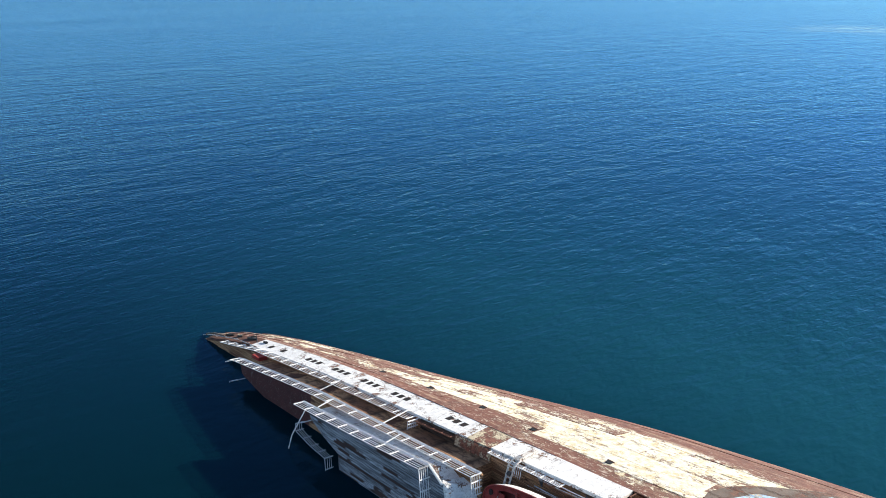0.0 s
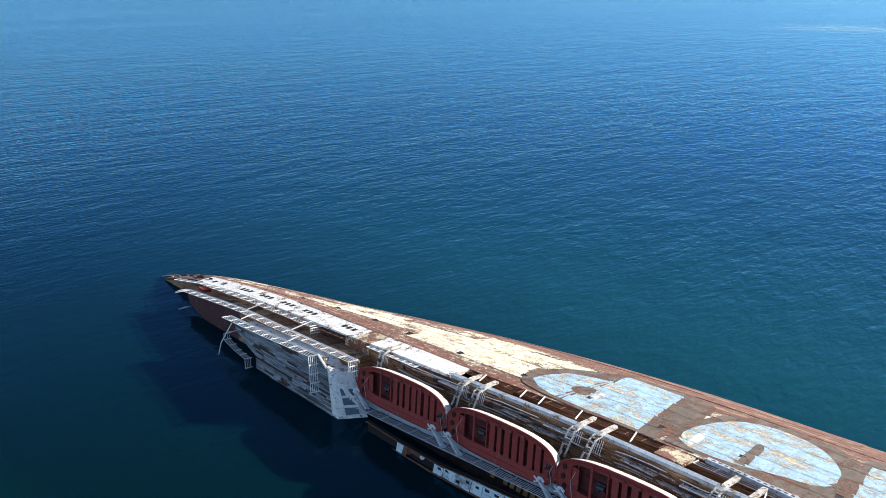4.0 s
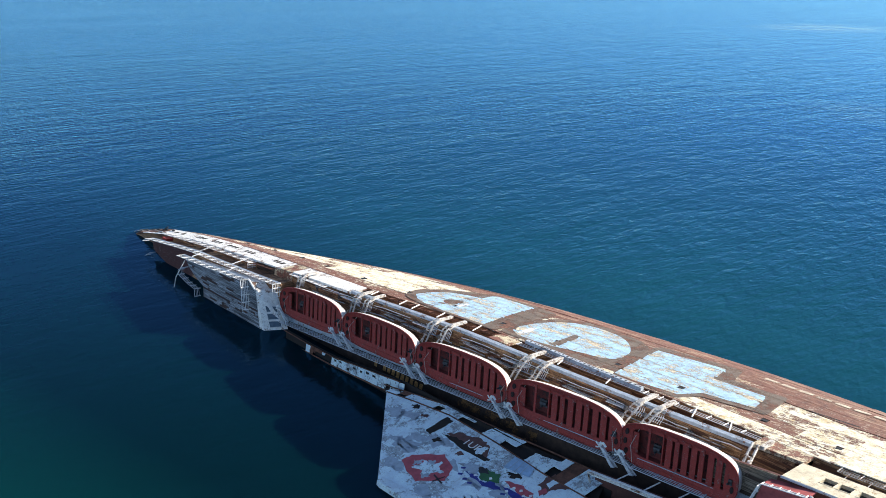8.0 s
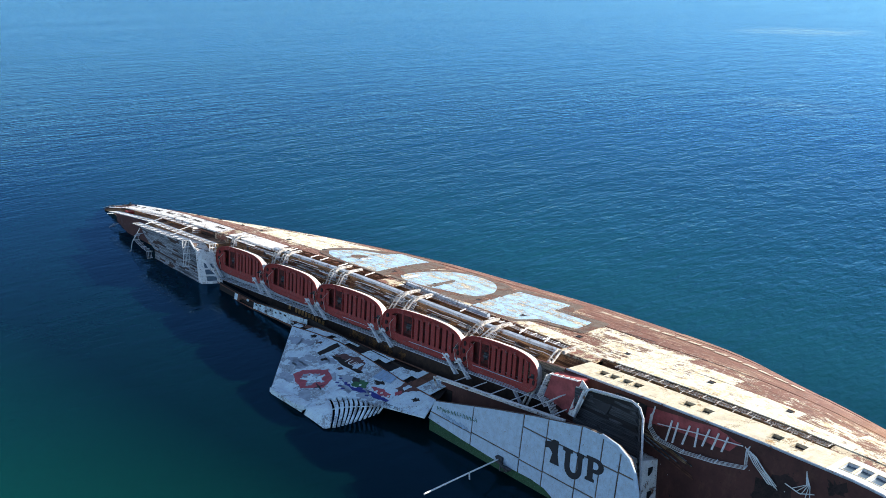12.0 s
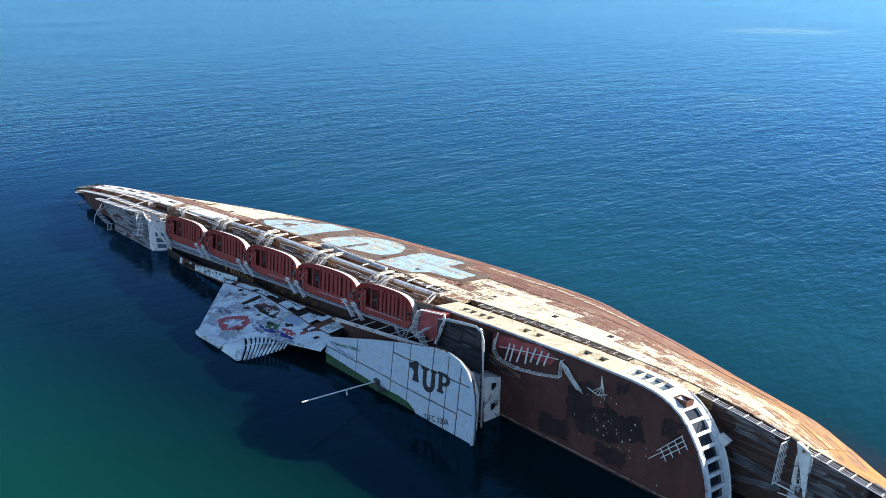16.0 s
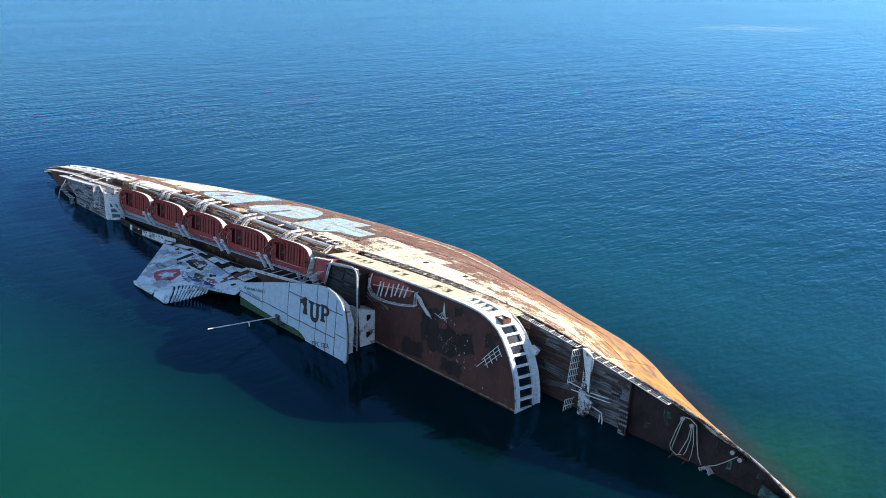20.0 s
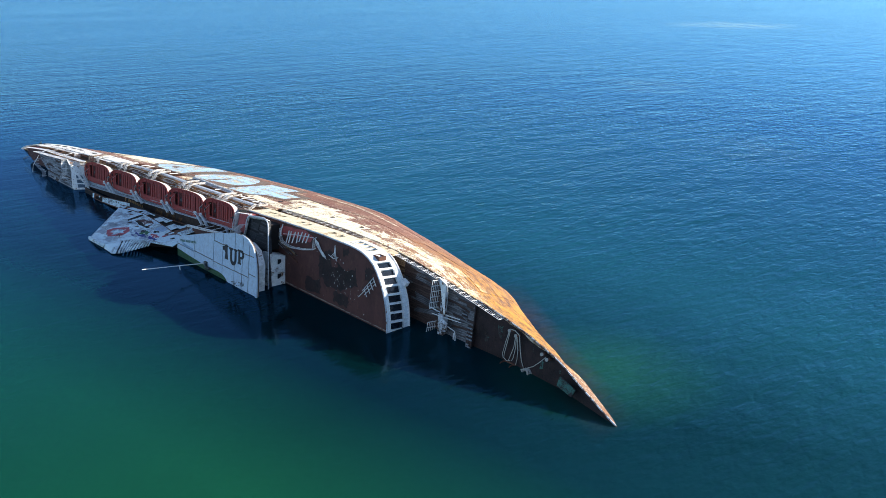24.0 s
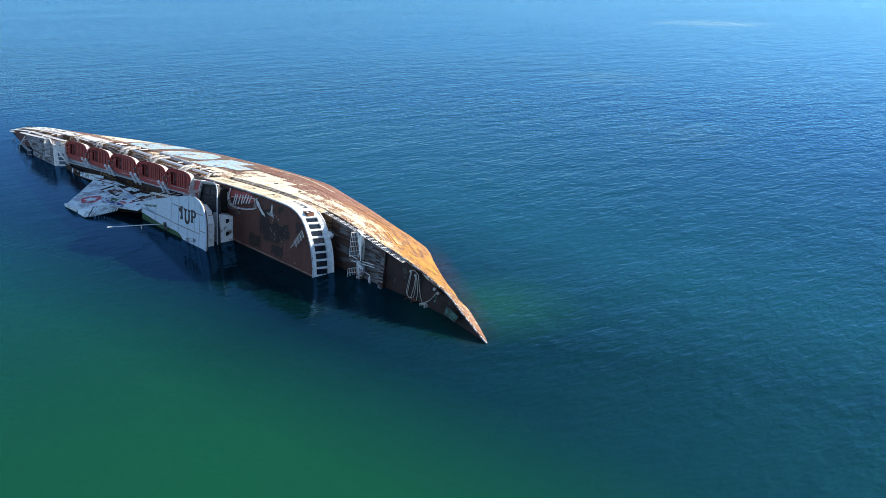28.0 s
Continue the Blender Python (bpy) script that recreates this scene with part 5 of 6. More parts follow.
SEAMED = peeled("rusted_roof_joints", (0.15, 0.105, 0.08), (0.05, 0.03, 0.02), 0.46, 0.9)
roof = part("bridge_roof", Build().prism(ROOF, 7.25, 7.53), SEAMED, ship, "white panelled bridge roof standing in the water")
rnd = random.Random(5)
xs = [94, 99.85, 105.1, 107.45, 110.45, 112.35, 113.9, 117]
for i in range(len(xs) - 1):
    rows = [(-2, 0.9), (0.9, 7)] if i < 2 else ([(-2, 0.75), (0.75, 3.45), (3.45, 7)] if i < 6 else [(-2, 1.2), (1.2, 3.45), (3.45, 7)])
    for lo, hi in rows:
        tilt = 0.02 * (105 - (xs[i] + xs[i + 1]) / 2)
        poly = clip(clip(clip(clip(ROOF, -1, 0, -(xs[i] + 0.06)), 1, 0, xs[i + 1] - 0.06), 0, -1, -(lo + 0.06 - tilt * (lo > 0))), 0, 1, hi - 0.06 - tilt * (hi < 6))
        if len(poly) > 2:
            lift = 7.56 + rnd.random() * 0.025
            part("panel", Build().prism(poly, 7.5, lift), PANEL, roof)
part("kerb", Build().tube([(x, y, 7.6) for x, y in ROOF[7:15]], 0.15, 8), PANEL, roof, "rounded white roof edge", True)
part("weed_skirt", Build().prism([(94.8, 0.0), (94.9, -1.35), (108.95, -1.5), (108.4, -0.8), (107.7, -0.45), (106.4, -0.3), (102.6, -0.4)], 7.2, 7.5), GREEN, roof, "green weed-covered lower edge")
def glyph(outline, name="tag"):
    pts = [(107.5 + 0.985 * x - 0.05 * y, 1.5 + 0.06 * x + y) for x, y in outline]
    return part(name, Build().prism(pts, 7.56, 7.606), PAINTS["graffiti_black"], roof, "large black stencilled tag reading 1UP")


def arc(cx, cy, rx, ry, a0, a1, n=10):
    return [(cx + rx * math.cos(radians(a0 + (a1 - a0) * k / n)), cy + ry * math.sin(radians(a0 + (a1 - a0) * k / n))) for k in range(n + 1)]


glyph([(0.55, 0.3), (1.45, 0.3), (1.25, 1.1), (1.25, 2.15), (0.75, 2.15), (0.6, 1.95), (0.0, 1.8), (0.05, 1.3), (0.4, 1.4), (0.6, 1.25), (0.75, 1.1)])
glyph([(1.7, 1.95), (2.6, 1.95), (2.6, 1.7), (2.42, 1.65)] + [(2.42, 0.8)] + arc(2.78, 0.72, 0.36, 0.42, 180, 360) + [(3.14, 1.65), (2.98, 1.7), (2.98, 1.95), (3.62, 1.95), (3.62, 1.7), (3.5, 1.65)] + arc(2.72, 0.62, 0.78, 0.80, 0, -180) + [(1.94, 1.65), (1.7, 1.7)])
glyph([(3.85, 0.25), (4.65, 0.25), (4.65, 0.45), (4.5, 0.5), (4.5, 0.95), (4.7, 0.95)] + arc(4.72, 1.5, 0.68, 0.56, -90, 90) + [(3.85, 2.06), (3.85, 1.85), (4.0, 1.8), (4.0, 0.5), (3.85, 0.45)])
part("tag_counter", Build().prism([(107.5 + 0.985 * x - 0.05 * y, 1.5 + 0.06 * x + y) for x, y in [(4.5, 1.25)] + arc(4.66, 1.5, 0.3, 0.27, -90, 90, 6) + [(4.5, 1.77)]], 7.58, 7.612), PANEL, roof)
lettering("TSFC 320A", Matrix.Translation((110.00, -1.10, 7.6)) @ Matrix.Rotation(0.207, 4, "Z"), 0.72, PAINTS["graffiti_black"], roof, "tag", "black handwritten tag", 0.005, 0.0, 0.95)
scr = random.Random(3)
for k in range(14):
    x, y, q = 95.7 + 0.34 * k, 1.25 + 0.055 * k, scr.random
    marks = Build().tube([(x, y - 0.1, 7.6), (x + 0.03 * q(), y + 0.26, 7.6)], 0.022, 4)
    marks.tube([(x, y + 0.24 - 0.2 * q(), 7.6), (x + 0.2, y + 0.22 - 0.3 * q(), 7.6)], 0.022, 4)
    if q() < 0.6:
        marks.tube([(x + 0.2, y - 0.08, 7.6), (x + 0.2, y + 0.2, 7.6)], 0.022, 4)
    part("letter_bar", marks, PAINTS["graffiti_green"], roof)
for k in range(9):
    x, y = 96.2 + 0.36 * k, 0.75 + 0.25 * scr.random()
    part("scribble", Build().tube([(x, y, 7.6), (x + 0.18, y + 0.22, 7.6), (x + 0.34, y + 0.1, 7.6), (x + 0.3, y - 0.12, 7.6), (x + 0.1, y - 0.1, 7.6)], 0.035, 4), PAINTS["pale_blue_panel"], roof)
slab("wheelhouse", [(96, -1.2), (114.6, -1.4), (114.4, 2.4), (113.4, 4.0), (111.8, 4.6), (106, 3.9), (96, 1.4)], 5.6, 7.24, WHITE, "shadowed white wheelhouse wall under the roof")
mast = part("mast", Build().tube([(103.2, 0.0, 7.5), (103.8, 0.17, 11.5), (104.6, 0.38, 16.7)], 0.06, 8), STEEL_WHITE, ship, "white mast sticking out over the water")
part("mast_foot", Build().box(103.0, 103.6, -0.35, 0.25, 7.5, 7.8).tube([(102.9, 0.1, 7.7), (104.0, -0.3, 8.0), (104.6, -0.35, 7.7)], 0.1, 6).tube([(103.4, 0.2, 7.6), (103.7, -0.7, 8.0), (104.0, -0.75, 7.6)], 0.07, 6).box(103.9, 104.3, -0.6, -0.3, 7.5, 7.85), ENGINE, mast)
part("lamp", Build().tube([(103.8, 0.1, 11.5), (103.8, -0.4, 11.4)], 0.06, 6), STEEL_WHITE, mast)
# ledge between boats and roof
part("ledge", Build().tube([(92.4, 1.3, 4.6), (92.4, 2.5, 5.2), (107.0, 4.05, 5.2)], 0.09, 6), DAVIT, ship, "white frame beam along the bridge deck")
part("ledge", Build().hexa([(92.6, 2.35, 4.95), (107, 3.9, 4.95), (107, 4.2, 4.95), (92.6, 2.65, 4.95), (92.6, 2.35, 5.15), (107, 3.9, 5.15), (107, 4.2, 5.15), (92.6, 2.65, 5.15)]), STEEL_WHITE, ship)
slab("deck", [(92.5, 2.3), (107.4, 3.9), (107.6, -1), (92.5, -1)], 4.1, 4.3, DECK_RED, "dark red bridge deck")
for k in range(6):
    x = 94.5 + 2.2 * k
    part("stanchion", Build().tube([(x, 2.5 + 0.107 * (x - 92.6), 5.1), (x + 0.4, 2.9 + 0.107 * (x - 92.6), 3.4)], 0.05, 5), STEEL_WHITE, ship)
# red stairhead and bridge wing
slab("stairhead", [(104.05, 6.6), (106.9, 7.0), (106.0, 4.0), (103.5, 4.55)], 2.3, 3.5, plain("pinkish_red_deck", (0.34, 0.07, 0.07), 0.75, 0.0, 0.5, 1.2), "faded red stairhead deck")
railing([(104.0, 6.55, 3.5), (103.4, 4.7, 3.5), (104.2, 4.0, 3.5)], 0.7, 5, 0.6)
railing([(104.1, 6.65, 3.5), (106.8, 7.02, 3.5)], 0.4, 3, 0.5)
railing([(105.6, 5.4, 3.55), (104.6, 4.6, 3.6), (105.4, 3.6, 3.6)], 0.9, 6, 0.4)
DARK_PLANKS = planked("dark_deck_planks", (0.045, 0.05, 0.058), (0.12, 0.125, 0.14), (0.018, 0.016, 0.016), 0.24, 0.55)
wing = slab("wing_deck", [(107.6, -1.5), (114.0, -1.5), (112.5, 7.35), (106.9, 6.6)], 4.0, 4.2, DARK_PLANKS, "dark planked bridge wing")
part("bulwark", Build().hexa([(114.0, -1.6, 4.15), (114.1, -1.6, 4.15), (112.6, 7.3, 4.15), (112.5, 7.3, 4.15), (114.5, -1.6, 5.0), (114.6, -1.6, 5.0), (113.2, 7.4, 4.9), (113.1, 7.4, 4.9)]), DARK_PLANKS, wing, "dark weathered forward bulwark of the wing")
part("bulwark_cap", Build().tube([(114.6, -1.6, 5.05), (114.0, 4, 5.05), (113.55, 6.9, 4.95), (113.15, 7.5, 4.9), (112.4, 7.75, 4.88), (110.6, 7.57, 4.85), (108.9, 7.34, 4.85), (108.4, 7.0, 4.82), (108.1, 6.5, 4.8), (107.6, 4.6, 4.7)], 0.085, 8), ARM_WHITE, wing, "rounded white bulwark cap", True)
part("bulwark", Build().hexa([(106.9, 7.1, 3.45), (107.0, 7.05, 3.4), (106.05, 3.9, 3.4), (105.95, 3.9, 3.45), (108.5, 7.25, 4.8), (108.6, 7.2, 4.75), (107.6, 4.5, 4.6), (107.5, 4.5, 4.65)]), WHITE, wing, "white bulwark panel with red scribbles")
part("bulwark", Build().hexa([(106.9, 6.6, 4.1), (112.5, 7.35, 4.1), (112.5, 7.43, 4.1), (106.9, 6.68, 4.1), (108.5, 7.2, 4.85), (112.9, 7.68, 4.85), (112.9, 7.76, 4.85), (108.5, 7.28, 4.85)]), WHITE, wing)
for k in range(14):
    y = -0.8 + 0.58 * k
    x = 113.95 - 0.17 * (y + 0.8)
    part("bracket", Build().hexa([(x - 0.35, y, 4.2), (x, y, 4.2), (x, y + 0.05, 4.2), (x - 0.35, y + 0.05, 4.2), (x + 0.45, y, 4.95), (x + 0.58, y, 4.95), (x + 0.58, y + 0.05, 4.95), (x + 0.45, y + 0.05, 4.95)]), DARK_PLANKS, wing)
DARK_WOOD_WING = plain("dark_torn_sheet", (0.03, 0.03, 0.035), 0.8)
part("torn_sheet", Build().hexa([(108.6, 6.3, 4.21), (110.4, 6.55, 4.21), (110.1, 5.7, 4.21), (109.2, 5.9, 4.21), (108.6, 6.3, 4.28), (110.4, 6.55, 4.28), (110.1, 5.7, 4.34), (109.2, 5.9, 4.3)]), DARK_WOOD_WING, wing)
for k in range(7):
    f, g = 0.22 + 0.09 * k, 0.55 - 0.28 * (k % 2)
    a = Vector((106.93, 7.1, 3.45)).lerp(Vector((105.97, 3.9, 3.45)), f).lerp(Vector((108.5, 7.25, 4.8)).lerp(Vector((107.5, 4.5, 4.65)), f), g)
    c = Vector((106.93, 7.1, 3.45)).lerp(Vector((105.97, 3.9, 3.45)), f + 0.09).lerp(Vector((108.5, 7.25, 4.8)).lerp(Vector((107.5, 4.5, 4.65)), f + 0.09), 0.82 - g)
    out = Vector((-0.04, 0.0, 0.06))
    part("tag_stroke", Build().tube([a + out, (a + c) / 2 + out + Vector((0.1, 0.12, 0.06)), c + out], 0.035, 4), PAINTS["graffiti_red"], wing)
# Added dark box in place of the open, shaded space under the wing.
part("wing_shade_box", Build().box(109.5, 112.2, 3.6, 6.8, 2.45, 3.99), DARK, wing, "dark box standing in for the shade under the wing")
front = part("house_front", Build().hexa([(112.0, -1.5, 2.45), (114.25, -1.5, 2.45), (113.75, 3.2, 2.45), (112.0, 3.2, 2.45), (112.0, -1.5, 4.6), (114.1, -1.5, 4.6), (113.55, 3.5, 4.6), (112.0, 3.5, 4.6)]), WHITE, ship, "white house front with two small square windows")
for y in (2.15, 0.35):
    x = 114.12 - 0.106 * (y + 1.5)
    part("window", Build().box(x - 0.2, x + 0.06, y, y + 0.62, 3.0, 3.5), BLACK, front)

# ---- forward house: curved side and front with windows ----
OUT = [(104.6, 7.03), (113, 7.38), (121, 7.62), (127, 7.6), (128.6, 7.48), (129.9, 7.2), (131, 6.7), (131.9, 5.95), (132.65, 5.05), (133.3, 4.1), (133.8, 3.1), (134.15, 2.1), (134.4, 1.1), (134.55, 0.1), (134.6, -1.2), (134.6, -2.5)]


def out_point(s):
    """A point at s metres along the house outline, and its outward normal."""
    for i in range(len(OUT) - 1):
        a, c = Vector(OUT[i]), Vector(OUT[i + 1])
        d = (c - a).length
        if s <= d or i == len(OUT) - 2:
            t = (c - a) / d
            return a + t * s, Vector((-t.y, t.x))
        s -= d


def house_len(x):
    s = 0.0
    for i in range(len(OUT) - 1):
        a, c = Vector(OUT[i]), Vector(OUT[i + 1])
        if a.x <= x <= c.x:
            return s + (c - a).length * (x - a.x) / (c.x - a.x)
        s += (c - a).length


def house_piece(b, s0, s1, z0, z1, thick=0.28, out=0.0):
    pts = []
    for s in (s0, s1):
        p, n = out_point(s)
        pts.append((p + n * out, p + n * (out - thick)))
    (a, ai), (c, ci) = pts
    return b.hexa([(ai.x, ai.y, z0), (ci.x, ci.y, z0), (c.x, c.y, z0), (a.x, a.y, z0), (ai.x, ai.y, z1), (ci.x, ci.y, z1), (c.x, c.y, z1), (a.x, a.y, z1)])


WINS = [(house_len(x), 0.8, 0.42, 1.3) for x in (106.9, 107.9, 109.1, 110.1, 114.5, 116.0, 121.2, 122.8)]
WINS += [(house_len(x), 0.72, 0.15, 1.6) for x in (126.05, 126.95, 127.85, 128.72)]
base = house_len(131.0)
WINS += [(base + 0.55 + 0.99 * k, 0.74, 0.15, 1.95) for k in range(8)]
total = base + 10.5


def house_wall(s0, s1, mat, label):
    """Wall plating round the openings between s0 and s1."""
    b = Build()
    wins = [w for w in WINS if s0 < w[0] < s1]
    at_s = s0
    z0, z1 = -0.62, 2.4
    for s, w, lo, hi in wins + [(s1 + 9, 0, 0, 0)]:
        stop = min(s - w / 2, s1)
        n = max(1, round((stop - at_s) / 1.0))
        for i in range(n):
            house_piece(b, at_s + (stop - at_s) * i / n, at_s + (stop - at_s) * (i + 1) / n, z0, z1)
        if s < s1:
            house_piece(b, s - w / 2, s + w / 2, z0, lo)
            house_piece(b, s - w / 2, s + w / 2, hi, z1)
            at_s = s + w / 2
    wall = part("house_side", b, mat, ship, label)
    for s, w, lo, hi in wins:
        win = part("window", house_piece(Build(), s - w / 2 - 0.02, s + w / 2 + 0.02, lo - 0.02, hi + 0.02, 0.04, -0.2), GLASS if s > base else (PALE_GLASS if s > house_len(125) else BLACK), wall, "dark window")
        f = Build()
        for za, zb in ((lo - 0.06, lo), (hi, hi + 0.06)):
            house_piece(f, s - w / 2 - 0.06, s + w / 2 + 0.06, za, zb, 0.06, 0.03)
        for sa, sb in ((s - w / 2 - 0.06, s - w / 2), (s + w / 2, s + w / 2 + 0.06)):
            house_piece(f, sa, sb, lo, hi, 0.06, 0.03)
        part("frame", f, STEEL_WHITE if s > base else YELLOWED, win)
    return wall


house_wall(0.0, house_len(125.2), YELLOWED, "yellowed white house side with square windows")
FRONT_WHITE = peeled("blue_white_front_paint", (0.74, 0.80, 0.86), (0.30, 0.20, 0.15), 0.395, 1.2, shade=0.85)
house_wall(house_len(125.2), total, FRONT_WHITE, "curved white house front with a row of windows")
deck_line = [tuple(out_point(total * k / 40)[0] - out_point(total * k / 40)[1] * 0.05) for k in range(41)]
slab("deck", [(100.5, 6.6)] + deck_line + [(134, -3), (100.5, -3)], 2.2, 2.42, DECK_RED, "flaking brown-red house top")
part("deck_edge", Build().tube([(x, y, 2.46) for x, y in deck_line], 0.09, 6), BLUE_EDGE, ship, "blue-grey house top edge")
part("sill", Build().tube([(p.x, p.y, -0.62) for p in (out_point(base - 1 + (total - base + 1) * k / 14)[0] for k in range(15))], 0.12, 6), STEEL_WHITE, ship)
part("window_box", Build().hexa([(132.7, 4.6, -0.8), (133.5, 4.3, -0.8), (133.8, 4.8, -0.8), (133.0, 5.1, -0.8), (132.7, 4.6, -0.3), (133.5, 4.3, -0.3), (133.8, 4.8, -0.3), (133.0, 5.1, -0.3)]), STEEL_WHITE, ship, "white locker on the house front")
loose("window_frame", Build().box(129.9, 131.0, 6.75, 7.2, 0.5, 0.62).box(129.9, 131.0, 6.75, 7.2, 1.4, 1.52).box(129.9, 130.02, 6.75, 7.2, 0.62, 1.4).box(130.88, 131.0, 6.75, 7.2, 0.62, 1.4), RUST, "rusty broken window frame hanging on the house front", "window frame")
# promenade slot forward
part("promenade_deck", sheet(104.6, 131, lambda x: edge(x) - 0.05, lambda x: side(x) - 0.06, lambda x: side(x) - 2.4), DECK_WOOD, ship)
part("promenade_wall", strip(104.6, 124, lambda x: edge(x) - 0.2, at(-0.7), -0.55, 0, 0.2), RUST, ship)
part("side_plating", strip(124, 130, lambda x: edge(x) - 0.05, at(-0.6), 0.0, 0.1), CREAM, ship)
railing([(x, side(x), edge(x) + 0.03) for x in (106.5, 112, 118, 123.8)], 0.8, 4, 1.3, RAIL_GREY, label="grey promenade railing", thick=0.8)
for k in range(12):
    x = 107.2 + 1.42 * k
    part("stay", Build().tube([(x, side(x) + 0.03, edge(x) + 0.7), (x, side(x) - 0.08, -0.62)], 0.03, 5), RAIL_GREY, ship)
for x0, x1, lo, hi in ((125.5, 126.5, 6.1, 7.1), (129.9, 131.3, 4.2, 6.0), (124.4, 127.2, 0.2, 1.8), (118.6, 121.6, 0.2, 2.0)):
    out = [(x0, lo), (x1, lo + 0.2), (x1 + 0.1, hi), (x0 - 0.1, hi - 0.2)]
    slab("bare_patch", ragged(out, 0.5, int(x0), 6), 2.42, 2.426, DARK_RED)
slab("bare_patch", ragged([(121.0, 5.0), (122.8, 6.2), (125.3, 4.75), (126.65, 4.2), (128.1, 5.2), (128.7, 3.3), (125.6, 1.9), (123.1, 1.75), (121.1, 2.8)], 0.35, 17, 6), 2.42, 2.426, DARK_RED, "blackened red deck paint")
slab("paint_remnant", ragged([(110.6, 6.5), (113.1, 6.85), (117.8, 7.25), (119.6, 6.85), (118.9, 6.1), (113.9, 5.8), (112.4, 5.5), (110.5, 5.1)], 0.15, 19, 5), 2.42, 2.428, bpy.data.materials["pinkish_red_deck"], "faded pinkish-red deck paint")
slab("paint_remnant", ragged([(123.4, 5.3), (124.55, 5.5), (124.75, 4.5), (123.6, 4.25)], 0.1, 23, 4), 2.425, 2.434, DECK_RED)
# broken rail lying on the house top
broken = railing([(112.9, 6.6, 2.5), (112.85, 5.55, 2.5), (113.6, 4.95, 2.55), (115.7, 4.85, 2.6), (118.3, 5.2, 2.6), (120.4, 5.7, 2.6), (120.3, 7.0, 2.5)], 0.45, 4, 1.6, STEEL_WHITE, (0.0, -0.15), label="torn white railing lying on the house top", thick=0.8)
set_loose(broken, "torn_railing", "torn white railing lying on the house top", "railing")
rnd = random.Random(8)
for tx, ty, bx, by in ((114.4, 6.5, 114.3, 5.0), (114.9, 6.55, 114.75, 5.05), (115.8, 6.65, 115.6, 5.25), (116.45, 6.75, 116.5, 5.45), (117.3, 7.0, 117.1, 5.75), (118.0, 7.0, 117.8, 5.8), (118.7, 7.0, 118.45, 5.95)):
    part("stake", Build().tube([(tx, ty, 2.5), (bx + 0.1 * rnd.random(), by, 2.8)], 0.075, 7), STEEL_WHITE, broken)
part("rail_bar", Build().tube([(113.4, 5.9, 2.68), (116.3, 6.4, 2.68), (119.9, 6.9, 2.68)], 0.04, 5), STEEL_WHITE, broken)
part("rail_bar", Build().tube([(112.9, 7.0, 2.5), (112.85, 6.2, 2.7), (112.8, 5.5, 2.75)], 0.07, 6), STEEL_WHITE, broken)
rnd = random.Random(11)
for k in range(8):
    part("loose_pipe", Build().tube([(120.0 + 0.12 * k, 6.9 - 0.05 * k, 2.6), (120.7 + 0.16 * k, 6.3 - 0.06 * k - 0.2 * rnd.random(), 2.75), (121.9 + 0.1 * k, 4.9 + 0.3 * rnd.random(), 2.55)], 0.028, 5), STEEL_WHITE, broken)
for k in range(5):
    part("loose_pipe", Build().tube([(124.2 + 0.03 * k, 7.0 - 0.1 * k, 2.6), (124.4 + 0.06 * k, 6.2, 2.8), (123.5 + 0.3 * k, 5.5 - 0.08 * k, 2.55)], 0.028, 5), STEEL_WHITE, broken)
part("loose_pipe", Build().tube([(123.0, 5.6, 2.56), (124.0, 5.35, 2.56), (124.9, 5.7, 2.56)], 0.04, 5), STEEL_WHITE, broken)
for k in range(9):
    x0, y0, a, ln = 111.6 + 1.2 * rnd.random(), 5.1 - 0.13 * k, -0.22 - 0.12 * rnd.random(), 2.0 + 2.6 * rnd.random()
    loose("loose_plank", Build().hexa([(x0 + f * ln, y0 + f * ln * a + g, 2.5 + h) for f, g, h in ((0, 0, 0), (1, 0, 0), (1, 0.07, 0), (0, 0.07, 0), (0, 0, 0.05), (1, 0, 0.06), (1, 0.07, 0.06), (0, 0.07, 0.05))]), rnd.choice([DECK_WOOD, RUST, DECK_GREY]), "splintered plank lying on the house top", "plank", "loose house-top planks")
ladder = part("ladder", Build().tube([(129.3, 2.3, 2.6), (132.0, 4.9, 2.7)], 0.035, 5).tube([(129.9, 3.2, 2.6), (131.8, 5.2, 2.7)], 0.035, 5).tube([(130.3, 2.8, 2.6), (132.2, 4.6, 2.7)], 0.035, 5), STEEL_WHITE, ship)
set_loose(ladder, "ladder", "white ladder frame lying on the house top", "ladder")
for k in range(4):
    part("rung", Build().tube([(130.2 + 0.5 * k, 3.5 + 0.52 * k, 2.66), (130.8 + 0.5 * k, 2.75 + 0.52 * k, 2.66)], 0.04, 5), STEEL_WHITE, ladder)
CRUST = peeled("pale_shell_crust", (0.40, 0.34, 0.27), (0.10, 0.05, 0.035), 0.47, 3.0)
GUANO = plain("bird_droppings", (0.70, 0.69, 0.65), 0.9, 0.0, 0.3, 6.0)
for k in range(80):
    if k % 3:
        a, c = 126.2 + 3.0 * (rnd.random() + rnd.random() - 1), 3.2 + 2.4 * (rnd.random() + rnd.random() - 1)
    else:
        a, c = 113.5 + 17 * rnd.random(), -0.2 + 6.2 * rnd.random()
    w = 0.03 + 0.07 * rnd.random() ** 2
    part("dropping" if k % 4 else "rust_hole", Build().prism(ragged([(a, c), (a + w, c), (a + w, c + w * 1.5), (a, c + w * 1.3)], 0.03, 500 + k, 2), 2.42, 2.437), GUANO if k % 4 else BLACK, ship)
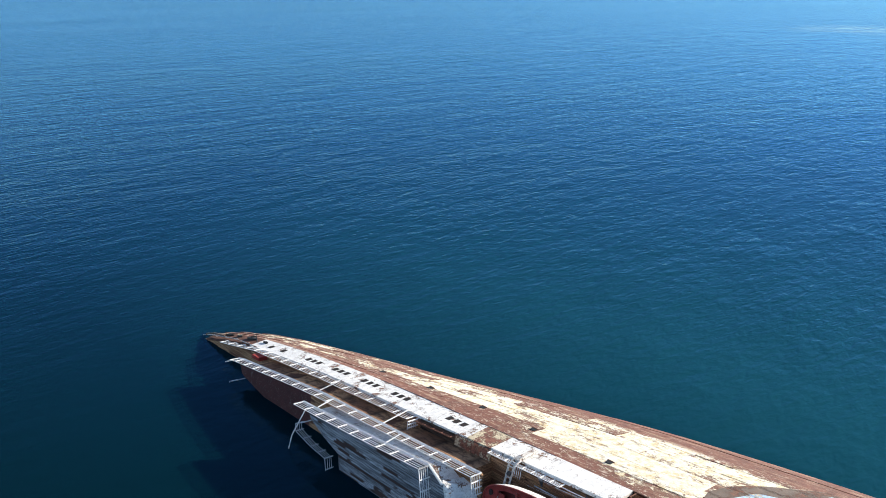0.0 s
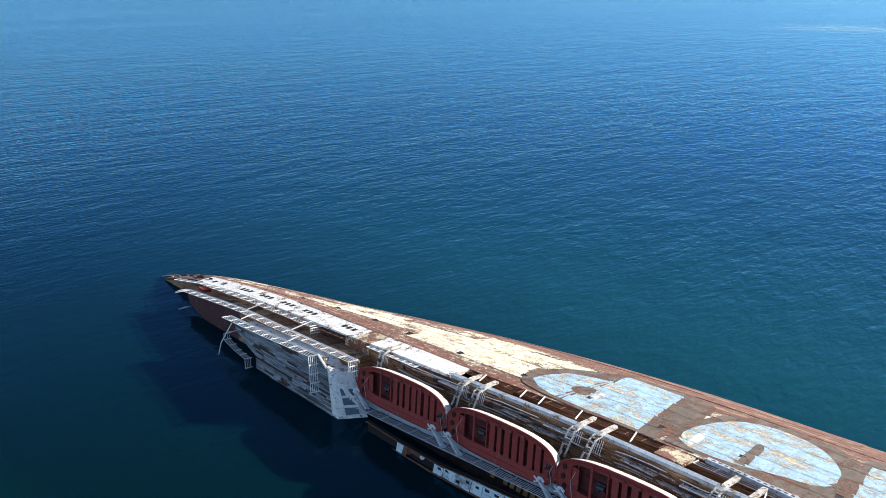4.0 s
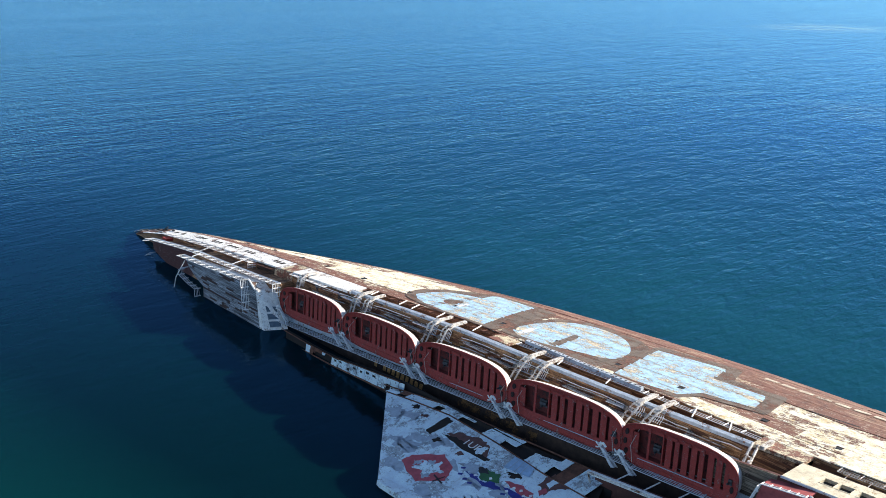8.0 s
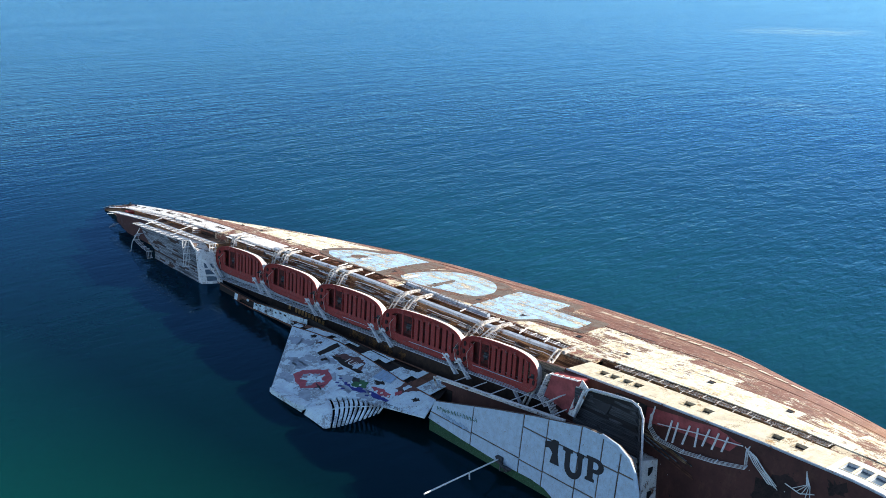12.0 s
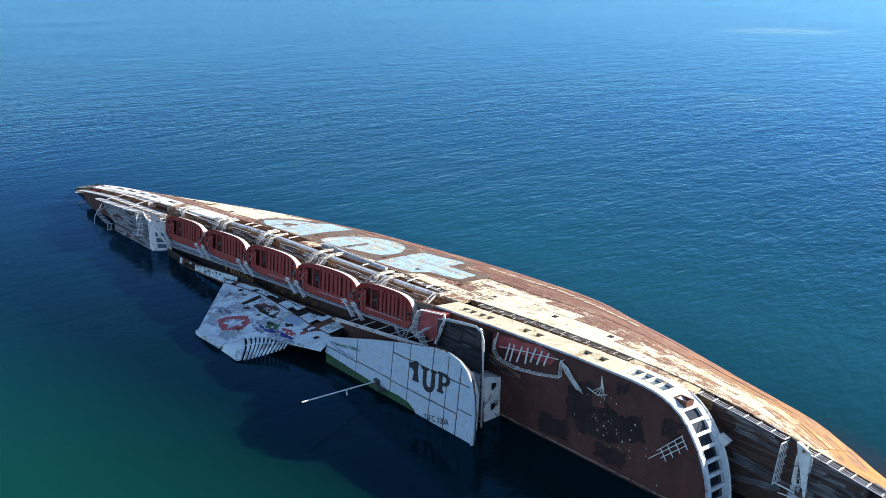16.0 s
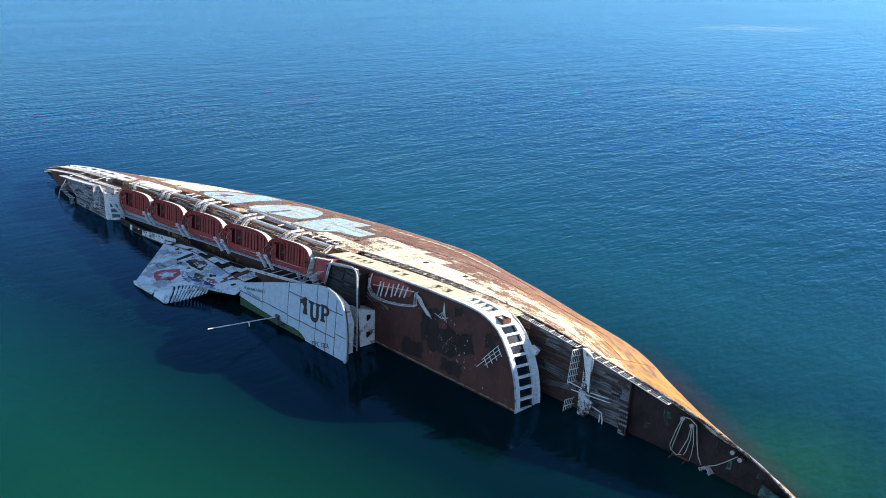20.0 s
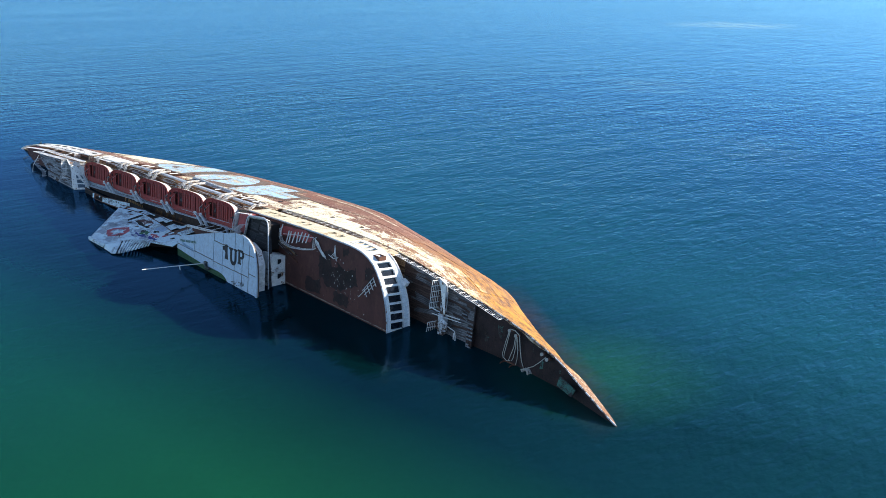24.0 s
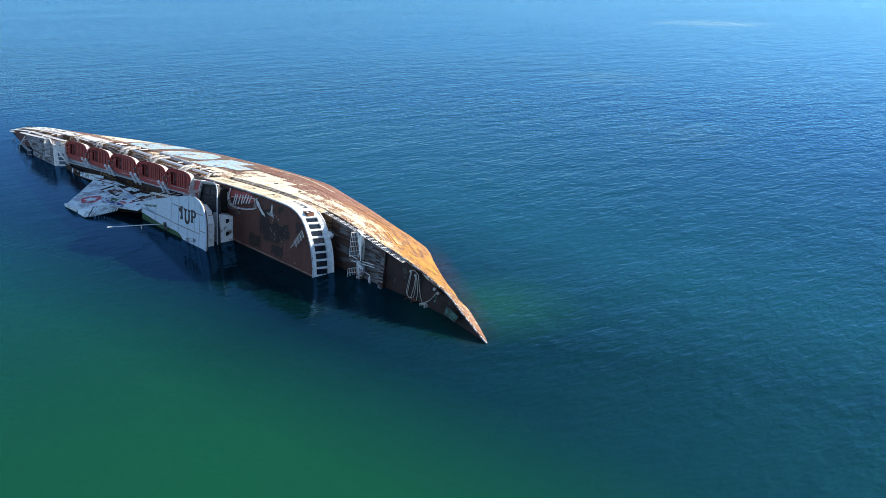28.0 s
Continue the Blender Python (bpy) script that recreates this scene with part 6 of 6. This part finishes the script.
# crust along the waterline of the house top
rnd = random.Random(61)
for k in range(16):
    x = 113.9 + 1.28 * k
    part("waterline_crust", Build().tube([(x + 0.32 * i, -0.10 + 0.06 * (rnd.random() - 0.5), 2.43 + 0.03 * rnd.random()) for i in range(5)], 0.05 + 0.03 * rnd.random(), 5), CRUST, ship, "pale shell crust along the waterline" if k == 0 else "", True)

# ---- foredeck ----
DARK_WOOD = planked("worn_foredeck_planks", (0.085, 0.045, 0.035), (0.17, 0.105, 0.085), (0.24, 0.235, 0.24), 0.28, 0.59)
FORE_GREY = planked("grey_foredeck_planks", (0.13, 0.125, 0.13), (0.36, 0.36, 0.38), (0.085, 0.045, 0.036), 0.26, 0.55)
part("foredeck", sheet(128, 138.2, lambda x: edge(x) - 0.12, lambda x: side(x) - 0.12, at(-3.5)), DARK_WOOD, ship, "brown stripped foredeck with a few grey planks left")
part("foredeck", sheet(138.204, 143, lambda x: edge(x) - 0.12, lambda x: side(x) - 0.12, at(-3.5)), FORE_GREY, ship, "grey weathered foredeck planks")
part("forecastle_deck", sheet(143.004, 162.8, lambda x: edge(x) - 0.12, lambda x: side(x) - 0.12, lambda x: -3.5 * max(0.05, (163.2 - x) / 20)), DARK_RED, ship, "dark red forecastle deck")
part("bulwark", strip(143.2, 163.1, lambda x: edge(x) - 0.1, lambda x: edge(x) + 0.16 * min(1, (163.6 - x) / 8), 0.05, -0.04, 0.12, 1.0), RUST, ship, "rusty bow bulwark")
HOLED = peeled("badly_flaked_white", (0.66, 0.69, 0.72), (0.10, 0.06, 0.045), 0.485, 0.8)
part("bulwark_cap", Build().tube([(x, side(x) + 0.1, edge(x) + 0.18 * min(1, (163.6 - x) / 8)) for x in [143.2 + 0.62 * k for k in range(33)]], 0.08, 6), HOLED, ship, "flaked white bulwark cap", True)
railing([(x, side(x) - 0.1, edge(x)) for x in (130.2, 134, 137.2)], 0.8, 3, 1.1)
railing([(x, side(x) - 0.05, edge(x)) for x in (138.6, 142, 145, 147)], 0.9, 3, 0.9)
rnd = random.Random(9)
def loose_plank(x0, y0, x1, y1, w, mat):
    z = -2.28 + 0.05 * rnd.random()
    return loose("loose_plank", Build().hexa([(x0, y0, z), (x1, y1, z), (x1, y1 + w, z), (x0, y0 + w, z), (x0, y0, z + 0.07), (x1, y1, z + 0.07), (x1, y1 + w * 0.9, z + 0.09), (x0, y0 + w, z + 0.07)]), mat, "weathered loose deck plank on the foredeck", "plank", "loose foredeck planks")


for x0, y0, x1, y1, n, gap in ((133.0, 2.6, 137.2, 2.2, 4, 0.2), (133.3, 1.2, 137.4, 1.7, 3, 0.2), (133.2, -1.6, 137.2, -1.7, 7, 0.24), (132.8, 4.9, 136.9, 4.5, 2, 0.24), (132.2, 6.0, 136.6, 5.2, 3, 0.3), (139.3, 0.2, 142.4, 0.6, 8, 0.26), (139.4, 3.6, 142.3, 3.2, 3, 0.28)):
    for k in range(n):
        a = 0.5 * rnd.random()
        loose_plank(x0 + a, y0 + gap * k + 0.1 * rnd.random(), x1 - 0.6 * rnd.random(), y1 + gap * k + 0.1 * rnd.random(), gap * 0.86, FORE_GREY if rnd.random() < 0.8 else DARK_WOOD)
locker = part("bulkhead", Build().hexa([(138.2, 2.6, -2.3), (138.35, 2.6, -2.3), (138.1, 6.1, -2.3), (137.95, 6.1, -2.3), (139.3, 2.75, -1.1), (139.45, 2.75, -1.1), (139.3, 6.1, -1.0), (138.2, 6.5, -1.0)]).box(138.0, 138.5, 2.6, 6.0, -2.3, -1.9), WHITE, ship, "holed white cross-deck bulkhead")
part("bulkhead_flange", Build().hexa([(138.7, 2.7, -1.2), (139.5, 2.7, -1.2), (139.4, 5.9, -1.2), (138.5, 6.4, -1.2), (138.7, 2.7, -1.12), (139.5, 2.7, -1.12), (139.4, 5.9, -1.12), (138.5, 6.4, -1.12)]), HOLED, locker)
for y, w, x in ((5.3, 0.5, 138.9), (4.4, 0.3, 138.6), (4.2, 0.35, 139.1), (3.6, 0.25, 138.7), (3.1, 0.3, 139.0), (5.0, 0.25, 138.55)):
    part("hole", Build().box(x, x + w * 0.6, y, y + w, -1.13, -1.115), BLACK, locker)
part("locker_lid", Build().hexa([(138.5, 1.0, -1.4), (139.5, 0.7, -1.4), (139.8, 1.9, -1.4), (138.8, 2.2, -1.4), (138.5, 1.0, -1.3), (139.5, 0.7, -1.3), (139.8, 1.9, -1.3), (138.8, 2.2, -1.3)]), HOLED, locker, "loose white locker lid")
part("locker_side", Build().hexa([(138.0, -1.0, -2.3), (138.9, -1.0, -2.3), (138.8, 2.4, -2.3), (137.9, 2.4, -2.3), (138.2, -0.9, -1.6), (139.0, -0.7, -1.6), (138.9, 2.5, -1.45), (138.1, 2.5, -1.45)]), HOLED, locker)
railing([(137.2, 5.9, -2.3), (137.1, 2.8, -2.3)], 1.3, 5, 0.6)
railing([(137.1, 1.2, -2.3), (137.0, -1.8, -2.3)], 1.3, 5, 0.6)
loose("fallen_pipe", Build().tube([(137.2, 3.0, -1.0), (139.4, 2.7, -1.3), (141.0, 2.6, -1.9)], 0.06, 6).tube([(137.6, 2.4, -1.0), (141.2, 2.3, -1.9)], 0.05, 6), STEEL_WHITE, "white pipes fallen across the foredeck", "pipe", "fallen pipes")
loose("fallen_pipe", Build().tube([(139.0, 1.4, -1.8), (140.6, 1.2, -1.7), (140.8, 0.6, -1.7), (140.8, -1.5, -1.8)], 0.06, 6).tube([(140.4, 0.9, -1.8), (140.5, -1.5, -1.8)], 0.06, 6), STEEL_WHITE, "bent white pipe fallen on the foredeck planks", "pipe", "fallen pipes")
part("breakwater", Build().box(142.95, 143.1, -2.5, 4.9, -2.15, -1.95), DARK_RED, ship, "low breakwater across the deck")
for k in range(4):
    part("slat", Build().hexa([(142.65 + 0.22 * k, -1.6, -1.6), (142.8 + 0.22 * k, -1.6, -1.6), (142.72 + 0.2 * k, 2.4, -1.6), (142.58 + 0.2 * k, 2.4, -1.6), (142.65 + 0.22 * k, -1.6, -1.5), (142.8 + 0.22 * k, -1.6, -1.5), (142.72 + 0.2 * k, 2.4, -1.5), (142.58 + 0.2 * k, 2.4, -1.5)]), DECK_GREY, ship)
for k in range(5):
    part("grating_bar", Build().box(141.1 + 0.17 * k, 141.18 + 0.17 * k, 2.9 - 0.05 * k, 3.6 - 0.05 * k, -2.15, -2.08), DECK_GREY, ship)


def bollard(x, y, r=0.22, h=0.75):
    z = edge(x) - 0.12
    b = thing("bollard", "rusty mooring bollard with a pale cap on the forecastle", "bollard", SHIP @ pose(x, y, z), "forecastle bollards")
    part("barrel", Build().tube([(0, 0, 0), (0, 0, h)], r, 12), RUST, b, "", True)
    part("cap", Build().tube([(0, 0, h - 0.02), (0, 0, h + 0.06), (0, 0, h + 0.10)], r * 1.15, 12), ROPE, b, "pale cap")
    return b


for x, y in ((148.3, 3.75), (149.2, 3.5), (153.0, 2.95), (153.7, 2.65)):
    bollard(x, y, 0.15, 0.6)
TEAL = peeled("worn_teal_paint", (0.05, 0.16, 0.13), (0.03, 0.02, 0.02), 0.5, 1.2)
for x, y, a, c in ((146.3, 3.6, 0.5, 1.2), (151.2, 3.0, 1.4, 0.5), (152.5, 1.9, 1.2, 0.6), (144.6, 2.0, 0.5, 0.6), (155.0, 2.0, 1.0, 0.4)):
    zz = edge(x) - 0.115
    part("paint_remnant", Build().prism(ragged([(x, y), (x + a, y), (x + a, y - c), (x, y - c)], 0.3, int(x), 5), zz, zz + 0.012), TEAL, ship, "worn teal paint on the forecastle" if x < 147 else "")
part("hatch_plate", Build().prism([(156.0, 1.9), (157.9, 1.3), (157.6, 0.5), (155.8, 1.0)], -0.68, -0.5), TEAL, ship, "teal grey hatch plate")
z = edge(148) - 0.12
winch = thing("winch", "rusted mooring winch on the forecastle", "winch", SHIP @ pose(148.4, -0.1, z))
part("drum", Build().tube([(-0.6, 0, 0.5), (0.6, 0, 0.5)], 0.3, 14), RUST, winch, "", True)
part("flange", Build().tube([(-0.66, 0, 0.5), (-0.58, 0, 0.5)], 0.5, 14), RUST, winch)
part("flange", Build().tube([(0.58, 0, 0.5), (0.66, 0, 0.5)], 0.5, 14), RUST, winch)
part("bed", Build().box(-0.8, 0.8, -0.5, 0.5, 0, 0.18), RUST, winch)


def rope(pts, r=0.05, label="pale mooring rope slung between bollards"):
    z = lambda p: (p[0], p[1], edge(p[0]) - 0.12 + p[2])
    ob = tagged(new("rope", Build().tube([z(p) for p in pts], r, 6).mesh("rope", ROPE, True)), label, "rope", "mooring ropes")
    ob.matrix_world = SHIP
    return ob


rope([(148.2, 3.75, 0.5), (147.7, 2.4, 0.3), (147.3, 1.0, 0.15), (147.4, 0.6, 0.1), (148.0, 0.4, 0.15), (148.5, 0.6, 0.2)], 0.04)
rope([(148.3, 3.7, 0.5), (147.9, 2.3, 0.3), (147.6, 1.1, 0.2), (147.5, 0.7, 0.1)], 0.04)
rope([(149.1, 3.5, 0.5), (148.9, 2.2, 0.35), (148.4, 1.0, 0.2), (148.2, 0.5, 0.15)], 0.04)
rope([(149.2, 3.5, 0.5), (149.1, 2.2, 0.3), (148.8, 1.0, 0.15), (148.6, 0.6, 0.1)], 0.04)
rope([(148.3, 3.9, 0.55), (148.9, 3.95, 0.5), (149.5, 3.6, 0.4), (149.7, 2.2, 0.25), (149.9, 1.1, 0.1), (150.3, 0.5, 0.1)], 0.045)
rope([(149.3, 3.4, 0.5), (149.4, 2.0, 0.25), (149.3, 1.0, 0.1), (149.2, 0.4, 0.1)], 0.04)
rope([(153.4, 2.75, 0.45), (152.4, 1.8, 0.2), (151.6, 1.1, 0.1), (150.9, 0.7, 0.15)], 0.04)
rnd = random.Random(2)
rope([(150.9 + 0.55 * math.cos(k * 1.3) * (0.5 + rnd.random() * 0.6), 0.3 + 0.35 * math.sin(k * 1.3), 0.05 + 0.012 * k) for k in range(40)], 0.06, "tangled heap of mooring rope on the forecastle")

# ---- painted hull letters ----
def on_hull(name, outline, mat, lift, parent, label="", step=0.25, rounds=2):
    """A coat of paint that follows the plating."""
    for _ in range(rounds):
        outline = [q for i, p in enumerate(outline) for q in ((p[0] * 0.75 + outline[(i + 1) % len(outline)][0] * 0.25, p[1] * 0.75 + outline[(i + 1) % len(outline)][1] * 0.25), (p[0] * 0.25 + outline[(i + 1) % len(outline)][0] * 0.75, p[1] * 0.25 + outline[(i + 1) % len(outline)][1] * 0.75))]
    x0, x1 = min(p[0] for p in outline), max(p[0] for p in outline)
    n = max(2, round((x1 - x0) / step))

    def spans(x):
        hits = []
        for i, (ax, au) in enumerate(outline):
            cx, cu = outline[(i + 1) % len(outline)]
            if (ax <= x) != (cx <= x):
                hits.append(au + (cu - au) * (x - ax) / (cx - ax))
        return sorted(hits)

    def seams(x):
        e = curve(EDGE, x)
        w = min(1.9, 0.80 * (e - curve(KEEL, x)) / 8)
        return [e - 0.02 - r * w for r in range(9)]

    b = Build()
    for i in range(n):
        xa, xc = x0 + (x1 - x0) * i / n + 1e-4, x0 + (x1 - x0) * (i + 1) / n - 1e-4
        sa, sc, ma, mc = spans(xa), spans(xc), seams(xa), seams(xc)
        for j in range(0, min(len(sa), len(sc)) - 1, 2):
            for r in range(8):
                la, ha = max(sa[j], ma[r + 1] + 0.03), min(sa[j + 1], ma[r] - 0.03)
                lc, hc = max(sc[j], mc[r + 1] + 0.03), min(sc[j + 1], mc[r] - 0.03)
                if ha <= la and hc <= lc:
                    continue
                if ha < la:
                    la = ha = min(max((la + ha) / 2, ma[r + 1]), ma[r])
                if hc < lc:
                    lc = hc = min(max((lc + hc) / 2, mc[r + 1]), mc[r])
                for q in range(2):
                    f, g = q / 2, (q + 1) / 2
                    p = [hull_point(xa, la + (ha - la) * f, lift), hull_point(xc, lc + (hc - lc) * f, lift), hull_point(xc, lc + (hc - lc) * g, lift), hull_point(xa, la + (ha - la) * g, lift)]
                    b.add(p, [(0, 1, 2, 3)])
    return part(name, b, mat, parent, label)


PALE_CELL = peeled("pale_filler_patches", (0.60, 0.50, 0.38), (0.22, 0.11, 0.07), 0.44, 1.0)
for k in range(15):
    x = 95.0 + 1.5 * k
    u = curve([(95, -14.6), (99.4, -14.35), (105, -14.1), (109.2, -13.2), (117, -12.2)], x)
    on_hull("paint_remnant", [(x, u - 0.30), (x + 1.2, u - 0.27), (x + 1.2, u + 0.32), (x, u + 0.30)], PALE_CELL, 0.082, hull, step=0.6, rounds=0)
on_hull("open_seam", [(99.9, -10.22), (104.4, -10.24), (104.4, -10.36), (99.9, -10.34)], BLACK, 0.085, hull, "long open seam", step=0.7, rounds=0)


LETTER_BLUE = peeled("pale_blue_letter_paint", (0.40, 0.62, 0.82), (0.60, 0.52, 0.38), 0.475, 0.6, 0.7, (0.34, 0.20, 0.10), 0.6, (0.6, 1, 1.2))
LETTER_GREY = peeled("brown_grey_outline_paint", (0.16, 0.125, 0.10), (0.17, 0.075, 0.048), 0.485, 0.5, 0.8, (0.22, 0.12, 0.07), 0.5)
LETTER_WHITE = peeled("white_letter_paint", (0.76, 0.78, 0.80), (0.50, 0.38, 0.24), 0.40, 0.6)
lift = 0.085
on_hull("painted_letter", [(62.6, -2.6), (60.9, -4.2), (60.4, -6.0), (61.2, -8.4), (62.6, -10.4), (64.4, -12.2), (65.2, -13.6), (73.0, -13.4), (74.8, -12.0), (75.4, -2.9), (73.8, -1.9)], LETTER_GREY, lift, hull, "grey-brown outline of giant painted letters")
on_hull("letter_fill", [(61.9, -4.6), (61.9, -6.0), (62.7, -8.4), (64.6, -9.4), (66.2, -10.1), (65.7, -12.8), (71.4, -12.4), (72.6, -6.4), (73.3, -2.9), (71.4, -2.8), (68.6, -2.7), (65.3, -2.9), (63.4, -3.5)], LETTER_BLUE, lift + 0.008, hull, "pale blue flaking letter paint", rounds=0)
on_hull("counter", [(65.1, -5.4), (65.2, -6.3), (66.2, -7.1), (67.0, -6.7), (67.1, -5.1), (66.3, -4.7)], LETTER_GREY, lift + 0.016, hull, rounds=1)
on_hull("highlight", [(67.4, -4.9), (67.2, -6.7), (67.8, -6.7), (68.0, -5.0)], LETTER_WHITE, lift + 0.016, hull, rounds=0)
on_hull("painted_letter", [(75.4, -2.9), (74.6, -6.0), (75.2, -11.0), (77.0, -13.6), (80.4, -14.2), (83.8, -13.2), (86.4, -11.0), (87.6, -3.9), (84.0, -3.4)], LETTER_GREY, lift, hull, rounds=0)
on_hull("letter_fill", [(76.1, -3.5), (75.2, -6.2), (76.1, -10.4), (77.4, -12.2), (79.4, -12.9), (81.6, -12.6), (83.2, -11.7), (85.0, -9.7), (85.7, -7.9), (85.5, -5.8), (82.8, -5.0), (79.8, -3.7)], LETTER_BLUE, lift + 0.008, hull, rounds=1)
on_hull("counter", [(80.1, -4.2), (79.6, -8.6), (80.3, -8.5), (80.9, -4.2)], LETTER_GREY, lift + 0.016, hull, rounds=0)
on_hull("highlight", [(76.5, -4.0), (76.2, -6.6), (76.8, -6.6), (77.1, -4.0)], LETTER_WHITE, lift + 0.016, hull, rounds=0)
on_hull("painted_letter", [(87.6, -3.3), (85.4, -10.8), (85.6, -13.6), (93.0, -14.8), (94.0, -11.2), (98.6, -11.4), (99.2, -6.4), (94.4, -5.4), (93.4, -3.4)], LETTER_GREY, lift, hull, rounds=0)
on_hull("letter_fill", [(87.6, -3.6), (86.1, -12.2), (92.2, -13.4), (92.8, -10.0), (97.4, -10.1), (98.0, -6.9), (94.1, -6.2), (93.1, -4.1), (89.4, -3.6)], LETTER_BLUE, lift + 0.008, hull, rounds=0)
